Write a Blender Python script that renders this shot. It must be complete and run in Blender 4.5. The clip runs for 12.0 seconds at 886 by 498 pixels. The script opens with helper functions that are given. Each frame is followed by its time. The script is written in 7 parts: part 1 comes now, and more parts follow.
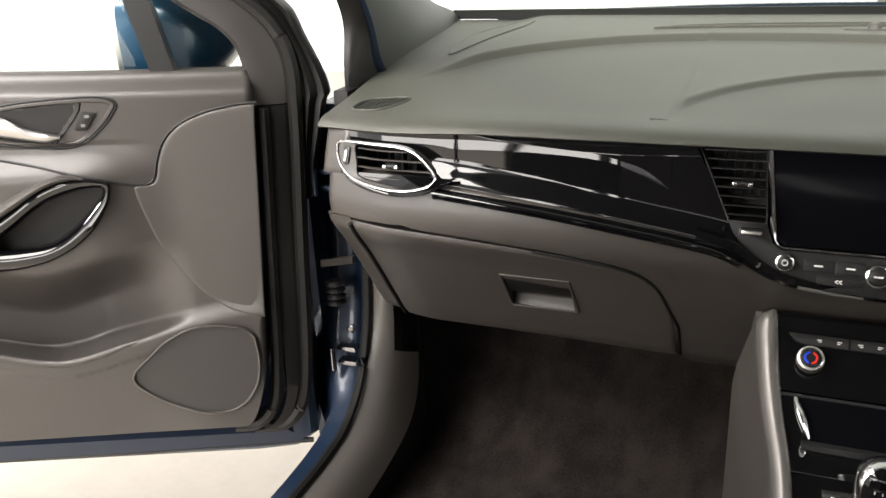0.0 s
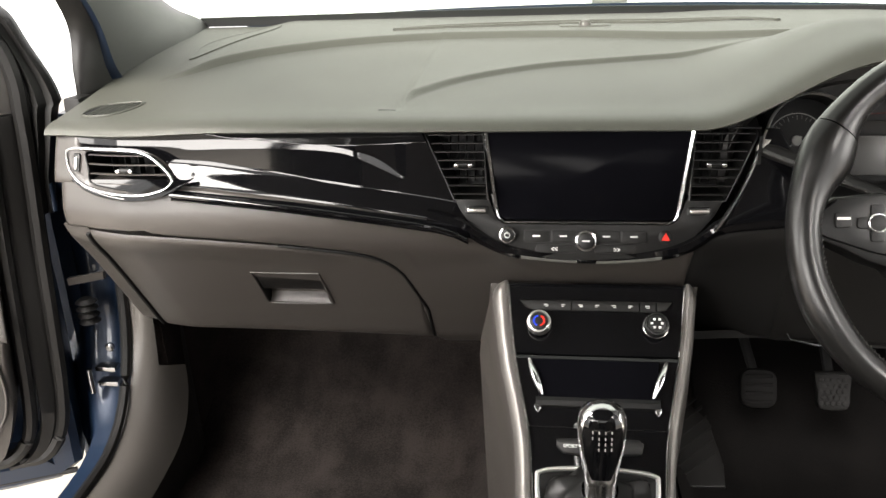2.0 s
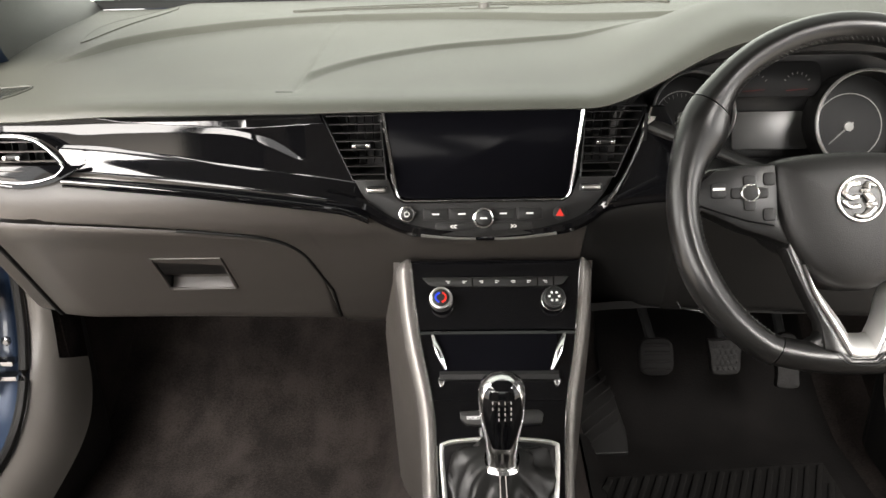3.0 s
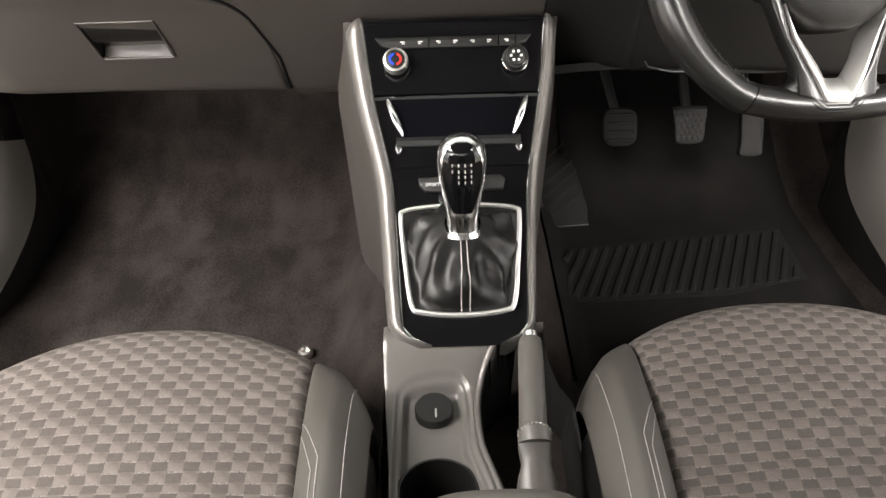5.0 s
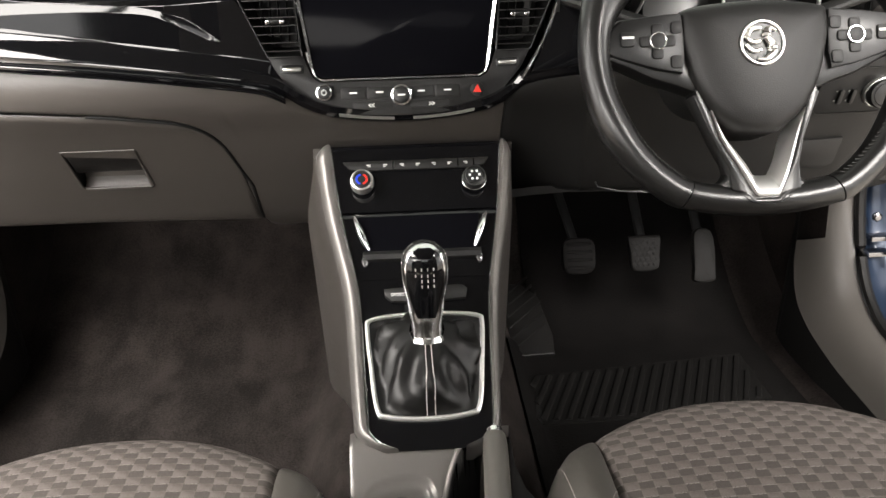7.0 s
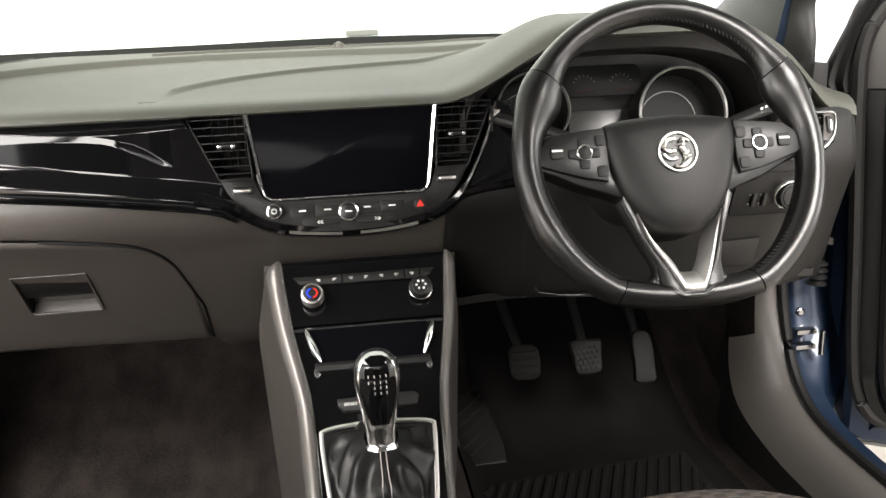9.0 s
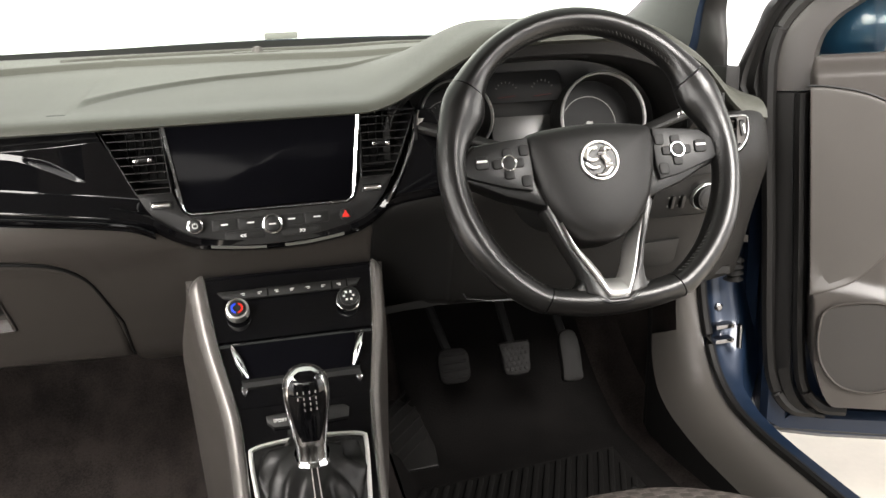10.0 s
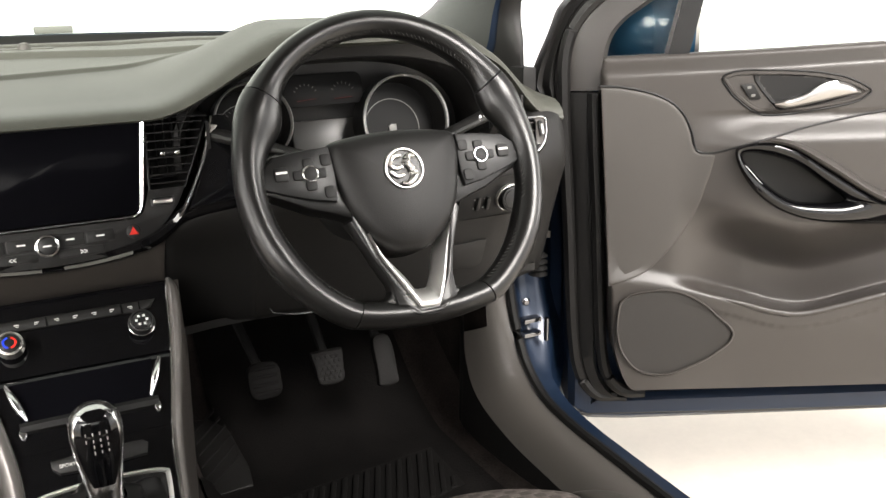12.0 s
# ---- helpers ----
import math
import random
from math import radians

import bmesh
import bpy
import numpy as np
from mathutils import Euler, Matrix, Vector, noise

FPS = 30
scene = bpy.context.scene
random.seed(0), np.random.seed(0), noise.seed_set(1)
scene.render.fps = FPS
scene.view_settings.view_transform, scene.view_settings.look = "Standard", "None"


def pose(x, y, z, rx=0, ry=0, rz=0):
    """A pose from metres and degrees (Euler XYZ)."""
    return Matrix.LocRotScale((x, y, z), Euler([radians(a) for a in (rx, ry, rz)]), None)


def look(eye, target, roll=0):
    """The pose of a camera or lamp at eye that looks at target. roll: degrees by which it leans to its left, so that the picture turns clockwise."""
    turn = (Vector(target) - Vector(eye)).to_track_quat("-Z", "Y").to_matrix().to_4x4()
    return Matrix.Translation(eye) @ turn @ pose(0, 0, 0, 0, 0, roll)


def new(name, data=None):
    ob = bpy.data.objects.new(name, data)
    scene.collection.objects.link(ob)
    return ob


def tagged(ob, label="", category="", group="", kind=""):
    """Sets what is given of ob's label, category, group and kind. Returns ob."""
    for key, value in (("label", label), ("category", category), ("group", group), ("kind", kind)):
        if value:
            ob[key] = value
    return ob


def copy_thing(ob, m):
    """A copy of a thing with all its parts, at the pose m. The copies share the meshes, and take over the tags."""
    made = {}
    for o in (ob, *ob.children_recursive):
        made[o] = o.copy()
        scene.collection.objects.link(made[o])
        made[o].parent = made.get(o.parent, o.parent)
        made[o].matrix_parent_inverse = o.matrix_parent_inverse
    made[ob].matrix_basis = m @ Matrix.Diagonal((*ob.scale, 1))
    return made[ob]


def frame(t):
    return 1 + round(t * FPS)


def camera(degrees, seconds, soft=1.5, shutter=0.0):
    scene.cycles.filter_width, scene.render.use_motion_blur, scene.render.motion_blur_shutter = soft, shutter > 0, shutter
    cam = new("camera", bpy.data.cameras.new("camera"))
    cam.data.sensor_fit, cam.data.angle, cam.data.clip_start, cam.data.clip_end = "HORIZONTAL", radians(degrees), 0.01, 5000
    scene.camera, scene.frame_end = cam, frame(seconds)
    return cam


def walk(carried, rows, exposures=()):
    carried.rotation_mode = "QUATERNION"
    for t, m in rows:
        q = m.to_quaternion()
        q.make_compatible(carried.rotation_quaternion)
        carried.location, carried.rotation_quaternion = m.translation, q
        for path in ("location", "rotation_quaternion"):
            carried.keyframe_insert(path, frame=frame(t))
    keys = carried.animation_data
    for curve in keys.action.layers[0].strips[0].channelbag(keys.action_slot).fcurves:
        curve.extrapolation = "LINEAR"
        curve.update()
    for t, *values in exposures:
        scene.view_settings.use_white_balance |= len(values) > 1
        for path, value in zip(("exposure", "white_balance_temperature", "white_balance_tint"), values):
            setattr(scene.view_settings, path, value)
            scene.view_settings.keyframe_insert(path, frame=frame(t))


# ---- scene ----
cam = camera(55.9, 12.0)
PATH = [
    (0, (-0.124, -0.961, 1.189), (-0.84, 0.756, 0.454), -2.7),
    (0.5, (-0.107, -0.96, 1.179), (-0.731, 0.792, 0.444), -2.8),
    (1, (-0.091, -0.959, 1.172), (-0.602, 0.828, 0.432), -2.4),
    (1.5, (-0.065, -0.965, 1.163), (-0.438, 0.859, 0.433), -2.0),
    (2, (-0.043, -0.978, 1.166), (-0.309, 0.87, 0.448), -2.2),
    (2.5, (-0.024, -0.99, 1.168), (-0.19, 0.868, 0.445), -2.0),
    (2.7, (-0.018, -0.994, 1.167), (-0.145, 0.864, 0.437), -1.8),
    (4.3, (-0.015, -0.974, 1.131), (-0.002, 0.757, 0.129), -1.5),
    (4.5, (-0.013, -0.978, 1.124), (-0.006, 0.727, 0.077), -1.5),
    (5, (-0.015, -0.969, 1.102), (-0.008, 0.65, -0.072), -1.6),
    (5.5, (-0.013, -0.972, 1.09), (-0.01, 0.605, -0.139), -1.9),
    (6, (-0.013, -0.996, 1.085), (0.006, 0.657, -0.042), -2.0),
    (6.5, (-0.007, -1.019, 1.071), (0.039, 0.732, 0.105), -1.8),
    (7, (-0.006, -1.043, 1.048), (0.077, 0.785, 0.239), -1.5),
    (7.5, (-0.011, -1.067, 1.041), (0.105, 0.812, 0.367), -1.5),
    (7.7, (-0.008, -1.075, 1.04), (0.119, 0.818, 0.407), -2.2),
    (9.3, (-0.021, -1.089, 1.051), (0.257, 0.818, 0.514), -2.2),
    (9.5, (-0.022, -1.089, 1.058), (0.287, 0.809, 0.511), -2.2),
    (10, (-0.017, -1.079, 1.065), (0.395, 0.796, 0.506), -2.4),
    (10.5, (-0.012, -1.069, 1.073), (0.523, 0.769, 0.494), -2.3),
    (11, (-0.005, -1.056, 1.074), (0.649, 0.737, 0.477), -1.5),
    (11.5, (-0.002, -1.047, 1.074), (0.753, 0.706, 0.478), -1.2),
    (12, (0.003, -1.04, 1.077), (0.834, 0.68, 0.484), -1.2),
]
EXPOSURES = [(0.0, -0.25), (0.5, -0.05), (1.0, 0.2), (1.5, 0.3), (2.5, 0.35), (4.3, 0.6), (5.5, 0.8), (6.5, 0.65), (7.5, 0.2), (9.5, 0.2), (11.0, 0.2), (12.0, 0.1)]
walk(cam, [(t, look(eye, target, roll)) for t, eye, target, roll in PATH], EXPOSURES)

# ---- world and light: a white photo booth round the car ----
world = bpy.data.worlds.new("studio")
scene.world = world
world.use_nodes = True
wn = world.node_tree.nodes
wn["Background"].inputs[0].default_value = (1.0, 0.965, 0.95, 1)
wn["Background"].inputs[1].default_value = 1.0


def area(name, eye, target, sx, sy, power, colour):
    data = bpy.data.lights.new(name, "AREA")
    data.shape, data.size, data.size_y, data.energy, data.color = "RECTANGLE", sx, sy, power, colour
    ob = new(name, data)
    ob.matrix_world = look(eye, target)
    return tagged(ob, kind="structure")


# assumed lamps out of view, set by the highlights and brightness they give the trim
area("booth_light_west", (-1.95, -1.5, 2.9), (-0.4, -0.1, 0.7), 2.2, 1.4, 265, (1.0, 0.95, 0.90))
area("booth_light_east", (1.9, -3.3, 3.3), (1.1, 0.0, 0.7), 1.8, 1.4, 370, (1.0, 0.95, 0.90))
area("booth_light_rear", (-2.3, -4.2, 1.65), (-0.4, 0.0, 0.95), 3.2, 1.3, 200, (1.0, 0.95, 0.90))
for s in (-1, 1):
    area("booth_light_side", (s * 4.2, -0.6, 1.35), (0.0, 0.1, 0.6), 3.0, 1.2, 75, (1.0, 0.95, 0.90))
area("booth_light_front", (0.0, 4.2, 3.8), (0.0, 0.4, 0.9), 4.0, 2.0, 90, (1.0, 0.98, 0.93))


# ---- materials ----
def material(name, colour, rough=0.5, metal=0.0, grain=0.0, scale=800.0, mottle=0.12, spec=0.5, coat=0.0, wear=6.0, contrast=1.0, stretch=(1, 1, 1)):
    """Plain surface with a fine bump (grain), and a broad and a fine mottle in colour and roughness."""
    m = bpy.data.materials.new(name)
    m.use_nodes = True
    nt = m.node_tree
    n, ln = nt.nodes, nt.links
    b = n["Principled BSDF"]
    b.inputs["Metallic"].default_value = metal
    b.inputs["Specular IOR Level"].default_value = spec
    b.inputs["Coat Weight"].default_value = coat
    b.inputs["Coat Roughness"].default_value = 0.03
    tc = n.new("ShaderNodeTexCoord")
    big, fine = n.new("ShaderNodeTexNoise"), n.new("ShaderNodeTexNoise")
    big.inputs["Scale"].default_value, big.inputs["Detail"].default_value = wear, 5
    fine.inputs["Scale"].default_value, fine.inputs["Detail"].default_value = scale, 2
    mp = n.new("ShaderNodeMapping")
    mp.inputs["Scale"].default_value = stretch
    ln.new(tc.outputs["Object"], mp.inputs["Vector"])
    ln.new(mp.outputs[0], big.inputs["Vector"])
    ln.new(tc.outputs["Object"], fine.inputs["Vector"])
    mix = n.new("ShaderNodeMix")
    mix.data_type = "RGBA"
    mix.inputs[6].default_value = (*[c * (1 - mottle) for c in colour], 1)
    mix.inputs[7].default_value = (*[min(1, c * (1 + mottle)) for c in colour], 1)
    add = n.new("ShaderNodeMath")
    add.operation = "MULTIPLY_ADD"
    add.inputs[1].default_value, add.inputs[2].default_value = 0.35, 0.0
    ln.new(fine.outputs["Fac"], add.inputs[0])
    sm = n.new("ShaderNodeMath")
    sm.operation = "MULTIPLY_ADD"
    sm.inputs[1].default_value = 0.65
    ln.new(big.outputs["Fac"], sm.inputs[0])
    ln.new(add.outputs[0], sm.inputs[2])
    hard = n.new("ShaderNodeMapRange")
    hard.inputs["From Min"].default_value, hard.inputs["From Max"].default_value = 0.5 - 0.5 / contrast, 0.5 + 0.5 / contrast
    ln.new(sm.outputs[0], hard.inputs["Value"])
    ln.new(hard.outputs[0], mix.inputs[0])
    ln.new(mix.outputs[2], b.inputs["Base Color"])
    rr = n.new("ShaderNodeMapRange")
    rr.inputs["To Min"].default_value, rr.inputs["To Max"].default_value = rough * 0.88, min(1, rough * 1.12)
    ln.new(big.outputs["Fac"], rr.inputs["Value"])
    ln.new(rr.outputs[0], b.inputs["Roughness"])
    if grain:
        bump = n.new("ShaderNodeBump")
        bump.inputs["Strength"].default_value, bump.inputs["Distance"].default_value = grain, 0.001
        ln.new(fine.outputs["Fac"], bump.inputs["Height"])
        ln.new(bump.outputs[0], b.inputs["Normal"])
    return m


def glass(name, colour, rough=0.0):
    m = bpy.data.materials.new(name)
    m.use_nodes = True
    n, ln = m.node_tree.nodes, m.node_tree.links
    n.remove(n["Principled BSDF"])
    tr, gl, mx = (n.new("ShaderNode" + k) for k in ("BsdfTransparent", "BsdfGlossy", "MixShader"))
    tr.inputs[0].default_value = (*colour, 1)
    gl.inputs["Roughness"].default_value = rough
    mx.inputs[0].default_value = 0.06
    ln.new(tr.outputs[0], mx.inputs[1])
    ln.new(gl.outputs[0], mx.inputs[2])
    ln.new(mx.outputs[0], n["Material Output"].inputs["Surface"])
    return m


PAD = material("dash_pad", (0.054, 0.055, 0.044), 0.52, grain=0.5, scale=700, mottle=0.10)
PLASTIC = material("grey_plastic", (0.047, 0.042, 0.038), 0.35, grain=0.22, scale=1000, mottle=0.07)
DARK = material("dark_plastic", (0.0064, 0.0062, 0.006), 0.5, grain=0.2, scale=900, spec=0.35)
BLACK = material("piano_black", (0.003, 0.003, 0.0035), 0.06, spec=0.5, mottle=0.1)
LCD = material("unlit_display", (0.030, 0.030, 0.028), 0.35, mottle=0.05)
DIAL = material("dial_black", (0.004, 0.004, 0.004), 0.6, spec=0.2)
SATIN_BLACK = material("satin_black", (0.0055, 0.0055, 0.0055), 0.38, grain=0.1)
SCREEN = material("screen_glass", (0.003, 0.003, 0.004), 0.12, spec=0.02, mottle=0.1)
CHROME = material("chrome", (0.85, 0.85, 0.85), 0.17, metal=1.0, mottle=0.03)
SATIN = material("satin_metal", (0.62, 0.6, 0.57), 0.32, metal=1.0, mottle=0.05)
RAIL = material("satin_rail", (0.13, 0.122, 0.114), 0.36, metal=0.4, mottle=0.05)
LEATHER = material("black_leather", (0.0065, 0.0063, 0.006), 0.30, grain=0.12, scale=800, mottle=0.15)
GAITER = material("gaiter_leather", (0.005, 0.0048, 0.0046), 0.40, grain=0.2, scale=600, mottle=0.15, spec=0.3)
HUB = material("grained_hub_plastic", (0.0072, 0.0068, 0.0064), 0.45, grain=0.3, scale=900, mottle=0.08, spec=0.33)
VINYL = material("grey_vinyl", (0.060, 0.0555, 0.049), 0.42, grain=0.16, scale=900, mottle=0.1)
CARPET = material("carpet", (0.0195, 0.0160, 0.0147), 0.95, grain=1.0, scale=260, mottle=0.5, spec=0.1, wear=13, contrast=4.2, stretch=(1.3, 0.8, 1))
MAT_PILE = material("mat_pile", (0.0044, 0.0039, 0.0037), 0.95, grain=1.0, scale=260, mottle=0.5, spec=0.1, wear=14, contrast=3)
RUBBER = material("rubber", (0.0058, 0.0054, 0.0051), 0.5, grain=0.3, mottle=0.2, spec=0.35)
PEDAL = material("pedal_rubber", (0.0046, 0.0042, 0.0040), 0.75, grain=0.3, mottle=0.3, spec=0.15)
WORN = material("worn_pedal", (0.0054, 0.0049, 0.0045), 0.68, grain=0.5, scale=300, mottle=0.3, wear=40, spec=0.25)
INSERT = material("door_insert_cloth", (0.056, 0.051, 0.046), 0.5, grain=0.2, scale=900, mottle=0.16, wear=9)
BRIGHT = material("brushed_bright_metal", (0.78, 0.77, 0.75), 0.48, metal=1.0, mottle=0.05)
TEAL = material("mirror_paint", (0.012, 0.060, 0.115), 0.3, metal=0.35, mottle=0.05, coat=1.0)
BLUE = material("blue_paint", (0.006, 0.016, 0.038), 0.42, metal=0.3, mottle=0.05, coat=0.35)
STITCH = material("pale_stitch", (0.36, 0.34, 0.32), 0.7, mottle=0.1)
WHITE_MARK = material("white_mark", (0.75, 0.75, 0.73), 0.5, mottle=0.03)
RED_MARK = material("red_mark", (0.65, 0.02, 0.01), 0.4, mottle=0.03)
BLUE_MARK = material("blue_mark", (0.01, 0.05, 0.7), 0.4, mottle=0.03)
DULL_STITCH = material("dull_stitch", (0.03, 0.029, 0.027), 0.7)
GREY_MARK = material("grey_mark", (0.16, 0.16, 0.15), 0.5, mottle=0.03)
CONCRETE = material("booth_floor", (0.60, 0.55, 0.48), 0.5, grain=0.3, scale=60, mottle=0.12, wear=14)
PILLAR = material("pillar_trim_plastic", (0.016, 0.0165, 0.0145), 0.5, grain=0.35, scale=700, mottle=0.10)
FRAME = material("window_surround_plastic", (0.034, 0.031, 0.0285), 0.42, grain=0.25, scale=900, mottle=0.08)
# the grey plastic again, made paler for the daylight from the door openings
LIT_SILL = material("lit_sill_plastic", (0.072, 0.066, 0.060), 0.33, grain=0.2, scale=1000, mottle=0.07)
DIM_RED = material("unlit_red", (0.10, 0.012, 0.010), 0.5, mottle=0.03)
HEADLINER = material("headliner", (0.09, 0.088, 0.083), 0.9, mottle=0.04)
TINT = glass("green_tinted_glass", (0.84, 0.90, 0.82))
CLEAR = glass("clear_glass", (0.95, 0.97, 0.95))
MIRROR = material("mirror_glass", (0.9, 0.9, 0.9), 0.02, metal=1.0, mottle=0.0)


# ---- mesh helpers ----
def origin(ob):
    o = Vector((0, 0, 0))
    while ob:
        o += ob.location
        ob = ob.parent
    return o


def finish(name, bm, mat, parent=None, label="", sharp=32):
    bmesh.ops.remove_doubles(bm, verts=bm.verts, dist=2e-5)
    bmesh.ops.recalc_face_normals(bm, faces=bm.faces)
    lim = radians(sharp)
    for e in bm.edges:
        e.smooth = len(e.link_faces) == 2 and e.calc_face_angle(0) < lim
    for f in bm.faces:
        f.smooth = True
    bm.transform(Matrix.Translation(-origin(parent)))
    me = bpy.data.meshes.new(name)
    bm.to_mesh(me)
    bm.free()
    me.materials.append(mat)
    ob = new(name, me)
    if parent:
        ob.parent = parent
    if label:
        ob["label"] = label
    return ob


def part(name, bm, mat, parent, label="", sharp=32):
    return finish(name, bm, mat, parent, label, sharp)


def thing(name, loc, label, category, group="", kind=""):
    ob = new(name)
    ob.location = loc
    ob.empty_display_size = 0.05
    return tagged(ob, label, category, group, kind)


def spl(pts, n=8, closed=False):
    """Catmull-Rom through pts, n steps a span."""
    p = [np.array(q, float) for q in pts]
    k = len(p)
    out = []
    for i in range(k if closed else k - 1):
        a = p[(i - 1) % k] if closed or i else 2 * p[0] - p[1]
        b, c = p[i], p[(i + 1) % k]
        d = p[(i + 2) % k] if closed or i + 2 < k else 2 * p[-1] - p[-2]
        for j in range(n):
            t = j / n
            out.append(0.5 * (2 * b + (c - a) * t + (2 * a - 5 * b + 4 * c - d) * t * t + (3 * b - a - 3 * c + d) * t**3))
    if not closed:
        out.append(p[-1])
    return out


def curve(pts, n=10):
    """A smooth function of the first coordinate."""
    q = np.array(spl(pts, n))
    return lambda x: np.interp(x, q[:, 0], q[:, 1])


def sstep(a, b, x):
    t = min(1.0, max(0.0, (x - a) / (b - a)))
    return t * t * (3 - 2 * t)


def loft(bm, rings, closed=True, caps=True):
    vs = [[bm.verts.new(Vector(p)) for p in r] for r in rings]
    m = len(vs[0])
    for a, b in zip(vs, vs[1:]):
        for i in range(m if closed else m - 1):
            j = (i + 1) % m
            bm.faces.new((a[i], a[j], b[j], b[i]))
    if caps and closed:
        bm.faces.new(vs[0][::-1])
        bm.faces.new(vs[-1])
    return bm


def sheet(fn, nu, nv, back=None, skip=None):
    """A grid of fn(u, v), u and v from 0 to 1; back: a shift that gives it thickness."""
    bm = bmesh.new()
    top = [[bm.verts.new(Vector(fn(i / nu, j / nv))) for j in range(nv + 1)] for i in range(nu + 1)]
    for i in range(nu):
        for j in range(nv):
            if skip and skip((i + 0.5) / nu, (j + 0.5) / nv):
                continue
            bm.faces.new((top[i][j], top[i + 1][j], top[i + 1][j + 1], top[i][j + 1]))
    if back is not None:
        d = Vector(back)
        ring = [top[i][0] for i in range(nu)] + [top[nu][j] for j in range(nv)]
        ring += [top[i][nv] for i in range(nu, 0, -1)] + [top[0][j] for j in range(nv, 0, -1)]
        low = [bm.verts.new(v.co + d) for v in ring]
        for k in range(len(ring)):
            bm.faces.new((ring[k], ring[(k + 1) % len(ring)], low[(k + 1) % len(ring)], low[k]))
    return bm


def tube(bm, pts, r, seg=8, closed=False, flat=1.0, up=None):
    """A tube along pts; r: radius or a function of 0..1; flat squeezes it along the up side."""
    p = [Vector(q) for q in pts]
    k = len(p)
    rings = []
    for i in range(k):
        a = p[(i - 1) % k] if closed or i else p[0]
        b = p[(i + 1) % k] if closed or i < k - 1 else p[-1]
        t = (b - a).normalized()
        ref = Vector(up) if up else (Vector((0, 0, 1)) if abs(t.z) < 0.9 else Vector((0, 1, 0)))
        s = t.cross(ref).normalized()
        w = s.cross(t).normalized()
        rad = r(i / max(1, k - 1)) if callable(r) else r
        rings.append([p[i] + s * math.cos(2 * math.pi * j / seg) * rad + w * math.sin(2 * math.pi * j / seg) * rad * flat for j in range(seg)])
    if closed:
        rings.append(rings[0])
    return loft(bm, rings, True, not closed)


def inset2(poly, d):
    """A closed outline drawn in by d."""
    q = [Vector((x, y)) for x, y in poly]
    k = len(q)
    area2 = sum(q[i].x * q[(i + 1) % k].y - q[(i + 1) % k].x * q[i].y for i in range(k))
    s = 1 if area2 > 0 else -1
    out = []
    for i in range(k):
        t = (q[(i + 1) % k] - q[i - 1])
        t = t.normalized() if t.length > 1e-9 else Vector((1, 0))
        out.append((q[i].x - t.y * d * s, q[i].y + t.x * d * s))
    return out


def plate(bm, poly, place, thick, bevel=0.0, open_back=False):
    """An outline in two coordinates, set at place(a, b, height) and thick high, with a rounded front edge."""
    rings = [[place(a, b, 0) for a, b in poly]]
    if bevel:
        rings.append([place(a, b, thick - bevel) for a, b in poly])
        rings.append([place(a, b, thick - bevel * 0.3) for a, b in inset2(poly, bevel * 0.3)])
        rings.append([place(a, b, thick) for a, b in inset2(poly, bevel)])
    else:
        rings.append([place(a, b, thick) for a, b in poly])
    return loft(bm, rings)


def band(bm, poly, place, width, thick, bevel=0.0):
    """A frame of that width inside an outline."""
    inner = inset2(poly, width)
    b = bevel or 0.0
    rings = [[place(*p, 0) for p in poly], [place(*p, thick - b) for p in poly]]
    if b:
        rings += [[place(*p, thick) for p in inset2(poly, b)], [place(*p, thick) for p in inset2(poly, width - b)]]
    rings += [[place(*p, thick - b) for p in inner], [place(*p, 0) for p in inner]]
    rings.append(rings[0])
    return loft(bm, rings, True, False)


def rrect(w, h, r, n=4, cx=0.0, cy=0.0):
    out = []
    for sx, sy, a0 in ((1, 1, 0), (-1, 1, 90), (-1, -1, 180), (1, -1, 270)):
        for i in range(n + 1):
            a = radians(a0 + 90 * i / n)
            out.append((cx + sx * (w / 2 - r) + r * math.cos(a), cy + sy * (h / 2 - r) + r * math.sin(a)))
    return out


def circle(r, n=24, cx=0.0, cy=0.0):
    return [(cx + r * math.cos(2 * math.pi * i / n), cy + r * math.sin(2 * math.pi * i / n)) for i in range(n)]


def box(bm, c, size, bevel=0.0, m=None):
    made = bmesh.ops.create_cube(bm, size=1.0)["verts"]
    bmesh.ops.scale(bm, vec=size, verts=made)
    if bevel:
        edges = list({e for v in made for e in v.link_edges})
        res = bmesh.ops.bevel(bm, geom=edges, offset=bevel, segments=2, profile=0.7, affect="EDGES", clamp_overlap=True)
        made = list({v for f in res["faces"] for v in f.verts} | {v for v in made if v.is_valid})
    bmesh.ops.transform(bm, matrix=Matrix.Translation(c) @ (m or Matrix()), verts=made)
    return bm


def turned(bm, prof, base, axis, seg=24, caps=True):
    """A turned solid: (radius, height) along an axis from base."""
    a = Vector(axis).normalized()
    s = a.orthogonal().normalized()
    w = a.cross(s)
    rings = [[Vector(base) + a * h + (s * math.cos(2 * math.pi * i / seg) + w * math.sin(2 * math.pi * i / seg)) * max(r, 1e-5) for i in range(seg)] for r, h in prof]
    return loft(bm, rings, True, caps)


def frame_at(c, right, up):
    """place() for plates on a plane through c."""
    c, r, u = Vector(c), Vector(right).normalized(), Vector(up).normalized()
    n = r.cross(u)
    return lambda a, b, h: c + r * a + u * b + n * h


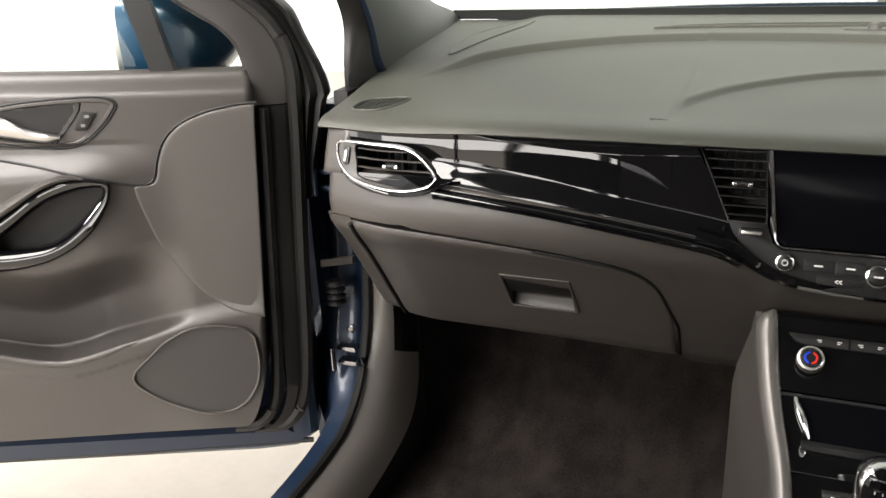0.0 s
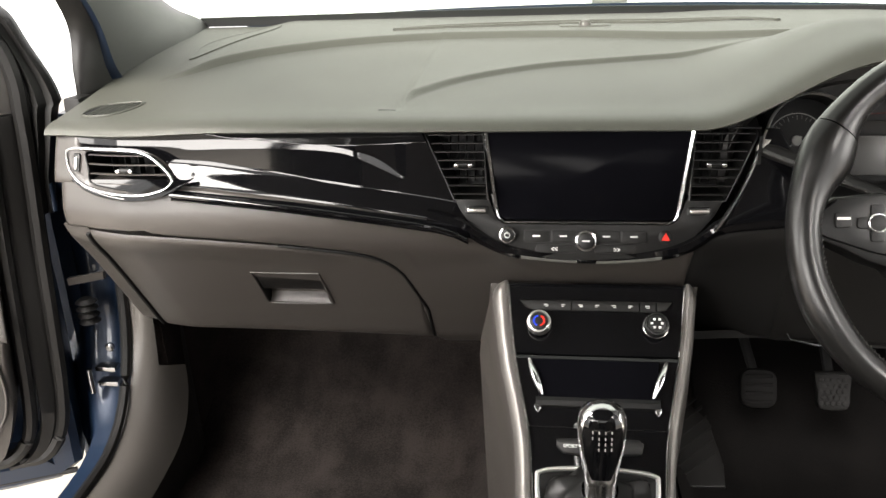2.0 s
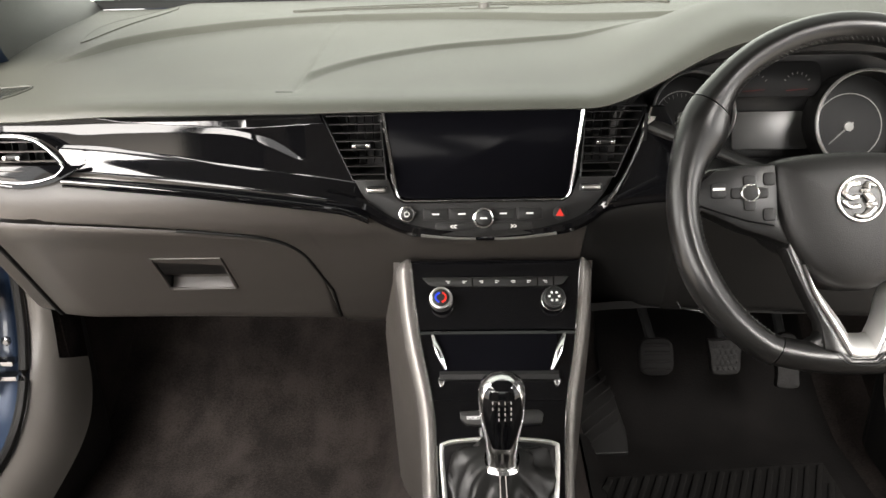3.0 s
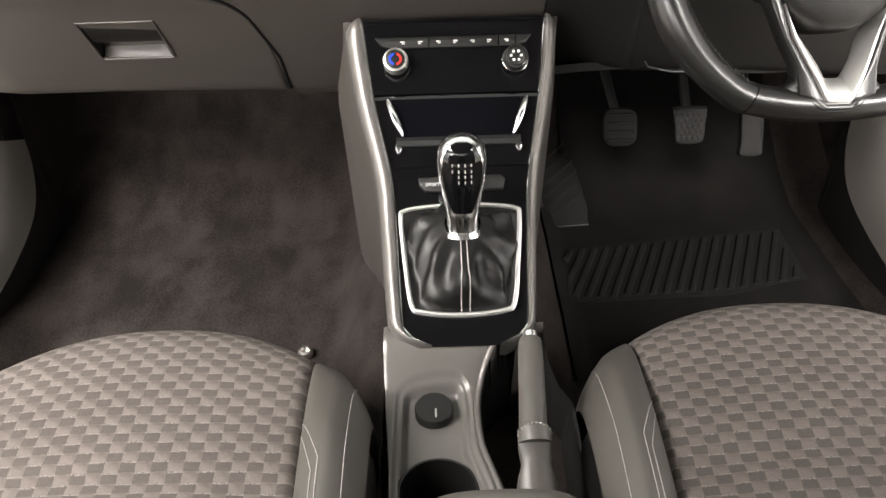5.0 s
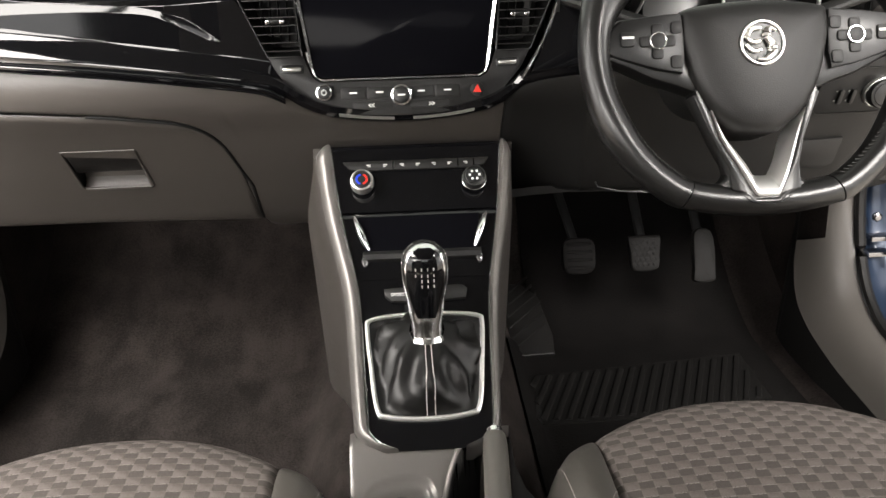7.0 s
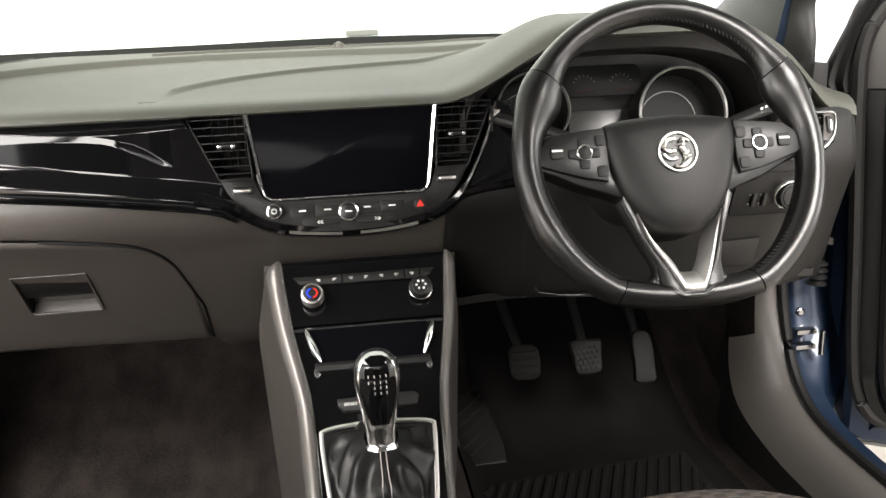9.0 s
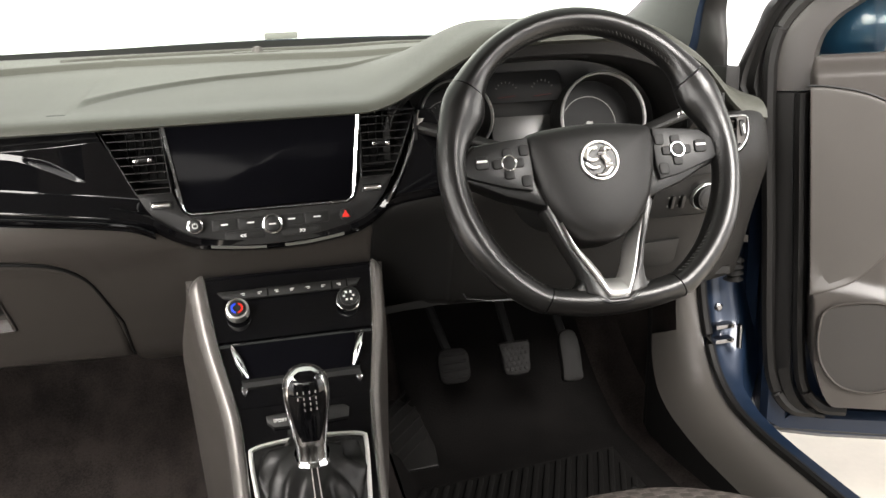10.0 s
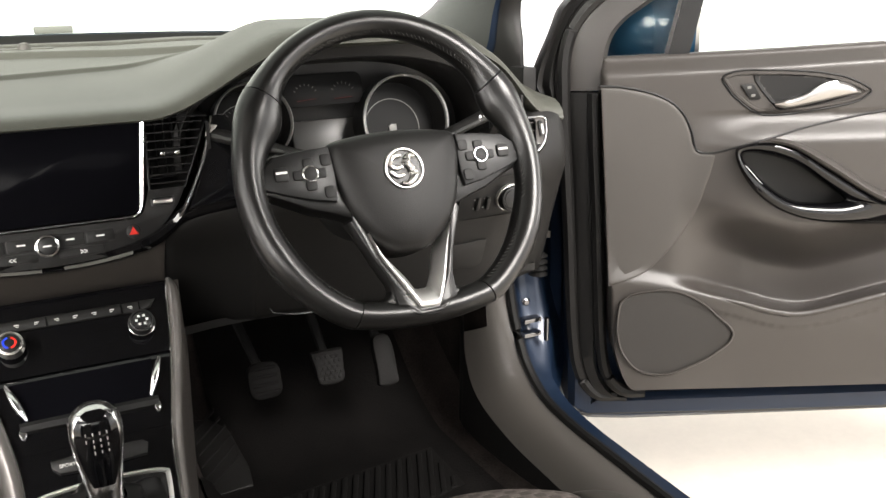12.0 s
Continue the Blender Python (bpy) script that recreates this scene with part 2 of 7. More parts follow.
def bars(parent, name, place, rows, mat, lift=0.0006, label=""):
    """Small printed marks: rows of (a, b, width, height)."""
    bm = bmesh.new()
    for a, b, w, h in rows:
        loft(bm, [[place(a + sx * w / 2, b + sy * h / 2, z) for sx, sy in ((-1, -1), (1, -1), (1, 1), (-1, 1))] for z in (0, lift)])
    return part(name, bm, mat, parent, label)


# ---- the shape of the dashboard ----
FACE = curve([(0.54, 0.215), (0.585, 0.155), (0.64, 0.112), (0.70, 0.068), (0.75, 0.03), (0.785, 0.0), (0.81, -0.012), (0.835, -0.014), (0.87, -0.004), (0.90, 0.008), (0.945, 0.03)])
FACE_R = curve([(0.54, 0.10), (0.60, 0.07), (0.66, 0.045), (0.72, 0.025), (0.785, 0.0), (0.81, -0.010), (0.835, -0.012), (0.87, -0.004), (0.90, 0.008), (0.945, 0.03)])


def face_y(x, z):
    """How far ahead the dashboard's face lies."""
    k = sstep(0.12, 0.26, x)
    end = 0.10 * max(0.0, abs(x) - 0.60) ** 1.5 / 0.0316 * 0.25
    return float(FACE(z)) * (1 - k) + float(FACE_R(z)) * k + end


def on_face(x, z, h):
    return Vector((x, face_y(x, z) - h, z))


def hood(x):
    return sstep(0.12, 0.32, x) * (1 - sstep(0.50, 0.70, x))


RISE = curve([(0.0, 0.946), (0.045, 0.9505), (0.10, 0.954), (0.25, 0.967), (0.45, 0.982), (0.60, 0.985), (0.80, 0.985)])
SWOOSH = curve([(-0.246, 0.03), (-0.243, 0.095), (-0.225, 0.146), (-0.167, 0.213), (-0.068, 0.275), (0.035, 0.304), (0.139, 0.328), (0.25, 0.345), (0.34, 0.352)])


STEP = curve([(-0.75, 0.14), (-0.624, 0.262), (-0.575, 0.335), (-0.506, 0.40), (-0.378, 0.470), (-0.233, 0.505), (-0.03, 0.500), (0.158, 0.455), (0.287, 0.42), (0.416, 0.40), (0.75, 0.30)])


def pad_z(x, y):
    z = float(RISE(max(0, y))) - 0.012 * sstep(-0.45, -0.72, x) * (1 - sstep(0.05, 0.4, y))
    z += 0.086 * hood(x) * (1 - 0.93 * sstep(0.12, 0.46, y)) - 0.040 * sstep(0.60, 0.745, x) * (1 - sstep(0.1, 0.4, y))
    # the step behind the middle of the pad, and the swept step towards the driver
    yr = float(STEP(x))
    z += 0.0105 * sstep(yr - 0.008, yr + 0.009, y) * sstep(-0.66, -0.58, x)
    if x > -0.245:
        g = y - float(SWOOSH(x))
        turn_ = (float(SWOOSH(x + 0.002)) - float(SWOOSH(x - 0.002))) / 0.004
        g = (g + 0.008) / math.sqrt(1 + turn_ * turn_)
        z += 0.0058 * sstep(-0.003, 0.008, g) * math.exp(-max(0.0, g - 0.008) / 0.06) * (1 - sstep(0.12, 0.32, x)) * sstep(-0.247, -0.236, x)
    z -= 0.011 * sstep(0.0, 0.7, x) * sstep(0.35, 0.75, y)
    z -= 0.0022 * math.exp(-((x + 0.246) / 0.004) ** 2) * sstep(0.055, 0.075, y) * (1 - sstep(0.10, 0.15, y))
    return z


def inside(poly, x, y):
    """Whether a point lies in a closed outline."""
    hit, k = False, len(poly)
    for i in range(k):
        (ax_, ay), (bx_, by) = poly[i], poly[(i + 1) % k]
        if (ay > y) != (by > y) and x < ax_ + (y - ay) / (by - ay) * (bx_ - ax_):
            hit = not hit
    return hit


# ---- the booth ----
bm = sheet(lambda u, v: (-30 + 60 * u, -30 + 60 * v, 0), 1, 1)
tagged(finish("ground", bm, CONCRETE), "pale cream painted booth floor under the car", "floor", kind="structure")


# emission stands in for the light falling on the white booth wall
GLOW = bpy.data.materials.new("glowing_backdrop")
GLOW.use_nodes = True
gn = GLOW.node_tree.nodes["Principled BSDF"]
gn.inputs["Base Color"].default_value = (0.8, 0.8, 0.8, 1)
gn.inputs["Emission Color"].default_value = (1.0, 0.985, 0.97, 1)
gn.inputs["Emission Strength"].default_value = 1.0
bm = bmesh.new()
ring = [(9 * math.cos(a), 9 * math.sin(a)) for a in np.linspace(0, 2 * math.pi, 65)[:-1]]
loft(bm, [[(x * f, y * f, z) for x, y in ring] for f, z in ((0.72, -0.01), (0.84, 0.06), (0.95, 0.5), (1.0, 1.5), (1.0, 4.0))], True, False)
tagged(finish("backdrop", bm, GLOW), "plain white curved backdrop of the booth, glowing by itself", "backdrop", kind="structure")

# ---- dashboard ----
dash = thing("dashboard", (0, 0.2, 0.9), "dark grey soft-touch car dashboard with gloss black trim", "dashboard")


def pad_pt(u, v):
    end = sstep(0.62, 1.0, abs(2 * u - 1))
    lip = 0.040 + 0.035 * end ** 3
    y = lip + (0.765 - lip) * v
    half = float(np.interp(y, (0.0, 0.08, 0.26, 0.77), (0.700, 0.720, 0.728, 0.800)))
    if u > 0.5:
        half += 0.020 * (1 - sstep(0.10, 0.40, y))
    x = -0.003 + half * (2 * u - 1)
    return (x, y, pad_z(x, y))


bm = sheet(pad_pt, 320, 260)
# rolled front edge of the pad, down to the trim and back under the hood
n = 320
for k, (dy, dz) in enumerate(((0, 0), (-0.012, -0.0008), (-0.024, -0.0035), (-0.033, -0.008), (-0.0365, -0.0135), (-0.030, -0.0165), (0.06, -0.018))):
    row = []
    for i in range(n + 1):
        p = Vector(pad_pt(i / n, 0))
        h = hood(p.x)
        row.append(bm.verts.new(p + Vector((0, dy * (1 + 0.25 * h) + (0.03 * h if k == 6 else 0), dz * (1 + 0.6 * h + 1.1 * sstep(0.60, 0.70, p.x))))))
    if k:
        for i in range(n):
            bm.faces.new((last[i], last[i + 1], row[i + 1], row[i]))
    last = row
part("top_pad", bm, PAD, dash, "grey-green grained soft upper pad", 60)


def face_panel(name, x0, x1, ztop, zbot, mat, proud, nx=60, nz=14, label="", back=0.012, roll=0.004, skip=None):
    """A panel on the dashboard's face between two curves of x, with rolled edges."""
    def fn(u, v):
        x = x0 + (x1 - x0) * u
        zt, zb = ztop(x), zbot(x)
        z = zb + (zt - zb) * v
        e = min(v, 1 - v) * max(1e-4, zt - zb)
        d = min(e, min(u, 1 - u) * abs(x1 - x0))
        dip = roll * (1 - min(1, d / roll)) ** 2 if roll else 0
        return on_face(x, z, proud - dip)
    vs = sheet(fn, nx, nz, (0, back, 0), skip)
    return part(name, vs, mat, dash, label, 50)


ZT_STRIP = curve([(-0.70, 0.922), (-0.675, 0.925), (-0.54, 0.930), (-0.38, 0.933), (-0.15, 0.934)])
ZB_STRIP = curve([(-0.70, 0.872), (-0.60, 0.862), (-0.518, 0.858), (-0.39, 0.843), (-0.273, 0.827), (-0.15, 0.806), (-0.10, 0.781), (-0.05, 0.767), (0.0, 0.763), (0.06, 0.768), (0.10, 0.781), (0.15, 0.808), (0.21, 0.824)])
# mouth of the side vent
VENT_HOLE = [(-a, b) for a, b in ((0.650, 0.9105), (0.62, 0.912), (0.585, 0.911), (0.562, 0.906), (0.544, 0.894), (0.532, 0.882), (0.533, 0.876), (0.545, 0.869), (0.575, 0.8645), (0.61, 0.867), (0.642, 0.873))]
# lower soft panel, from under the strip round to the middle and the driver's side
ZB_WING = curve([(-0.705, 0.806), (-0.646, 0.808), (-0.47, 0.796), (-0.35, 0.783), (-0.27, 0.762), (-0.235, 0.70), (-0.218, 0.565), (-0.15, 0.555), (0.02, 0.56), (0.2, 0.56)])
face_panel("lower_panel", -0.70, 0.125, lambda x: float(ZB_STRIP(x)) + 0.01, lambda x: float(ZB_WING(x)), PLASTIC, 0.0, 130, 40, "brown-grey soft lower band", 0.02, skip=lambda u, v: inside(VENT_HOLE, -0.70 + 0.825 * u, float(ZB_STRIP(-0.70 + 0.825 * u)) + 0.01 + (float(ZB_WING(-0.70 + 0.825 * u)) - float(ZB_STRIP(-0.70 + 0.825 * u)) - 0.01) * v))
face_panel("knee_panel", 0.126, 0.242, lambda x: float(ZB_STRIP(x)) + 0.01, lambda x: 0.60 + 0.04 * sstep(0.13, 0.2, x), DARK, -0.001, 20, 24, "dark panel beside the steering column", 0.02)
face_panel("driver_panel", 0.24, 0.736, lambda x: 0.845 + 0.054 * sstep(0.61, 0.64, x), lambda x: 0.640 - 0.02 * sstep(0.3, 0.6, x), HUB, 0.0, 50, 30, "dark plastic panel under the wheel", 0.02)
lid = face_panel("glovebox_lid", -0.662, -0.226, lambda x: float(ZB_WING(x)) - 0.003, lambda x: 0.586 - 0.008 * sstep(-0.5, -0.2, x), PLASTIC, 0.001, 88, 44, "closed glovebox lid", 0.02, skip=lambda u, v: abs(-0.662 + 0.436 * u + 0.412) < 0.0485 and 0.38 < v < 0.66)
face_panel("end_cheek", -0.712, -0.667, lambda x: 0.806, lambda x: 0.586, PLASTIC, -0.004, 8, 16, "", 0.03)

face_panel("end_cap", -0.712, -0.668, lambda x: 0.929, lambda x: 0.866, PLASTIC, 0.002, 10, 12, "", 0.03)

bm = bmesh.new()
tube(bm, [on_face(-0.6645, z, 0.001) for z in np.linspace(0.800, 0.590, 16)], 0.0032, 6)
part("lid_joint", bm, DIAL, dash, "dark joint beside the glovebox")
bm = bmesh.new()
tube(bm, [on_face(x, float(ZB_WING(x)) - 0.0015, 0.0) for x in np.linspace(-0.40, -0.245, 40)] + [on_face(-0.2235, z, 0.0) for z in np.linspace(0.655, 0.585, 8)], 0.0022, 6)
part("lid_joint", bm, DIAL, dash)

# latch recess in the lid: dark well, pull and a ledge that catches the light
GL = lambda a, b, h: on_face(a, b, h)
bm = bmesh.new()
lo = [(-0.4605, 0.7315), (-0.3625, 0.7315), (-0.3585, 0.664), (-0.364, 0.659), (-0.455, 0.659), (-0.4605, 0.664)][::-1]
band(bm, lo, GL, 0.0035, 0.0035, 0.001)
rim = part("latch_rim", bm, PLASTIC, lid)
bm = bmesh.new()
well = inset2(lo, 0.002)
loft(bm, [[GL(*p, -0.03) for p in well], [GL(*p, 0.002) for p in well]], True, False)
bm.faces.new([bm.verts.new(GL(*p, -0.03)) for p in well])
part("latch_well", bm, DARK, lid, "dark latch recess")
bm = bmesh.new()
loft(bm, [[GL(x, z, h) for z, h in ((0.728, -0.006), (0.728, 0.0005), (0.712, 0.0005), (0.694, -0.0015), (0.690, -0.006), (0.712, -0.012))] for x in np.linspace(-0.456, -0.365, 6)])
part("latch_pull", bm, HUB, lid, "recessed pull")
bm = bmesh.new()
loft(bm, [[GL(x, z, h) for z, h in ((0.690, -0.026), (0.676, -0.019), (0.664, -0.004), (0.660, 0.003), (0.660, -0.03))] for x in np.linspace(-0.456, -0.362, 6)])
part("latch_ledge", bm, PLASTIC, lid, "sloping ledge")

# gloss strip with its two swept facets
B1_TOP = curve([(-0.70, 0.925), (-0.548, 0.9235), (-0.455, 0.924), (-0.347, 0.919), (-0.29, 0.909), (-0.262, 0.899), (-0.235, 0.880), (-0.218, 0.865), (-0.15, 0.80)])
B1_LOW = curve([(-0.70, 0.918), (-0.55, 0.9155), (-0.509, 0.911), (-0.457, 0.912), (-0.384, 0.912), (-0.312, 0.907), (-0.277, 0.894), (-0.242, 0.876), (-0.218, 0.865), (-0.15, 0.80)])
B2_TOP = curve([(-0.70, 0.905), (-0.56, 0.900), (-0.487, 0.896), (-0.443, 0.889), (-0.386, 0.881), (-0.328, 0.867), (-0.275, 0.854), (-0.15, 0.80)])
B2_LOW = curve([(-0.70, 0.872), (-0.533, 0.869), (-0.492, 0.862), (-0.389, 0.857), (-0.315, 0.855), (-0.275, 0.854), (-0.15, 0.80)])
TOP_FACET = curve([(-0.70, 0.945), (-0.52, 0.934), (-0.48, 0.930), (-0.444, 0.925), (-0.313, 0.917), (-0.211, 0.921), (-0.15, 0.925)])


def strip_fn(u, v):
    xr0, xr1 = -0.690, -0.209
    x = xr0 + (xr1 + 0.058 * (1 - v) - xr0) * u
    zb, zt = float(ZB_STRIP(x)) + 0.008, float(ZT_STRIP(x))
    z = zb + (zt - zb) * v
    return Vector((x, 0.012 + 0.10 * 0.25 * max(0.0, abs(x) - 0.60) ** 1.5 / 0.0316 - 0.012 * sstep(0.0, 0.03, 0.03 - (z - zb)) - strip_h(x, z, zb, zt), z))


def strip_h(x, z, zb, zt):
    """Two swept blades that lean back, and a grey facet along the top edge."""
    h = -0.02 * (z - zb)
    for top, low, lean in ((B1_TOP, B1_LOW, 0.145), (B2_TOP, B2_LOW, 0.135)):
        t, b = float(top(x)), float(low(x))
        q = min(max(z - b, 0.0), max(0.0, t - b))
        h -= lean * q + 0.015 * q * q / max(1e-4, t - b)
    return h - 0.42 * max(0.0, z - max(float(TOP_FACET(x)), zt - 0.022))


def at_vent(u, v):
    p = strip_fn(u, v)
    return inside(VENT_HOLE, p.x, p.z)


part("gloss_trim_strip", sheet(strip_fn, 300, 130, (0, 0.012, 0), at_vent), BLACK, dash, "high-gloss black swept trim strip", 25)


bm = bmesh.new()
LIP = curve([(-0.53, 0.8605), (-0.511, 0.8595), (-0.386, 0.848), (-0.285, 0.836), (-0.20, 0.824), (-0.171, 0.817), (-0.15, 0.806)])
loft(bm, [[on_face(x, float(LIP(x)) + dz, h) for dz, h in ((0.0035, -0.006), (0.0035, 0.009), (0.0022, 0.0108), (0.0, 0.0114), (-0.003, 0.0095), (-0.0042, 0.006), (-0.0062, 0.0075), (-0.0078, 0.0065), (-0.0085, -0.006))] for x in np.linspace(-0.53, -0.15, 60)])
part("lower_gloss_lip", bm, BLACK, dash, "gloss black rounded lip under the strip", 40)


# ---- vents ----
def vent(name, label, outline, mat_in, slats, tab, z_lo, z_hi, x_at, slat_mat):
    """An air vent on the dashboard's face: dark well, slats, vanes and a chrome tab."""
    v = thing(name, on_face(*tab, 0.0), label, "air vent")
    bm = bmesh.new()
    place = lambda a, b, h: on_face(a, b, h + 0.0035)
    ins = inset2(outline, 0.0015)
    loft(bm, [[place(*p, -0.004) for p in outline], [place(*p, 0.004) for p in outline], [place(*p, 0.004) for p in ins], [place(*p, -0.06) for p in ins]], True, False)
    bm.faces.new([bm.verts.new(place(*p, -0.06)) for p in ins])
    part("housing", bm, mat_in, v)
    for k in range(slats):
        z = z_lo + (z_hi - z_lo) * (k + 0.5) / slats
        xa, xb = x_at(z)
        bm = bmesh.new()
        loft(bm, [[on_face(x, z + dz, h) for dz, h in ((-0.0006, 0.0055), (0.0006, 0.006), (0.0004, 0.0005), (-0.0004, 0.0005))] for x in np.linspace(xa, xb, 6)])
        part("slat", bm, slat_mat, v)
    for k in range(5):
        x = x_at((z_lo + z_hi) / 2)[0] * (1 - (k + 0.7) / 5.4) + x_at((z_lo + z_hi) / 2)[1] * (k + 0.7) / 5.4
        bm = bmesh.new()
        box(bm, on_face(x, (z_lo + z_hi) / 2, -0.042), (0.0012, 0.014, (z_hi - z_lo) * 0.9))
        part("vane", bm, DIAL, v)
    bm = bmesh.new()
    plate(bm, rrect(0.022, 0.006, 0.0028), frame_at(on_face(*tab, 0.006), (1, 0, 0), (0, 0, 1)), 0.007, 0.002)
    t = part("tab", bm, SATIN_BLACK, v)
    for dx in (-0.0085, 0.0085):
        bm = bmesh.new()
        plate(bm, rrect(0.006, 0.005, 0.0022), frame_at(on_face(tab[0] + dx, tab[1], 0.012), (1, 0, 0), (0, 0, 1)), 0.0025, 0.001)
        part("chrome_tip", bm, CHROME, t, "bright chrome tip")
    return v


def side_vent(s):
    """The oval vent at the dashboard's end; s is -1 at the passenger's end."""
    wx = lambda a: s * (a if s < 0 else 0.684 - (0.68 - a) * 0.66)
    dz = 0.0 if s < 0 else -0.019
    o = spl([(wx(a), b + dz) for a, b in ((0.676, 0.9145), (0.63, 0.9165), (0.585, 0.9155), (0.560, 0.910), (0.540, 0.897), (0.526, 0.883), (0.527, 0.874), (0.540, 0.8655), (0.570, 0.8595), (0.61, 0.8615), (0.65, 0.869), (0.673, 0.884), (0.682, 0.903))], 5, True)
    op = spl([(wx(a), b + dz) for a, b in ((0.652, 0.9105), (0.62, 0.912), (0.585, 0.911), (0.562, 0.906), (0.544, 0.894), (0.532, 0.882), (0.533, 0.876), (0.545, 0.869), (0.575, 0.8645), (0.61, 0.867), (0.642, 0.873), (0.647, 0.89))], 4, True)

    def x_at(z):
        end = float(np.interp(z - dz, (0.865, 0.870, 0.876, 0.882, 0.894, 0.906, 0.911), (0.575, 0.545, 0.533, 0.532, 0.544, 0.562, 0.585)))
        xs = sorted((wx(0.648), wx(end)))
        return xs
    v = vent("side_air_vent", "oval side air vent with a chrome surround", op, DIAL, 4, (wx(0.590), 0.890 + dz), 0.867 + dz, 0.912 + dz, x_at, PLASTIC)
    place = lambda a, b, h: on_face(a, b, h + 0.007)
    bm = bmesh.new()
    band(bm, o, place, 0.0028, 0.006, 0.001)
    part("chrome_ring", bm, CHROME, v, "polished chrome ring")
    # fascia between ring and opening
    bm = bmesh.new()
    oi, k = inset2(o, 0.003), len(o)
    pts = [min(op, key=lambda q: (q[0] - p[0]) ** 2 + (q[1] - p[1]) ** 2) for p in oi]
    loft(bm, [[place(*p, 0.003) for p in oi], [place(*p, 0.0005) for p in pts], [place(*p, -0.03) for p in pts]], True, False)
    part("fascia", bm, PLASTIC, v)
    bm = bmesh.new()
    plate(bm, rrect(0.010, 0.022, 0.003, 4, wx(0.664), 0.897 + dz), place, 0.005, 0.001)
    w = part("thumb_wheel_frame", bm, SATIN_BLACK, v)
    bm = bmesh.new()
    plate(bm, rrect(0.005, 0.015, 0.002, 4, wx(0.664), 0.897 + dz), place, 0.008, 0.002)
    part("thumb_wheel", bm, SATIN, w)
    # gloss tail under the ring
    bm = bmesh.new()
    tail = spl([(wx(a), b + dz) for a, b in ((0.672, 0.876), (0.64, 0.860), (0.58, 0.852), (0.535, 0.860), (0.50, 0.880), (0.535, 0.868), (0.58, 0.857), (0.64, 0.866))], 4, True)
    plate(bm, tail, lambda a, b, h: on_face(a, b, h + 0.001), 0.010, 0.002)
    part("gloss_edge", bm, BLACK, v)
    return v


side_vent(-1)

# ---- infotainment unit ----
unit = thing("infotainment_unit", (-0.005, 0.0, 0.85), "dark touchscreen unit with chrome edges and a row of buttons", "car stereo")
CX = -0.006
up_c = Vector((0, 0.012, 0.140)).normalized()
PS = frame_at((CX, 0.012, 0.82), (1, 0, 0), up_c)     # a is x from the middle, b runs up from the foot of the glass
PB = frame_at((CX, 0.004, 0.80), (1, 0, 0), Vector((0, 0.26, 1)).normalized())
bm = bmesh.new()
glass_o = [(-0.121, 0.122), (-0.107, 0.018), (-0.1045, 0.009), (-0.098, 0.0045), (0.098, 0.0045), (0.1045, 0.009), (0.107, 0.018), (0.121, 0.122)]
plate(bm, glass_o, PS, 0.010, 0.001)
part("screen", bm, SCREEN, unit, "switched-off glossy dark touchscreen")
for s in (-1, 1):
    bm = bmesh.new()
    path = spl([(s * 0.1215, 0.1155), (s * 0.115, 0.066), (s * 0.109, 0.020), (s * 0.1055, 0.008), (s * 0.098, 0.0025)], 6)
    loft(bm, [[PS(x + s * dx * (0.2 + 0.8 * sstep(0.0, 0.03, z)), z - dz, h) for dx, dz, h in ((-0.0012, 0, 0.006), (-0.0012, 0, 0.0125), (0.002, 0.001, 0.0135), (0.0042, 0.0015, 0.011), (0.0042, 0.0015, 0.004))] for x, z in path])
    part("chrome_edge", bm, CHROME, unit, "polished chrome edge strip")
bm = bmesh.new()
loft(bm, [[PS(x, z, h) for z, h in ((0.0012, 0.004), (0.0012, 0.0125), (0.003, 0.0125), (0.003, 0.004))] for x in np.linspace(-0.099, 0.099, 6)])
part("lower_chrome_line", bm, CHROME, unit, "thin chrome line")
# satin panel that holds the keys
bm = bmesh.new()
panel_o = spl([(-0.163, 0.052), (-0.150, 0.028), (-0.128, 0.004), (-0.108, -0.010), (-0.07, -0.0205), (0.0, -0.025), (0.07, -0.0205), (0.108, -0.010), (0.128, 0.004), (0.150, 0.028), (0.163, 0.052)], 4)
panel_o = [tuple(p) for p in panel_o] + [(0.120, 0.052), (0.110, 0.026), (0.10, 0.019), (-0.10, 0.019), (-0.110, 0.026), (-0.120, 0.052)]
plate(bm, panel_o, PB, 0.009, 0.001)
part("key_panel", bm, DARK, unit, "satin dark key panel")
# keys, their marks, and the three round controls
for x in (-0.060, -0.027, 0.025, 0.058):
    bm = bmesh.new()
    plate(bm, rrect(0.031, 0.015, 0.002, 2, x, 0.004), PB, 0.0103, 0.0008)
    k = part("key", bm, DARK, unit)
    bars(k, "key_mark", lambda a, b, h: PB(a, b, h + 0.0103), [(x, 0.0045, 0.009, 0.0018)], WHITE_MARK)
for s in (-1, 1):
    x = s * 0.036
    bm = bmesh.new()
    plate(bm, rrect(0.05, 0.010, 0.003, 2, x, -0.0115), PB, 0.0103, 0.0008)
    k = part("seek_key", bm, DARK, unit)
    bm = bmesh.new()
    for d in (0, 0.004):
        for sy in (-1, 1):
            tube(bm, [PB(x + s * (d - 0.002), -0.0115 + sy * 0.002, 0.0105), PB(x + s * (d + 0.0015), -0.0115, 0.0105)], 0.0006, 5)
    part("arrow_mark", bm, WHITE_MARK, k)


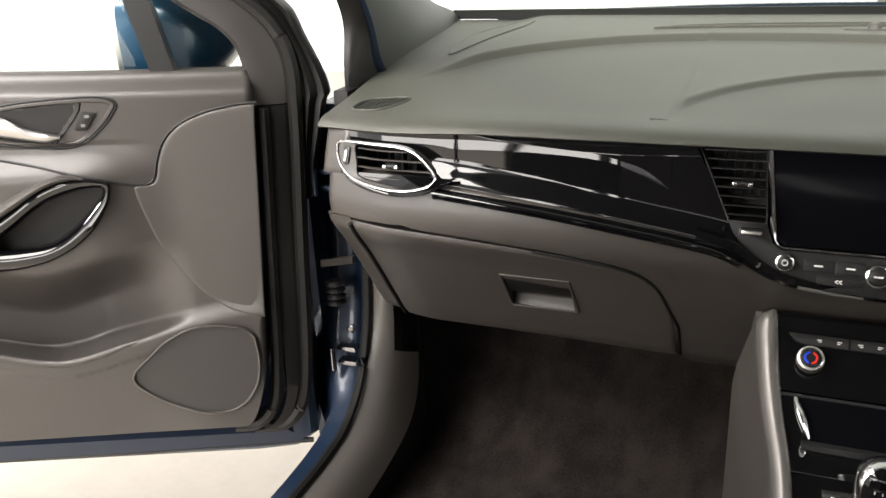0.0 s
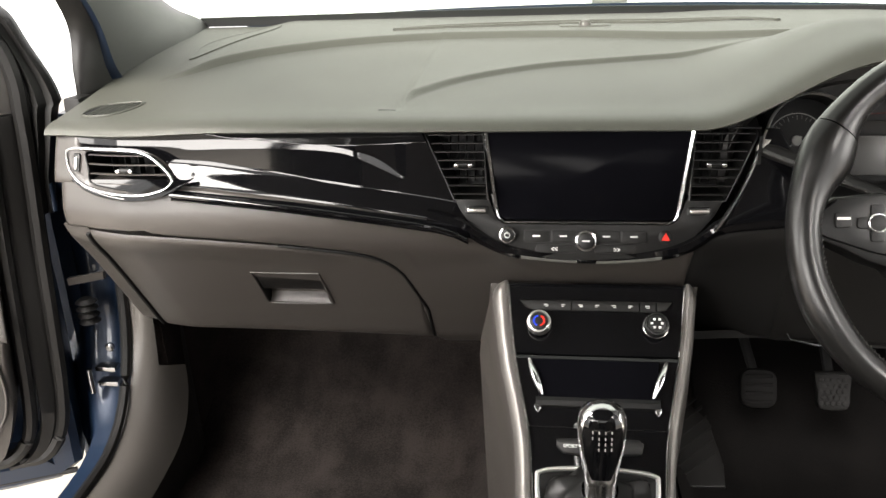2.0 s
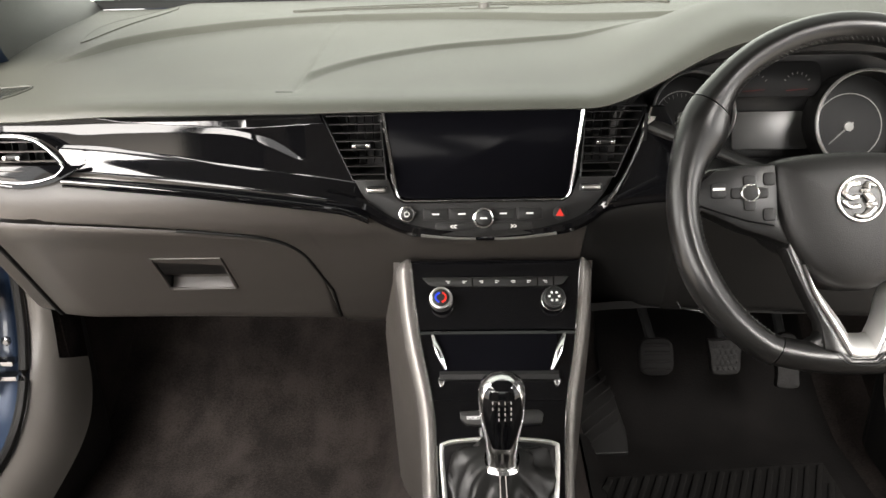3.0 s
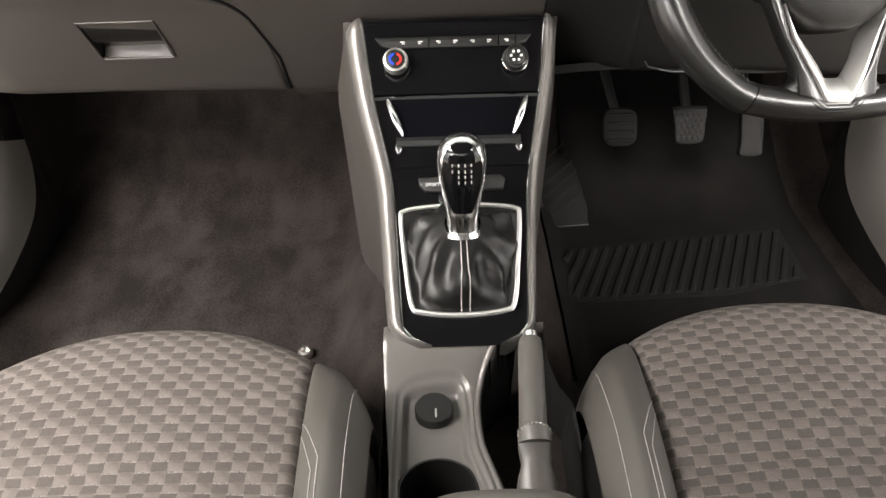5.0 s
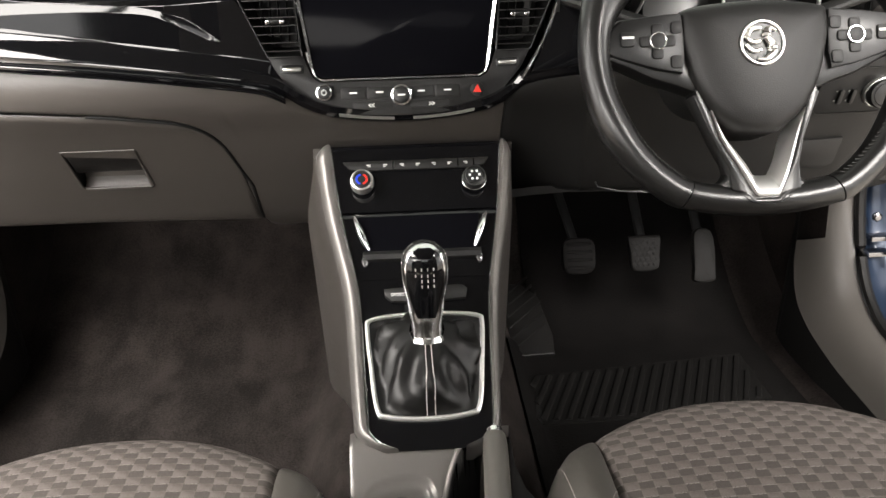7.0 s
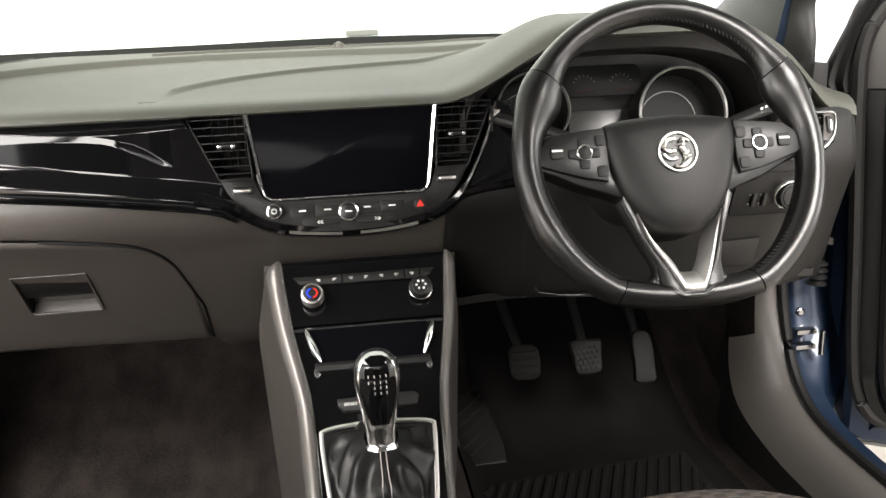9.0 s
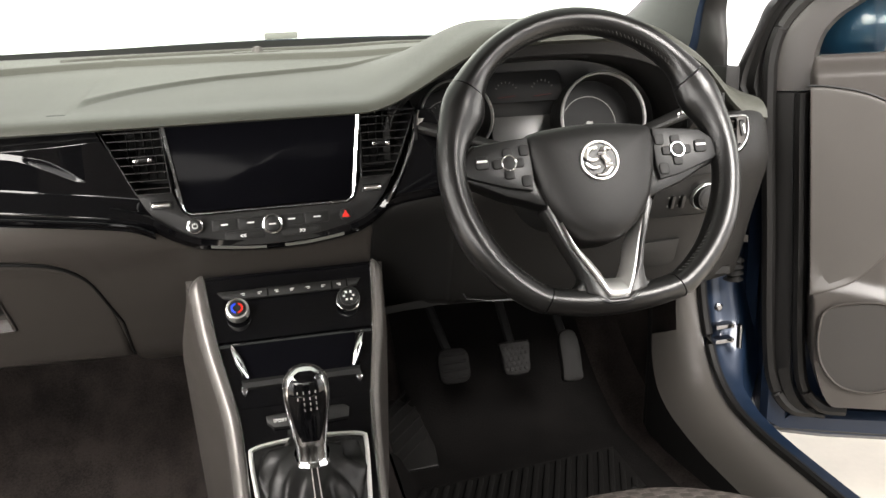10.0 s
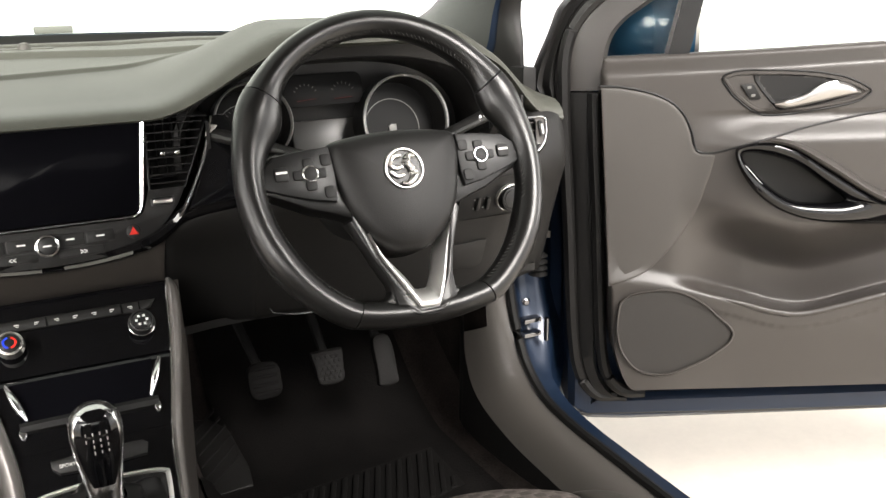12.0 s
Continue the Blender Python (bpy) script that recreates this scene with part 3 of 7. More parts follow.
def round_control(parent, name, place, a, b, r, ring, deep, mark=None):
    axis = (place(a, b, 1) - place(a, b, 0)).normalized()
    bm = bmesh.new()
    turned(bm, [(r, 0), (r, deep * 0.6), (r * 0.94, deep), (r * 0.78, deep * 1.05), (r * 0.72, deep * 0.9)], place(a, b, 0.008), axis, 32)
    k = part(name, bm, ring, parent, "chrome-ringed knob")
    bm = bmesh.new()
    turned(bm, [(r * 0.74, 0), (r * 0.72, deep * 1.0), (r * 0.5, deep * 1.06), (0.0, deep * 1.07)], place(a, b, 0.008), axis, 24)
    part("cap", bm, SATIN_BLACK, k)
    return k


k = round_control(unit, "power_knob", PB, -0.0955, 0.006, 0.0105, CHROME, 0.012)
bm = bmesh.new()
tube(bm, [PB(-0.0955 + 0.0032 * math.sin(radians(a)), 0.006 + 0.0032 * math.cos(radians(a)), 0.0213) for a in range(30, 331, 30)], 0.0006, 5)
tube(bm, [PB(-0.0955, 0.0075, 0.0213), PB(-0.0955, 0.0102, 0.0213)], 0.0006, 5)
part("power_mark", bm, WHITE_MARK, k)
k = round_control(unit, "menu_knob", PB, 0.0, 0.0, 0.0135, CHROME, 0.014)
bars(k, "menu_mark", lambda a, b, h: PB(a, b, h + 0.0232), [(0, 0, 0.009, 0.0018)], WHITE_MARK)
bm = bmesh.new()
plate(bm, circle(0.0085, 20, 0.0955, 0.004), PB, 0.0112, 0.001)
k = part("hazard_key", bm, DARK, unit)
bm = bmesh.new()
tri = [(0.0955 + 0.0062 * math.sin(radians(a)), 0.0035 + 0.0062 * math.cos(radians(a))) for a in (0, -120, -240)]
plate(bm, tri, lambda a, b, h: PB(a, b, h + 0.011), 0.0012)
part("hazard_triangle", bm, RED_MARK, k, "red warning triangle")
# slim chrome thumb wheels below the middle vents
for s in (-1, 1):
    bm = bmesh.new()
    plate(bm, rrect(0.028, 0.010, 0.002, 2, s * 0.134, 0.036), PB, 0.0115, 0.001)
    k = part("wheel_frame", bm, SATIN_BLACK, unit)
    bm = bmesh.new()
    plate(bm, rrect(0.023, 0.0055, 0.002, 2, s * 0.134, 0.036), PB, 0.0155, 0.002)
    part("thumb_wheel", bm, SATIN, k, "ribbed satin metal thumb wheel")
# gloss surround under the keys, with the dark slot and the two light lines
bm = bmesh.new()
ZS = curve([(-0.21, 0.832), (-0.16, 0.818), (-0.13, 0.797), (-0.10, 0.783), (-0.05, 0.774), (0.0, 0.771), (0.05, 0.774), (0.10, 0.785), (0.13, 0.800), (0.16, 0.822), (0.26, 0.833)])
xs = np.linspace(-0.20, 0.25, 60)
loft(bm, [[on_face(x, float(ZS(x)) + dz, -0.01 + (h + 0.01) * (0.55 + 0.45 * sstep(-0.135, -0.09, x) * sstep(0.14, 0.095, x))) for dz, h in ((0.012, -0.01), (0.012, 0.009), (0.004, 0.0145), (-0.003, 0.013), (-0.008, 0.006), (-0.010, -0.01))] for x in xs])
part("gloss_surround", bm, BLACK, unit, "gloss black lower surround")
bm = bmesh.new()
loft(bm, [[on_face(x, float(ZS(x)) + dz, h) for dz, h in ((0.0045, 0.012), (0.0045, 0.0156), (-0.0005, 0.0156), (-0.0005, 0.012))] for x in np.linspace(-0.085, -0.016, 12)])
part("light_bar", bm, GREY_MARK, unit)
bm = bmesh.new()
loft(bm, [[on_face(x, float(ZS(x)) + dz, h) for dz, h in ((0.0045, 0.012), (0.0045, 0.0156), (-0.0005, 0.0156), (-0.0005, 0.012))] for x in np.linspace(0.008, 0.085, 12)])
part("light_bar", bm, GREY_MARK, unit)

for s in (-1, 1):
    o = [(CX + s * a, b) for a, b in ((0.126, 0.937), (0.200, 0.936), (0.190, 0.915), (0.160, 0.856), (0.118, 0.856))]
    vent("centre_air_vent", "slatted air vent beside the touchscreen", o, SATIN_BLACK, 8, (CX + s * 0.148, 0.897), 0.858, 0.934,
         lambda z, s=s: sorted((CX + s * (0.118 + 0.0085 * (z - 0.856) / 0.08), CX + s * (0.160 + 0.036 * (z - 0.856) / 0.08))), HUB)
# chrome line outside the driver's side vent, gloss infill towards the wheel
bm = bmesh.new()
loft(bm, [[on_face(x + dx, z, h) for dx, h in ((0, 0.004), (0, 0.011), (0.0025, 0.011), (0.0025, 0.004))] for x, z in spl([(0.197, 0.934), (0.186, 0.905), (0.168, 0.866), (0.142, 0.822)], 5)])
part("outer_chrome_line", bm, CHROME, unit, "thin chrome line")
bm = bmesh.new()
plate(bm, [(0.199, 0.934), (0.215, 0.934), (0.255, 0.86), (0.25, 0.838), (0.155, 0.828), (0.172, 0.866)], lambda a, b, h: on_face(a, b, h), 0.008, 0.002)
part("gloss_infill", bm, BLACK, unit, "gloss black infill")

# ---- centre console ----
console = thing("centre_console", (0.01, -0.1, 0.24), "grey centre console with gloss black ramp and satin rails", "console")
# along the ramp: way, y, z
RAMP = spl([(0.035, 0.730), (0.008, 0.690), (-0.060, 0.617), (-0.13, 0.5485), (-0.19, 0.507), (-0.25, 0.466), (-0.285, 0.449)], 8)
SL = np.cumsum([0] + [float(np.linalg.norm(b - a)) for a, b in zip(RAMP, RAMP[1:])])
RY, RZ = np.array([p[0] for p in RAMP]), np.array([p[1] for p in RAMP])
LONG = float(np.interp(0.25, -RY, SL))


def ramp(x, s, h):
    """A place on the ramp: x across, s down along it, h above it."""
    y, z = float(np.interp(s, SL, RY)), float(np.interp(s, SL, RZ))
    y2, z2 = float(np.interp(s + 0.004, SL, RY)), float(np.interp(s + 0.004, SL, RZ))
    y1, z1 = float(np.interp(s - 0.004, SL, RY)), float(np.interp(s - 0.004, SL, RZ))
    t = Vector((0, y2 - y1, z2 - z1)).normalized()
    nrm = Vector((0, t.z, -t.y))
    return Vector((x, y, z)) + nrm * h


IN_L = curve([(0.0, -0.104), (0.10, -0.092), (0.20, -0.072), (0.28, -0.067), (LONG - 0.015, -0.062), (LONG, -0.058), (LONG + 0.012, -0.046), (LONG + 0.022, -0.022)])
IN_R = curve([(0.0, 0.124), (0.10, 0.113), (0.20, 0.096), (0.28, 0.090), (LONG - 0.015, 0.085), (LONG, 0.081), (LONG + 0.012, 0.069), (LONG + 0.022, 0.045)])


def ramp_panel(name, s0, s1, h, mat, label="", ns=10, back=-0.012):
    fn = lambda u, v: ramp(float(IN_L(s0 + (s1 - s0) * v)) * (1 - u) + float(IN_R(s0 + (s1 - s0) * v)) * u, s0 + (s1 - s0) * v, h - 0.0015 * (max(abs(2 * v - 1), 0.9) - 0.9) / 0.1)
    return part(name, sheet(fn, 12, ns * 2, (0, 0.010, back)), mat, console, label)


S1, S2, S3 = 0.098, 0.190, LONG + 0.020
ramp_panel("climate_panel", 0.004, S1 - 0.001, 0.002, BLACK, "gloss black climate control panel")
ramp_panel("shelf_panel", S1 + 0.0005, S2 - 0.0005, 0.0, BLACK, "gloss black storage recess")
ramp_panel("gear_panel", S2 + 0.0005, S3, 0.0015, BLACK, "gloss black gear lever surround")
# satin rails, swept from the dashboard down to the tray, each with a thin bright inner edge
for s, edge in ((-1, IN_L), (1, IN_R)):
    bm = bmesh.new()
    rings = []
    for d in np.concatenate([np.linspace(0.001, 0.03, 10), np.linspace(0.04, LONG + 0.020, 40)]):
        x = float(edge(d))
        w = ((0.024 if s < 0 else 0.016) - 0.008 * d / LONG) * math.sqrt(max(0.04, 1 - (1 - min(1.0, d / 0.03)) ** 2))
        top = 1.0 - 0.7 * (1 - min(1.0, d / 0.02)) ** 2
        rings.append([ramp(x + s * dx * w, d, h * (top if h > 0 else 1.0)) for dx, h in ((0.0, -0.03), (0.0, 0.003), (0.08, 0.0065), (0.28, 0.0085), (0.55, 0.0075), (0.82, 0.003), (1.0, -0.005), (1.08, -0.03))])
    loft(bm, rings)
    part("rail", bm, RAIL, console, "satin metal-look side rail", 45)
    bm = bmesh.new()
    tube(bm, [ramp(float(edge(d)) - s * 0.0008, d, 0.0035) for d in np.linspace(0.006, LONG + 0.016, 60)], 0.0011, 6)
    part("rail_edge", bm, CHROME, console, "thin bright edge line")

    # broad flank between rail and footwell
    def flank(u, v, s=s, edge=edge):
        d = 0.004 + (LONG + 0.006) * u
        w = (0.024 if s < 0 else 0.016) - 0.008 * d / LONG
        top = ramp(float(edge(d)) + s * w * 0.98, d, -0.005)
        out = (0.020 if s < 0 else 0.006) * (1 - u) ** 2 * sstep(0.0, 0.25, v) - 0.012 * v * sstep(0.1, 0.4, u)
        return (top.x + s * out, top.y + 0.14 * (1 - u) * v, top.z + (0.22 - top.z) * v)
    part("flank", sheet(flank, 30, 16, (-s * 0.01, 0, 0)), PLASTIC, console, "grey plastic flank")
# climate keys and knobs
KNOB_S = 0.060
PK = lambda a, b, h: ramp(0.0105 + a, b, h + 0.002)
bm = bmesh.new()
plate(bm, [(a, b + 0.0165) for a, b in ((-0.098, 0.010), (0.095, 0.010), (0.088, 0.020), (0.075, 0.0235), (-0.078, 0.0235), (-0.090, 0.020))], PK, 0.004, 0.001)
keys = part("climate_key_strip", bm, DARK, console, "dark strip of climate keys")
for i, x in enumerate((-0.064, -0.042, -0.020, 0.001, 0.022, 0.043, 0.064)):
    bars(keys, "climate_mark", lambda a, b, h: PK(a, b, h + 0.0042), [(x, 0.0325, 0.0055, 0.0011), (x + 0.001 * (-1) ** i, 0.0347, 0.0035, 0.0011)], WHITE_MARK)
for x in (-0.0315, 0.054, 0.075):
    bm = bmesh.new()
    loft(bm, [[PK(x + sx * 0.0006, 0.0335 + sy * 0.006, h) for sx, sy in ((-1, -1), (1, -1), (1, 1), (-1, 1))] for h in (0.004, 0.0048)])
    part("key_joint", bm, BLACK, keys)
for s, x in ((-1, -0.0725), (1, 0.0735)):
    k = round_control(console, "temperature_knob" if s < 0 else "fan_knob", PK, x, KNOB_S, 0.0155, SATIN if s < 0 else SATIN_BLACK, 0.014)
    if s > 0:
        bm = bmesh.new()
        turned(bm, [(0.0162, 0), (0.0162, 0.004), (0.0152, 0.005)], PK(x, KNOB_S, 0.006), PK(x, KNOB_S, 1) - PK(x, KNOB_S, 0), 32)
        part("chrome_ring", bm, CHROME, k)
        for i in range(6):
            a = radians(60 * i)
            bars(k, "fan_mark", lambda p, q, h: PK(p, q, h + 0.0233), [(x + 0.0062 * math.cos(a), KNOB_S + 0.0062 * math.sin(a), 0.003, 0.003)], WHITE_MARK)
    else:
        for a0, m in ((100, BLUE_MARK), (-80, RED_MARK)):
            bm = bmesh.new()
            for i in range(7):
                a, b = radians(a0 + 22 * i), radians(a0 + 22 * (i + 1))
                loft(bm, [[PK(x + r * math.cos(q), KNOB_S - r * math.sin(q) * 1.0, h) for r, q in ((0.0055, a), (0.0078, a), (0.0078, b), (0.0055, b))] for h in (0.0232, 0.0238)])
            part("temperature_arc", bm, m, k)
# recess between the climate panel and the lever: dark slab as its shade, shelf lip, two polished prongs
bm = bmesh.new()
loft(bm, [[ramp(x, s, h) for x, s in ((-0.070, 0.104), (0.088, 0.104), (0.082, 0.156), (-0.060, 0.156))] for h in (-0.01, 0.0015)])
part("shelf_shade", bm, SCREEN, console, "dark slab for the shade in the storage shelf")
bm = bmesh.new()
loft(bm, [[ramp(x, s, h) for s, h in ((0.154, 0.0), (0.153, 0.005), (0.158, 0.0075), (0.164, 0.005), (0.166, 0.0))] for x in np.linspace(-0.064, 0.087, 8)])
part("shelf_lip", bm, SATIN_BLACK, console)
for s, x in ((-1, -0.066), (1, 0.089)):
    bm = bmesh.new()
    path = [ramp(x - s * 0.010 * t + s * 0.008 * (1 - t), 0.104 + 0.047 * t, 0.004 + 0.005 * math.sin(math.pi * t)) for t in np.linspace(0, 1, 9)]
    tube(bm, path, lambda q: 0.0012 + 0.0030 * math.sin(math.pi * min(1, q * 0.9 + 0.05)), 10, flat=0.5)
    part("polished_prong", bm, CHROME, console, "polished bright prong")
    # added chrome drop that stands in for a pale reflection on the panel
    bm = bmesh.new()
    foot = [ramp(x - s * 0.004, 0.158 + 0.014 * t, 0.003) for t in np.linspace(0, 1, 7)]
    tube(bm, foot, lambda q: 0.0012 + 0.0030 * math.sin(math.pi * q), 8, flat=0.5)
    part("reflection_drop", bm, CHROME, console, "small chrome drop in place of a bright reflection")
bm = bmesh.new()
plate(bm, [(-0.0385, 0.205), (0.0, 0.203), (0.06, 0.203), (0.066, 0.208), (0.063, 0.221), (0.0, 0.224), (-0.030, 0.222), (-0.038, 0.214)], lambda a, b, h: ramp(a, b, h + 0.0015), 0.007, 0.002)
sport = part("mode_keys", bm, DARK, console, "satin mode keys behind the lever")


def text(parent, name, body, size, m, mat):
    c = bpy.data.curves.new(name, "FONT")
    c.body, c.size, c.align_x, c.align_y, c.extrude = body, size, "CENTER", "CENTER", 0.0002
    tmp = bpy.data.objects.new(name, c)
    me = bpy.data.meshes.new_from_object(tmp)
    me.transform(m)
    me.transform(Matrix.Translation(-origin(parent)))
    bpy.data.objects.remove(tmp)
    me.materials.append(mat)
    ob = new(name, me)
    ob.parent = parent
    return ob


def on_plane(c, right, up):
    r, u = Vector(right).normalized(), Vector(up).normalized()
    n_ = r.cross(u)
    u = n_.normalized().cross(r)
    return Matrix(((r.x, u.x, n_.x, c[0]), (r.y, u.y, n_.y, c[1]), (r.z, u.z, n_.z, c[2]), (0, 0, 0, 1)))


text(sport, "sport_mark", "SPORT", 0.0058, on_plane(ramp(-0.0215, 0.214, 0.0092), (1, 0, 0), ramp(0, 0.2, 0) - ramp(0, 0.22, 0)), WHITE_MARK)

# ---- gear lever ----
lever = thing("gear_lever", ramp(0.012, 0.30, 0), "chrome and gloss black gear knob over a stitched leather gaiter", "gear lever")
g_o = spl([(-0.0585, 0.243), (-0.03, 0.238), (0.01, 0.2365), (0.05, 0.238), (0.079, 0.243), (0.0835, 0.256), (0.079, 0.31), (0.072, 0.362), (0.058, 0.374), (0.01, 0.3785), (-0.038, 0.374), (-0.0525, 0.362), (-0.059, 0.31), (-0.0635, 0.256)], 5, True)
bm = bmesh.new()
band(bm, [tuple(p) for p in g_o], lambda a, b, h: ramp(a, b, h + 0.001), 0.0055, 0.007, 0.002)
part("frame", bm, BRIGHT, lever, "bright chrome gaiter frame")
top_c, top_r = Vector((0.012, -0.165, 0.555)), 0.021
rings = []
inner = inset2([tuple(p) for p in g_o], 0.0055)
m_ = len(inner)
for k in range(15):
    q = k / 14
    ring = []
    for i, (a, b) in enumerate(inner):
        base = ramp(a, b, 0.004)
        ang = math.atan2(-(b - 0.30), a - 0.01)
        tip = top_c + Vector((top_r * math.cos(ang), top_r * math.sin(ang) * 0.9, 0.010 * math.sin(ang) - 0.0))
        e = q ** 0.9
        p = base.lerp(tip, e)
        body = math.sin(math.pi * q)
        corner = abs(math.sin(2 * ang)) ** 3
        fold = 0.0045 * noise.noise(Vector((2.2 * math.cos(ang), 2.2 * math.sin(ang), 2.5 * q))) + 0.0035 * math.sin(9 * ang + 5 * q) * q * (1 - q) * 2
        bulge = (0.013 + 0.010 * max(0.0, -math.sin(ang)) - 0.016 * corner) * body ** 1.3 + 3.2 * fold * body
        p += Vector((math.cos(ang), math.sin(ang), 0.35)).normalized() * bulge - Vector((0, 0, 0.014 * math.sin(math.pi * min(1, q * 1.5)) * (1 - q)))
        ring.append(p)
    rings.append(ring)
bm = bmesh.new()
loft(bm, rings, True, False)
part("gaiter", bm, GAITER, lever, "black leather gaiter with folds", 75)
# two seams down the front of the gaiter
for dx in (-0.0042, 0.0042):
    j = min(range(m_), key=lambda i: abs(inner[i][0] - 0.012 - dx) + (0 if inner[i][1] > 0.35 else 9))
    bm = bmesh.new()
    pts = []
    for k in range(15):
        p0 = rings[k][j]
        pts.append(Vector((0.012 + dx * (0.75 if k > 8 else 1) + (p0.x - 0.012) * 0.15, p0.y - 0.0012, p0.z + 0.0016)))
    tube(bm, pts, 0.0007, 5)
    part("seam", bm, STITCH, lever, "pale stitched seam")
# knob
ax = Vector((0.012, -0.165, 0.545))
updir = Vector((0.0, 0.10, 1)).normalized()
side = Vector((1, 0, 0))
fwd = side.cross(updir) * -1
prof = curve([(0.0, 0.0195), (0.012, 0.0185), (0.035, 0.0205), (0.07, 0.0265), (0.095, 0.0275), (0.110, 0.0235), (0.119, 0.013), (0.122, 0.003)])
rings = []
for h in np.concatenate([np.linspace(0, 0.108, 20), 0.108 + 0.014 * np.sin(np.linspace(0.1, math.pi / 2, 9))]):
    w = float(prof(h))
    dp = w * (0.80 if h > 0.03 else 0.9)
    c = ax + updir * h
    rings.append([c + side * w * math.copysign(abs(math.cos(t)) ** 0.85, math.cos(t)) + fwd * -dp * math.copysign(abs(math.sin(t)) ** 0.85, math.sin(t)) for t in np.linspace(0, 2 * math.pi, 33)[:-1]])
bm = bmesh.new()
loft(bm, rings)
knob = part("knob", bm, CHROME, lever, "polished chrome knob", 60)
# gloss black face let into the front of the knob
half_w = curve([(0.018, 0.003), (0.026, 0.0085), (0.045, 0.0155), (0.075, 0.0215), (0.098, 0.0215), (0.110, 0.0165), (0.117, 0.007)])


def knob_face(u, v):
    h = 0.018 + 0.099 * v
    w, W = float(half_w(h)), float(prof(h))
    x = (2 * u - 1) * w
    dp = W * 0.8 * max(0.05, 1 - min(0.98, abs(x) / W) ** 2.3) ** 0.43
    return ax + updir * h + side * x - fwd * (-dp - 0.0012) * -1


part("face", sheet(lambda u, v: knob_face(u, v), 14, 24), BLACK, knob, "gloss black face with the shift pattern", 80)
for row, marks in ((0.094, (-0.011, -0.004, 0.003, 0.010)), (0.0865, (-0.011, -0.004, 0.003, 0.010)), (0.080, (-0.004, 0.003, 0.010)), (0.073, (-0.004, 0.003, 0.010))):
    bm = bmesh.new()
    for x in marks:
        c = knob_face(0.5 + x / (2 * float(half_w(row))), (row - 0.018) / 0.099) - Vector((0, 0.0008, 0))
        loft(bm, [[c + side * sx * 0.0006 + updir * sz * 0.0016 + Vector((0, -d, 0)) for sx, sz in ((-1, -1), (1, -1), (1, 1), (-1, 1))] for d in (0, 0.0008)])
    part("shift_mark", bm, STITCH, knob)
bm = bmesh.new()
turned(bm, [(0.0215, 0), (0.0235, 0.003), (0.0215, 0.007)], ax - updir * 0.003, updir, 28)
part("collar", bm, CHROME, lever, "chrome collar")


# ---- steering wheel ----
WC = Vector((0.361, -0.185, 0.883))
WT = radians(24)
WU, WN = Vector((0, math.sin(WT), math.cos(WT))), Vector((0, -math.cos(WT), math.sin(WT)))
PW = lambda a, b, h: WC + Vector((1, 0, 0)) * a + WU * b + WN * h
wheel = thing("steering_wheel", WC, "black leather steering wheel with grey spokes and chrome V insert", "steering wheel")


def rim_pt(t):
    """t in degrees from the top, clockwise."""
    a, b = 0.1680 * math.sin(radians(t)), 0.1735 * math.cos(radians(t))
    if b < -0.150:
        b = -0.150 - (-0.150 - b) * 0.45
    return a, b


def rim_piece(name, t0, t1, r, mat, label=""):
    bm = bmesh.new()
    rings = []
    for t in np.linspace(t0, t1, max(6, int(abs(t1 - t0) / 3))):
        a, b = rim_pt(t)
        d = Vector((a, b)).normalized()
        thumb = 0.004 * (math.exp(-((abs(((t + 180) % 360) - 180) - 62) / 10) ** 2) + math.exp(-((abs(((t + 180) % 360) - 180) - 118) / 12) ** 2) * 0.5)
        rr = r + thumb
        lug = 0.013 * math.exp(-((abs(((t + 180) % 360) - 180) - 66) / 13) ** 2)
        rings.append([PW(a + d.x * (rr * 0.95 + (lug if math.cos(q) < 0 else 0) * abs(math.cos(q))) * math.cos(q), b + d.y * (rr * 0.95 + (lug if math.cos(q) < 0 else 0) * abs(math.cos(q))) * math.cos(q), rr * 1.12 * math.sin(q)) for q in np.linspace(0, 2 * math.pi, 17)[:-1]])
    loft(bm, rings)
    part(name, bm, mat, wheel, label, 60)


for t0, t1, nm, r, lab in ((-56, 56, "rim_top", 0.0163, "smooth leather upper rim"), (56.5, 152, "rim_grip", 0.0168, "leather side grip"), (-152, -56.5, "rim_grip", 0.0168, "leather side grip"), (152.5, 207.5, "rim_bottom", 0.0163, "smooth lower rim")):
    rim_piece(nm, t0, t1, r, LEATHER, lab)
# stitches round the inside of the upper rim and the grips
for t0, t1 in ((-50, 50), (62, 148), (-148, -62)):
    bm = bmesh.new()
    for t in np.arange(t0, t1, 1.9):
        a, b = rim_pt(t)
        a2, b2 = rim_pt(t + 1.1)
        f, f2 = (0.171 - 0.0125) / 0.171, (0.171 - 0.0155) / 0.171
        tube(bm, [PW(a * f, b * f, 0.0125), PW(a2 * f2, b2 * f2, 0.0105)], 0.0005, 4)
    part("stitching", bm, DULL_STITCH, wheel, "row of fine stitches")
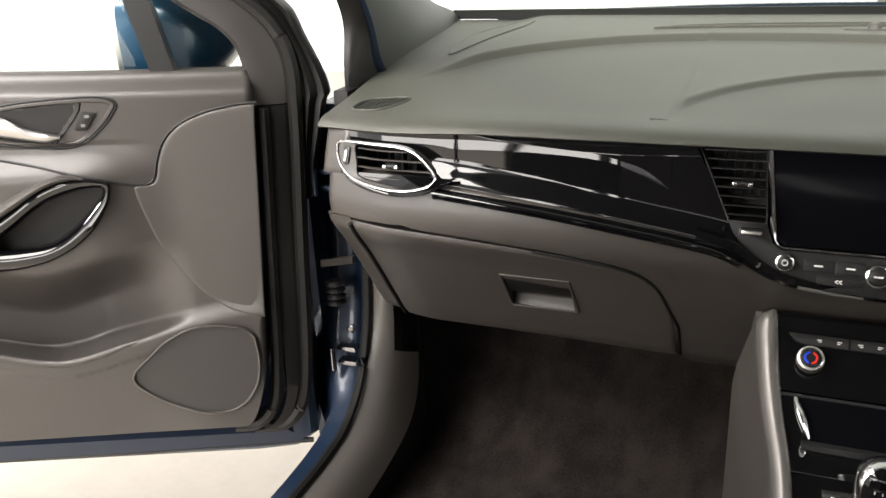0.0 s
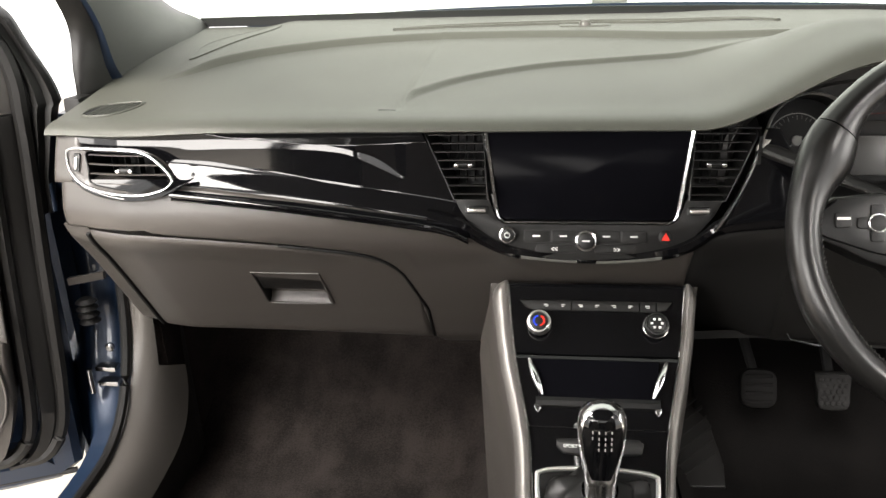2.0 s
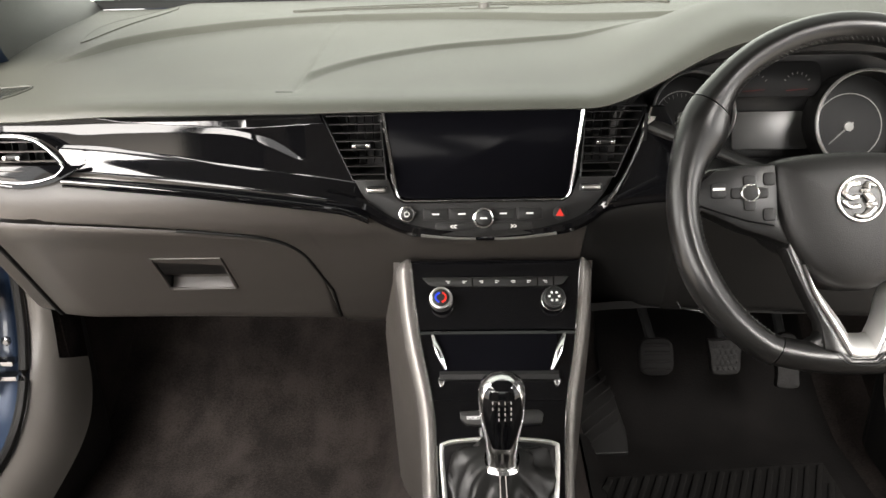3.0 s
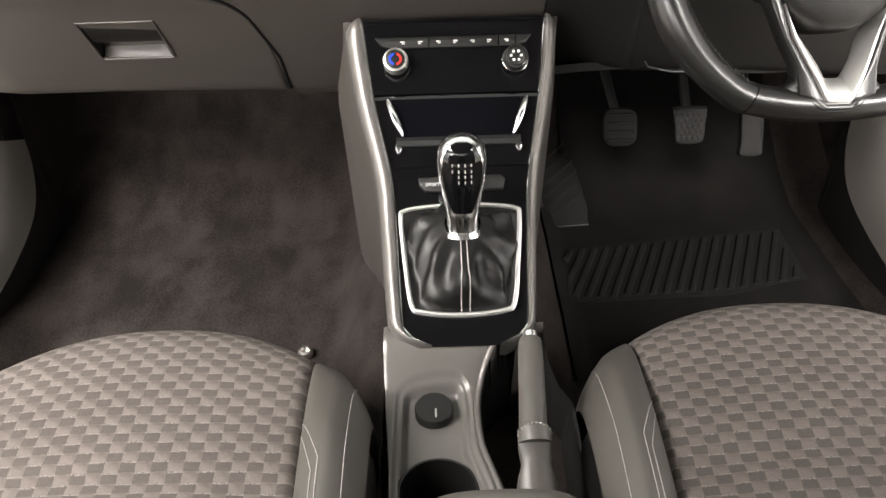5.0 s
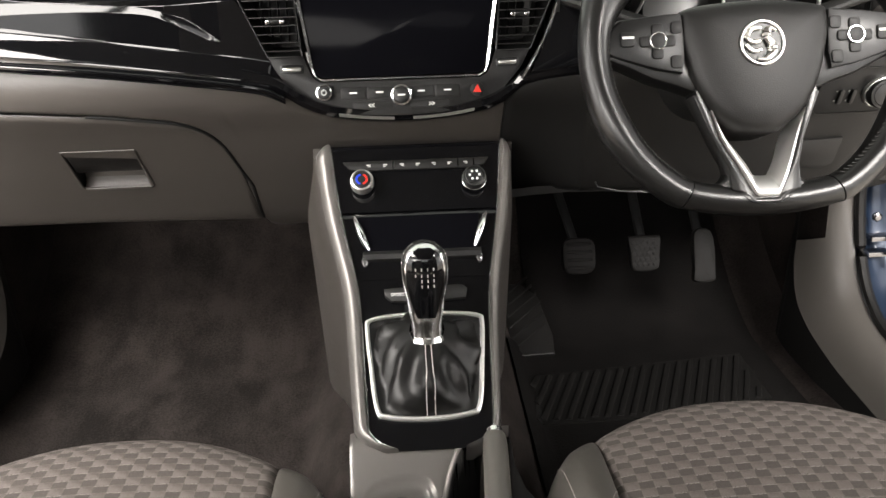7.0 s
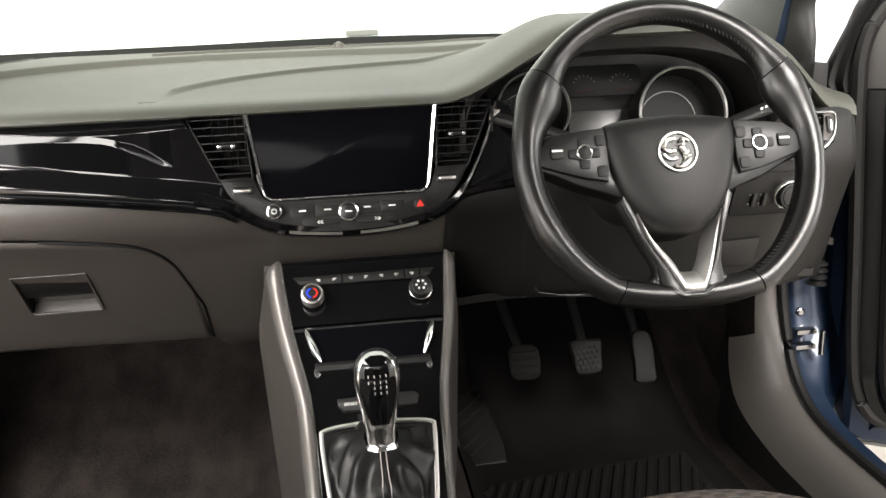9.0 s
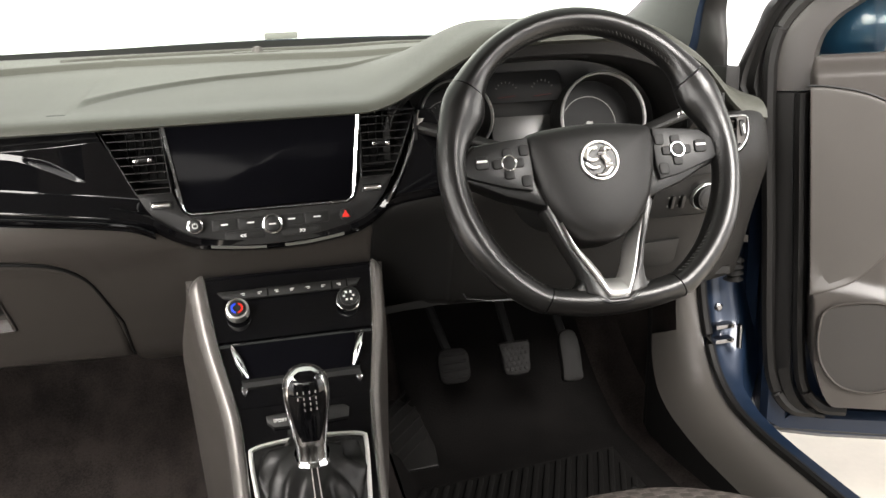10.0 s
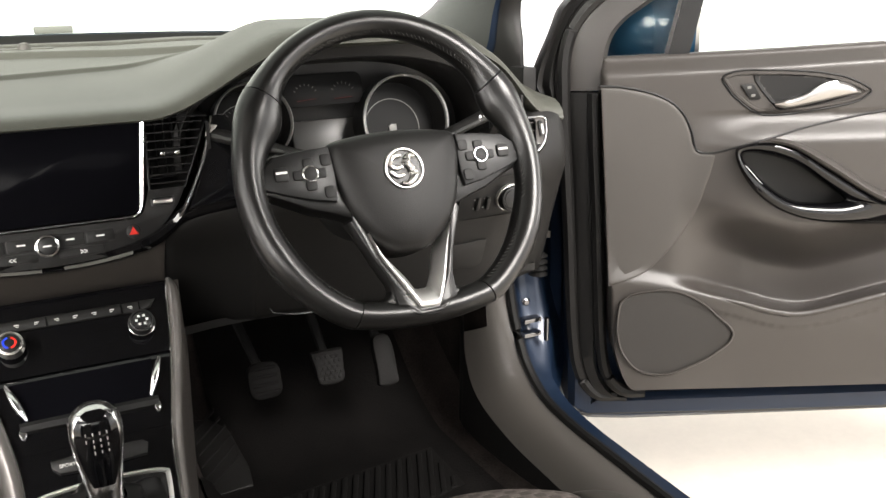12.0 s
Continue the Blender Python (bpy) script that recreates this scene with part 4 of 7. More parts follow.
# airbag hub
hub_o = spl([(-0.078, 0.030), (-0.066, 0.0415), (0.0, 0.047), (0.066, 0.0415), (0.078, 0.030), (0.076, 0.0), (0.064, -0.042), (0.044, -0.073), (0.020, -0.090), (0.0, -0.093), (-0.020, -0.090), (-0.044, -0.073), (-0.064, -0.042), (-0.076, 0.0)], 5, True)
hub_o = [tuple(p) for p in hub_o]
bm = bmesh.new()
rings = [[PW(a, b, -0.045) for a, b in hub_o]]
for f, h in ((1.0, -0.004), (0.985, 0.003), (0.94, 0.009), (0.85, 0.0135), (0.65, 0.017), (0.35, 0.0195), (0.1, 0.020)):
    rings.append([PW(a * f, (b + 0.015) * f - 0.015, h) for a, b in hub_o])
loft(bm, rings)
hub = part("hub", bm, HUB, wheel, "grained grey airbag cover", 60)
# round badge: chrome ring, dark disc, a plain sweeping shape
bm = bmesh.new()
LG = lambda a, b, h: PW(a, b - 0.002, h + 0.018)
band(bm, circle(0.0232, 36), LG, 0.0028, 0.005, 0.001)
badge = part("badge", bm, SATIN, hub, "round chrome badge with a plain swept shape")
bm = bmesh.new()
plate(bm, circle(0.0212, 30), LG, 0.0022)
part("badge_disc", bm, SATIN_BLACK, hub)
bm = bmesh.new()
tube(bm, [LG(a, b, 0.004) for a, b in spl([(0.014, 0.012), (0.007, 0.014), (0.004, 0.007), (0.009, -0.001), (0.009, -0.010), (0.002, -0.017), (-0.006, -0.016)], 5)], lambda q: 0.002 + 0.0034 * math.sin(math.pi * q), 8, flat=0.7)
tube(bm, [LG(a, b, 0.0035) for a, b in spl([(-0.002, 0.015), (-0.012, 0.013), (-0.016, 0.006), (-0.010, 0.001), (-0.003, 0.002)], 5)], 0.0033, 8, flat=0.7)
tube(bm, [LG(a, b, 0.0035) for a, b in spl([(-0.017, -0.002), (-0.010, -0.008), (-0.002, -0.007)], 5)], 0.003, 8, flat=0.7)
part("badge_shape", bm, SATIN, hub)
bars(hub, "airbag_mark", lambda a, b, h: PW(a, b, h + 0.0165), [(0.006, -0.058, 0.018, 0.003)], DARK)
# spokes with their key fields
for s in (-1, 1):
    bm = bmesh.new()
    o = [(s * a, b) for a, b in ((0.060, 0.037), (0.10, 0.036), (0.140, 0.032), (0.155, 0.022), (0.167, 0.002), (0.154, -0.010), (0.136, -0.017), (0.108, -0.031), (0.083, -0.039), (0.060, -0.048), (0.05, -0.03))]
    plate(bm, o, lambda a, b, h: PW(a, b, h - 0.028), 0.028, 0.006)
    spoke = part("spoke", bm, LEATHER, wheel, "dark side spoke")
    bm = bmesh.new()
    o = [(s * a, b) for a, b in ((0.077, 0.0345), (0.10, 0.0335), (0.137, 0.029), (0.150, 0.019), (0.161, 0.001), (0.150, -0.007), (0.136, -0.012), (0.105, -0.022), (0.078, -0.027), (0.075, -0.01), (0.075, 0.01))]
    plate(bm, o, PW, 0.007, 0.002)
    field = part("key_field", bm, SATIN_BLACK, spoke, "satin black key field")
    KP = lambda a, b, h: PW(a, b, h + 0.007)
    cx, cy = s * 0.103, 0.006
    for dx, dy in ((0, 0.0125), (0, -0.0125), (0.0125, 0), (-0.0125, 0)):
        bm = bmesh.new()
        plate(bm, rrect(0.012, 0.011, 0.003, 3, cx + dx, cy + dy), KP, 0.0025, 0.001)
        part("pad_key", bm, DARK, spoke)
    bm = bmesh.new()
    band(bm, circle(0.0092, 24, cx, cy), KP, 0.0016, 0.005, 0.0006)
    part("key_ring", bm, CHROME, spoke, "small chrome ring")
    bm = bmesh.new()
    plate(bm, circle(0.0078, 20, cx, cy), KP, 0.0042, 0.001)
    part("centre_key", bm, DARK, spoke)
    bm = bmesh.new()
    plate(bm, rrect(0.015, 0.015, 0.003, 3, s * 0.134, 0.0085), KP, 0.003, 0.001)
    kk = part("rocker_key", bm, DARK, spoke)
    bars(spoke, "rocker_mark", lambda a, b, h: PW(a, b, h + 0.0102), [(s * 0.134, 0.010, 0.012, 0.0024)], WHITE_MARK)
    for dx, dy in ((0.083, 0.020), (0.084, -0.0155)):
        bm = bmesh.new()
        plate(bm, rrect(0.012, 0.013, 0.003, 3, s * dx, dy), KP, 0.002, 0.0008)
        part("corner_key", bm, DARK, spoke)
# lower spoke, an open V with a bright chrome lining, on a leather foot
def rise(b):
    return 0.004 + 0.015 * sstep(-0.085, -0.148, b)


for s in (-1, 1):
    bm = bmesh.new()
    o = [(s * a, b) for a, b in ((0.058, -0.036), (0.067, -0.050), (0.058, -0.072), (0.048, -0.097), (0.038, -0.124), (0.036, -0.150), (0.0, -0.164), (0.0, -0.1525), (0.0125, -0.1515), (0.028, -0.124), (0.041, -0.096), (0.049, -0.068))]
    plate(bm, o, lambda a, b, h: PW(a, b, h - 0.026 + rise(b)), 0.024, 0.003)
    part("lower_spoke", bm, LEATHER, wheel, "dark lower spoke arm")
    bm = bmesh.new()
    outer = spl([(s * 0.0495, -0.066), (s * 0.0395, -0.097), (s * 0.026, -0.127), (s * 0.0140, -0.1520), (s * 0.0100, -0.1565), (0.0, -0.1572)], 6)
    innr = spl([(s * 0.0485, -0.067), (s * 0.030, -0.094), (s * 0.0195, -0.114), (s * 0.0105, -0.1310), (s * 0.0080, -0.1345), (0.0, -0.1352)], 6)
    loft(bm, [[PW(*(p + (q - p) * f), h + rise(p[1])) for f, h in ((0.0, -0.010), (0.0, 0.0005), (0.10, 0.0020), (0.28, 0.0015), (1.0, -0.016), (1.0, -0.024))] for p, q in zip(outer, innr)])
    part("chrome_insert", bm, BRIGHT, wheel, "bright chrome V insert", 45)
bm = bmesh.new()
plate(bm, [(-0.074, -0.150), (-0.052, -0.146), (-0.040, -0.138), (-0.033, -0.124), (-0.022, -0.145), (-0.010, -0.157), (0.010, -0.157), (0.022, -0.145), (0.033, -0.124), (0.040, -0.138), (0.052, -0.146), (0.074, -0.150), (0.045, -0.170), (-0.045, -0.170)][::-1], lambda a, b, h: PW(a, b, h - 0.010 + 0.5 * rise(b) - 6.0 * a * a), 0.021, 0.006)
part("spoke_foot", bm, LEATHER, wheel, "leather foot of the lower spoke", 60)
bm = bmesh.new()
tube(bm, [PW(a, b, 0.0108 + 0.5 * rise(b) - 6.0 * a * a) for a, b in spl([(-0.038, -0.142), (-0.026, -0.155), (-0.012, -0.164), (0.012, -0.164), (0.026, -0.155), (0.038, -0.142)], 5)], 0.0009, 5)
part("foot_seam", bm, DIAL, wheel)
bm = bmesh.new()
turned(bm, [(0.042, 0), (0.05, 0.03), (0.055, 0.13)], WC - WN * 0.03, -WN, 24)
part("column_shroud", bm, DARK, wheel)

# stalks
for s, lab in ((-1, "black indicator stalk with a pale end"), (1, "black wiper stalk with printed marks")):
    st = thing("column_stalk", PW(s * 0.06, 0.03, -0.06), lab, "stalk", "stalks on the steering column")
    bm = bmesh.new()
    a = PW(s * 0.05, 0.035, -0.075)
    b = Vector((0.196, 0.018, 0.912)) if s < 0 else Vector((0.597, 0.0, 0.913))
    d = b - a
    tube(bm, [a + d * q for q in np.linspace(0, 0.97, 8)], lambda q: 0.008 + 0.006 * q, 12, flat=0.6)
    arm = part("arm", bm, RUBBER, st)
    bm = bmesh.new()
    if s < 0:
        turned(bm, [(0.0125, 0), (0.013, 0.006), (0.008, 0.011), (0.0, 0.012)], a + d * 0.95, d, 16)
        part("end_cap", bm, STITCH, st, "pale grey end cap")
    else:
        f = frame_at(a + d * 0.8 + Vector((0, -0.012, 0.003)), d, Vector((0, 0.2, 1)))
        bars(arm, "stalk_mark", f, [(-0.015 + 0.010 * i, 0.003 - 0.006 * j, 0.005, 0.003) for i in range(3) for j in range(2)], WHITE_MARK)

# ---- instrument cluster ----
cl = thing("instrument_cluster", (0.39, 0.1, 0.88), "unlit instrument cluster with two chrome-ringed dials", "instrument cluster")
bm = sheet(lambda u, v: (0.195 + 0.47 * u, 0.125 - 0.01 * v, 0.80 + (pad_z(0.195 + 0.47 * u, 0.115) - 0.812) * v), 16, 4, (0, 0.01, 0))
part("back_wall", bm, SATIN_BLACK, cl, "dark back wall of the cluster")
for x, dx in ((0.192, 0.012), (0.635, -0.03)):
    bm = sheet(lambda u, v: (x + dx * u, 0.0 + 0.125 * u, 0.835 + (0.095 + 0.01 * u) * v), 6, 6, (0.004 if dx < 0 else -0.004, 0, 0))
    part("side_wall", bm, SATIN_BLACK, cl)
bm = sheet(lambda u, v: (0.19 + 0.47 * u, -0.008 + 0.125 * v, 0.842 - 0.004 * v), 8, 4, (0, 0, -0.006))
part("lower_ledge", bm, SATIN_BLACK, cl)
for x, z, r in ((0.262, 0.903, 0.053), (0.482, 0.888, 0.0665)):
    f = frame_at((x, 0.108, z), (1, 0, 0), (0, 0.25, 1))
    bm = bmesh.new()
    turned(bm, [(r * 0.99, 0), (r * 0.99, 0.047), (r * 0.95, 0.047), (r * 0.90, 0.004)], (x, 0.108, z), f(0, 0, 1) - f(0, 0, 0), 48)
    dial = part("dial", bm, HUB, cl, "deep dark dial with a bright ring", 50)
    bm = bmesh.new()
    turned(bm, [(r * 0.985, 0.044), (r, 0.046), (r, 0.050), (r * 0.97, 0.0525), (r * 0.945, 0.050), (r * 0.945, 0.044)], (x, 0.108, z), f(0, 0, 1) - f(0, 0, 0), 48, False)
    part("bright_ring", bm, BRIGHT, dial, "bright chrome ring")
    bm = bmesh.new()
    plate(bm, circle(r * 0.91, 36), f, 0.005)
    part("dial_face", bm, DIAL, dial)
    f = frame_at((x - 0.10 * r, 0.108, z - 0.10 * r), (1, 0, 0), (0, 0.25, 1))
    bm = bmesh.new()
    plate(bm, circle(r * 0.66, 32), f, 0.0058)
    part("inner_face", bm, DIAL, dial, "black inner dial")
    bm = bmesh.new()
    band(bm, circle(r * 0.66, 32), f, 0.0012, 0.0068)
    part("inner_ring", bm, GREY_MARK, dial)
    bm = bmesh.new()
    for i in range(25):
        a = radians(-130 + i * 260 / 24)
        L = 0.10 if i % 2 else 0.17
        tube(bm, [f(r * 0.60 * math.sin(a), r * 0.60 * math.cos(a), 0.006), f(r * (0.60 - L * 0.6) * math.sin(a), r * (0.60 - L * 0.6) * math.cos(a), 0.006)], 0.0005, 4)
    part("scale_marks", bm, GREY_MARK, dial)
    bm = bmesh.new()
    a = radians(-132)
    tube(bm, [f(-0.008 * math.sin(a), -0.008 * math.cos(a), 0.008), f(r * 0.5 * math.sin(a), r * 0.5 * math.cos(a), 0.008)], lambda q: 0.0016 - 0.001 * q, 5)
    turned(bm, [(0.007, 0), (0.006, 0.004), (0.0, 0.005)], f(0, 0, 0.006), f(0, 0, 1) - f(0, 0, 0), 16)
    part("needle", bm, GREY_MARK, dial)
for i, x in enumerate((0.347, 0.402)):
    f = frame_at((x, 0.104, 0.945), (1, 0, 0), (0, 0.25, 1))
    bm = bmesh.new()
    for k in range(7):
        a = radians(-60 + 20 * k)
        tube(bm, [f(0.019 * math.sin(a), 0.019 * math.cos(a) - 0.008, 0), f(0.016 * math.sin(a), 0.016 * math.cos(a) - 0.008, 0)], 0.0006, 4)
    g = part("small_gauge", bm, GREY_MARK, cl)
    bm = bmesh.new()
    tube(bm, [f(-0.014, -0.013, 0), f(0.014, -0.011, 0)], 0.0004, 4)
    part("red_line", bm, DIM_RED, g)
bm = bmesh.new()
plate(bm, rrect(0.10, 0.05, 0.004, 3), frame_at((0.375, 0.108, 0.878), (1, 0, 0), (0, 0.35, 1)), 0.004, 0.001)
part("trip_display", bm, LCD, cl, "blank grey display")
bm = bmesh.new()
plate(bm, rrect(0.118, 0.045, 0.012, 4), frame_at((0.375, 0.112, 0.945), (1, 0, 0), (0, 0.25, 1)), 0.004, 0.001)
part("upper_display", bm, DIAL, cl)

# arched visor over the dials
arch = [(0.398 + (0.212 if math.cos(t) > 0 else 0.240) * math.copysign(abs(math.cos(t)) ** 0.8, math.cos(t)), 0.868 + 0.126 * math.sin(t) ** (0.8 if math.cos(t) > 0 else 0.6)) for t in np.linspace(0.0, math.pi, 41)]
bm = bmesh.new()
loft(bm, [[(0.398 + (a - 0.398) * f, y, 0.868 + (b - 0.868) * f) for a, b in arch] for f, y in ((1.03, 0.030), (1.0, 0.024), (0.97, 0.030), (0.90, 0.118))], False, False)
part("visor", bm, HUB, cl, "dark arched visor", 60)
bm = bmesh.new()
loft(bm, [[(a, 0.026, b) for a, b in arch], [(a, 0.020, max(b + 0.004, pad_z(a, 0.04) - 0.012)) for a, b in arch]], False, False)
part("visor_face", bm, HUB, cl, "", 60)

# ---- light switch panel and small cover on the driver's side ----
lp = thing("light_switch_panel", (0.60, 0.0, 0.77), "dark panel with a chrome-ringed rotary light switch", "switch panel")
LP = lambda a, b, h: on_face(a, b, h)
bm = bmesh.new()
plate(bm, rrect(0.112, 0.064, 0.012, 4, 0.588, 0.785), LP, 0.004, 0.001)
part("plate", bm, DARK, lp)
bm = bmesh.new()
band(bm, rrect(0.114, 0.066, 0.013, 4, 0.588, 0.785), LP, 0.0015, 0.005)
part("edge_line", bm, HUB, lp)
round_control(lp, "light_knob", LP, 0.613, 0.783, 0.0195, SATIN_BLACK, 0.012)
bm = bmesh.new()
band(bm, circle(0.0212, 32, 0.613, 0.783), LP, 0.0022, 0.008, 0.001)
part("knob_ring", bm, BRIGHT, lp, "bright ring round the light knob")
for x in (0.562, 0.578):
    bm = bmesh.new()
    plate(bm, rrect(0.006, 0.020, 0.002, 2, x, 0.778), LP, 0.008, 0.001)
    w = part("thumb_wheel", bm, SATIN_BLACK, lp)
    bars(w, "thumb_mark", lambda a, b, h: LP(a, b, h + 0.004), [(x - 0.006, 0.786, 0.002, 0.002), (x - 0.006, 0.772, 0.002, 0.002)], GREY_MARK)
fc = thing("fuse_cover", (0.56, 0.03, 0.69), "small flush dark cover below the light switch", "cover")
bm = bmesh.new()
plate(bm, [(0.520, 0.712), (0.590, 0.715), (0.588, 0.675), (0.575, 0.668), (0.524, 0.672)], LP, 0.004, 0.001)
part("cover", bm, DARK, fc)
side_vent(1)
knee = thing("knee_trim", (0.33, 0.03, 0.65), "dark lower trim with a chrome-edged slot", "trim")
bm = bmesh.new()
tube(bm, [(0.255, 0.034, 0.662), (0.259, 0.032, 0.655), (0.29, 0.032, 0.648), (0.328, 0.032, 0.645)], 0.0014, 6)
part("edge_line", bm, SATIN_BLACK, knee)


# ---- console tray, handbrake, armrest ----
tray_y0, tray_y1 = -0.236, -0.52


# shallow recess round the socket and cup holder, and the channel's edge towards it
RECESS = [tuple(p) for p in spl([(-0.069, -0.54), (-0.070, -0.42), (-0.069, -0.322), (-0.066, -0.301), (-0.055, -0.291), (-0.031, -0.286), (-0.003, -0.286), (0.010, -0.294), (0.014, -0.318), (0.0145, -0.361), (0.0165, -0.388), (0.024, -0.416), (0.032, -0.45), (0.045, -0.54)], 6)]
CHANNEL = curve([(0.235, 0.086), (0.245, 0.066), (0.254, 0.050), (0.272, 0.036), (0.294, 0.0255), (0.329, 0.0205), (0.377, 0.0220), (0.414, 0.0310), (0.45, 0.0400), (0.54, 0.055)])
REC_A = np.array(RECESS)
REC_B = np.roll(REC_A, -1, axis=0)


def recess_depth(x, y):
    """How far inside the recess a place lies; below 0 outside."""
    p, d = np.array((x, y)), REC_B - REC_A
    t = np.clip(((p - REC_A) * d).sum(1) / np.maximum((d * d).sum(1), 1e-12), 0, 1)
    near = float(np.sqrt((((REC_A + d * t[:, None]) - p) ** 2).sum(1).min()))
    return near if inside(RECESS, x, y) else -near


def tray_h(x, y):
    """Height of the low part of the console."""
    z = 0.462 - 0.040 * sstep(-0.250, -0.305, y) - 0.006 * max(0.0, abs(x - 0.02) - 0.098) ** 2 / 0.0001
    q = recess_depth(x, y) if x < 0.05 and y < -0.28 else -1.0
    z -= 0.0035 * sstep(-0.0015, 0.0025, q) + 0.0105 * sstep(0.006, 0.014, q)
    e = float(CHANNEL(-y))
    z -= 0.004 * math.exp(-max(0.0, e - x) / 0.004) if x < e else 0.0
    z -= 0.13 * sstep(e, e + 0.010, x) * (1 - sstep(0.118, 0.126, x)) * sstep(-0.235, -0.262, y)
    z -= 0.09 * (1 - sstep(0.0365, 0.0405, math.hypot(x + 0.024, y + 0.432)))
    return z


def tray_xy(u, v):
    y = tray_y0 + (tray_y1 - tray_y0) * v
    left = -0.083 + 0.010 * sstep(-0.26, -0.45, y)
    return left + (0.102 + 0.026 * sstep(-0.265, -0.33, y) - left) * u, y


def tray_pt(u, v):
    x, y = tray_xy(u, v)
    return (x, y, tray_h(x, y))


def in_channel(u, v):
    x, y = tray_xy(u, v)
    return x > float(CHANNEL(-y)) + 0.002 and y < -0.240


part("tray", sheet(tray_pt, 116, 130, None, in_channel), RAIL, console, "satin grey tray", 50)
part("handbrake_channel", sheet(tray_pt, 70, 60, None, lambda u, v: not in_channel(u, v)), DARK, console, "dark handbrake channel", 50)
bm = bmesh.new()
tube(bm, [(float(CHANNEL(-y)) + 0.0005, y, 0.4605 - 0.040 * sstep(-0.250, -0.305, y)) for y in np.linspace(-0.242, -0.52, 70)], 0.0036, 10)
part("channel_edge", bm, RAIL, console, "rounded satin edge of the handbrake channel", 60)
for s, x in ((-1, -0.083), (1, 0.128)):
    bm = sheet(lambda u, v: (x + s * 0.012 * v - (0.026 * (1 - sstep(-0.265, -0.33, tray_y0 + (tray_y1 - tray_y0) * u)) if s > 0 else 0), tray_y0 + (tray_y1 - tray_y0) * u, tray_h(x, tray_y0 + (tray_y1 - tray_y0) * u) * (1 - v) + 0.22 * v), 14, 6)
    part("tray_side", bm, RAIL if s < 0 else DARK, console)
bm = bmesh.new()
turned(bm, [(0.0415, -0.003), (0.0415, 0.0012), (0.039, 0.0012), (0.037, -0.07), (0.0, -0.07)], (-0.024, -0.432, 0.4115), (0, 0, 1), 40, False)
part("cup_holder", bm, DARK, console, "dark round cup holder")
lighter = thing("power_socket_cover", (-0.027, -0.325, 0.41), "round dark cover of the power socket in the tray", "socket cover")
bm = bmesh.new()
turned(bm, [(0.0215, 0), (0.0215, 0.010), (0.020, 0.0125), (0.0, 0.013)], (-0.027, -0.325, 0.409), (0, -0.12, 1), 32)
cap = part("cap", bm, DARK, lighter)
bars(cap, "cap_mark", frame_at((-0.025, -0.337, 0.4235), (1, 0, 0), (0, 1, 0.12)), [(0, 0, 0.002, 0.011)], SATIN)

brake = thing("handbrake", (0.07, -0.45, 0.40), "grey handbrake lever with a chrome button and leather cuff", "handbrake")
ha, hb = Vector((0.0765, -0.318, 0.508)), Vector((0.070, -0.425, 0.478))
bm = bmesh.new()
tube(bm, [ha.lerp(hb, q) for q in np.linspace(0, 1, 10)], lambda q: 0.0128 + 0.0012 * q - 0.001 * (q < 0.05), 16)
part("grip", bm, VINYL, brake, "smooth grey grip")
bm = bmesh.new()
turned(bm, [(0.0085, 0), (0.0085, 0.008), (0.006, 0.010), (0.0, 0.0105)], ha, ha - hb, 16)
part("button", bm, CHROME, brake, "chrome release button")
bm = bmesh.new()
tube(bm, [hb + Vector((0.001, 0.008 - 0.012 * q, 0.004 - 0.006 * q)) for q in np.linspace(0, 1, 4)], 0.0165, 16)
part("cuff_band", bm, VINYL, brake)
bm = bmesh.new()
rings = []
for q in np.linspace(0, 1, 14):
    c = hb + Vector((0.003 * q, -0.075 * q, -0.055 * q - 0.008 * math.sin(math.pi * q)))
    r = 0.0155 + 0.012 * q - 0.004 * math.exp(-((q - 0.25) / 0.09) ** 2)
    rings.append([c + Vector((math.cos(t) * r * (1 + 0.06 * math.sin(3 * t + 5 * q)), 0.35 * math.sin(t) * r, math.sin(t) * r)) for t in np.linspace(0, 2 * math.pi, 21)[:-1]])
loft(bm, rings)
part("cuff", bm, VINYL, brake, "creased leather cuff", 70)
bm = bmesh.new()
for t in np.linspace(0.3, math.pi - 0.3, 12):
    c = hb + Vector((0.001, -0.001, 0.001))
    tube(bm, [c + Vector((math.cos(t) * 0.0172, 0.3 * math.sin(t) * 0.017, math.sin(t) * 0.0172)), c + Vector((math.cos(t + 0.12) * 0.0172, 0.3 * math.sin(t + 0.12) * 0.017, math.sin(t + 0.12) * 0.0172))], 0.0006, 4)
part("cuff_stitching", bm, STITCH, brake)

rest = thing("armrest", (0.03, -0.62, 0.45), "grey vinyl centre armrest with pale seams", "armrest")


def rest_pt(u, v, lift=0.0):
    """u across, v from front to back."""
    a = 2 * u - 1
    w = 0.085 + 0.022 * min(1, v * 3)
    y = -0.486 - 0.37 * v - 0.016 * a ** 4 * (1 - min(1, v * 2))
    e = 1 - abs(a) ** 5
    z = 0.435 + (0.076 + 0.006 * (1 - a * a)) * (e ** 0.5 if e > 0 else 0) * min(1.0, (v * 14) ** 0.5 if v > 0 else 0)
    return Vector((0.032 + w * a, y, z + lift))


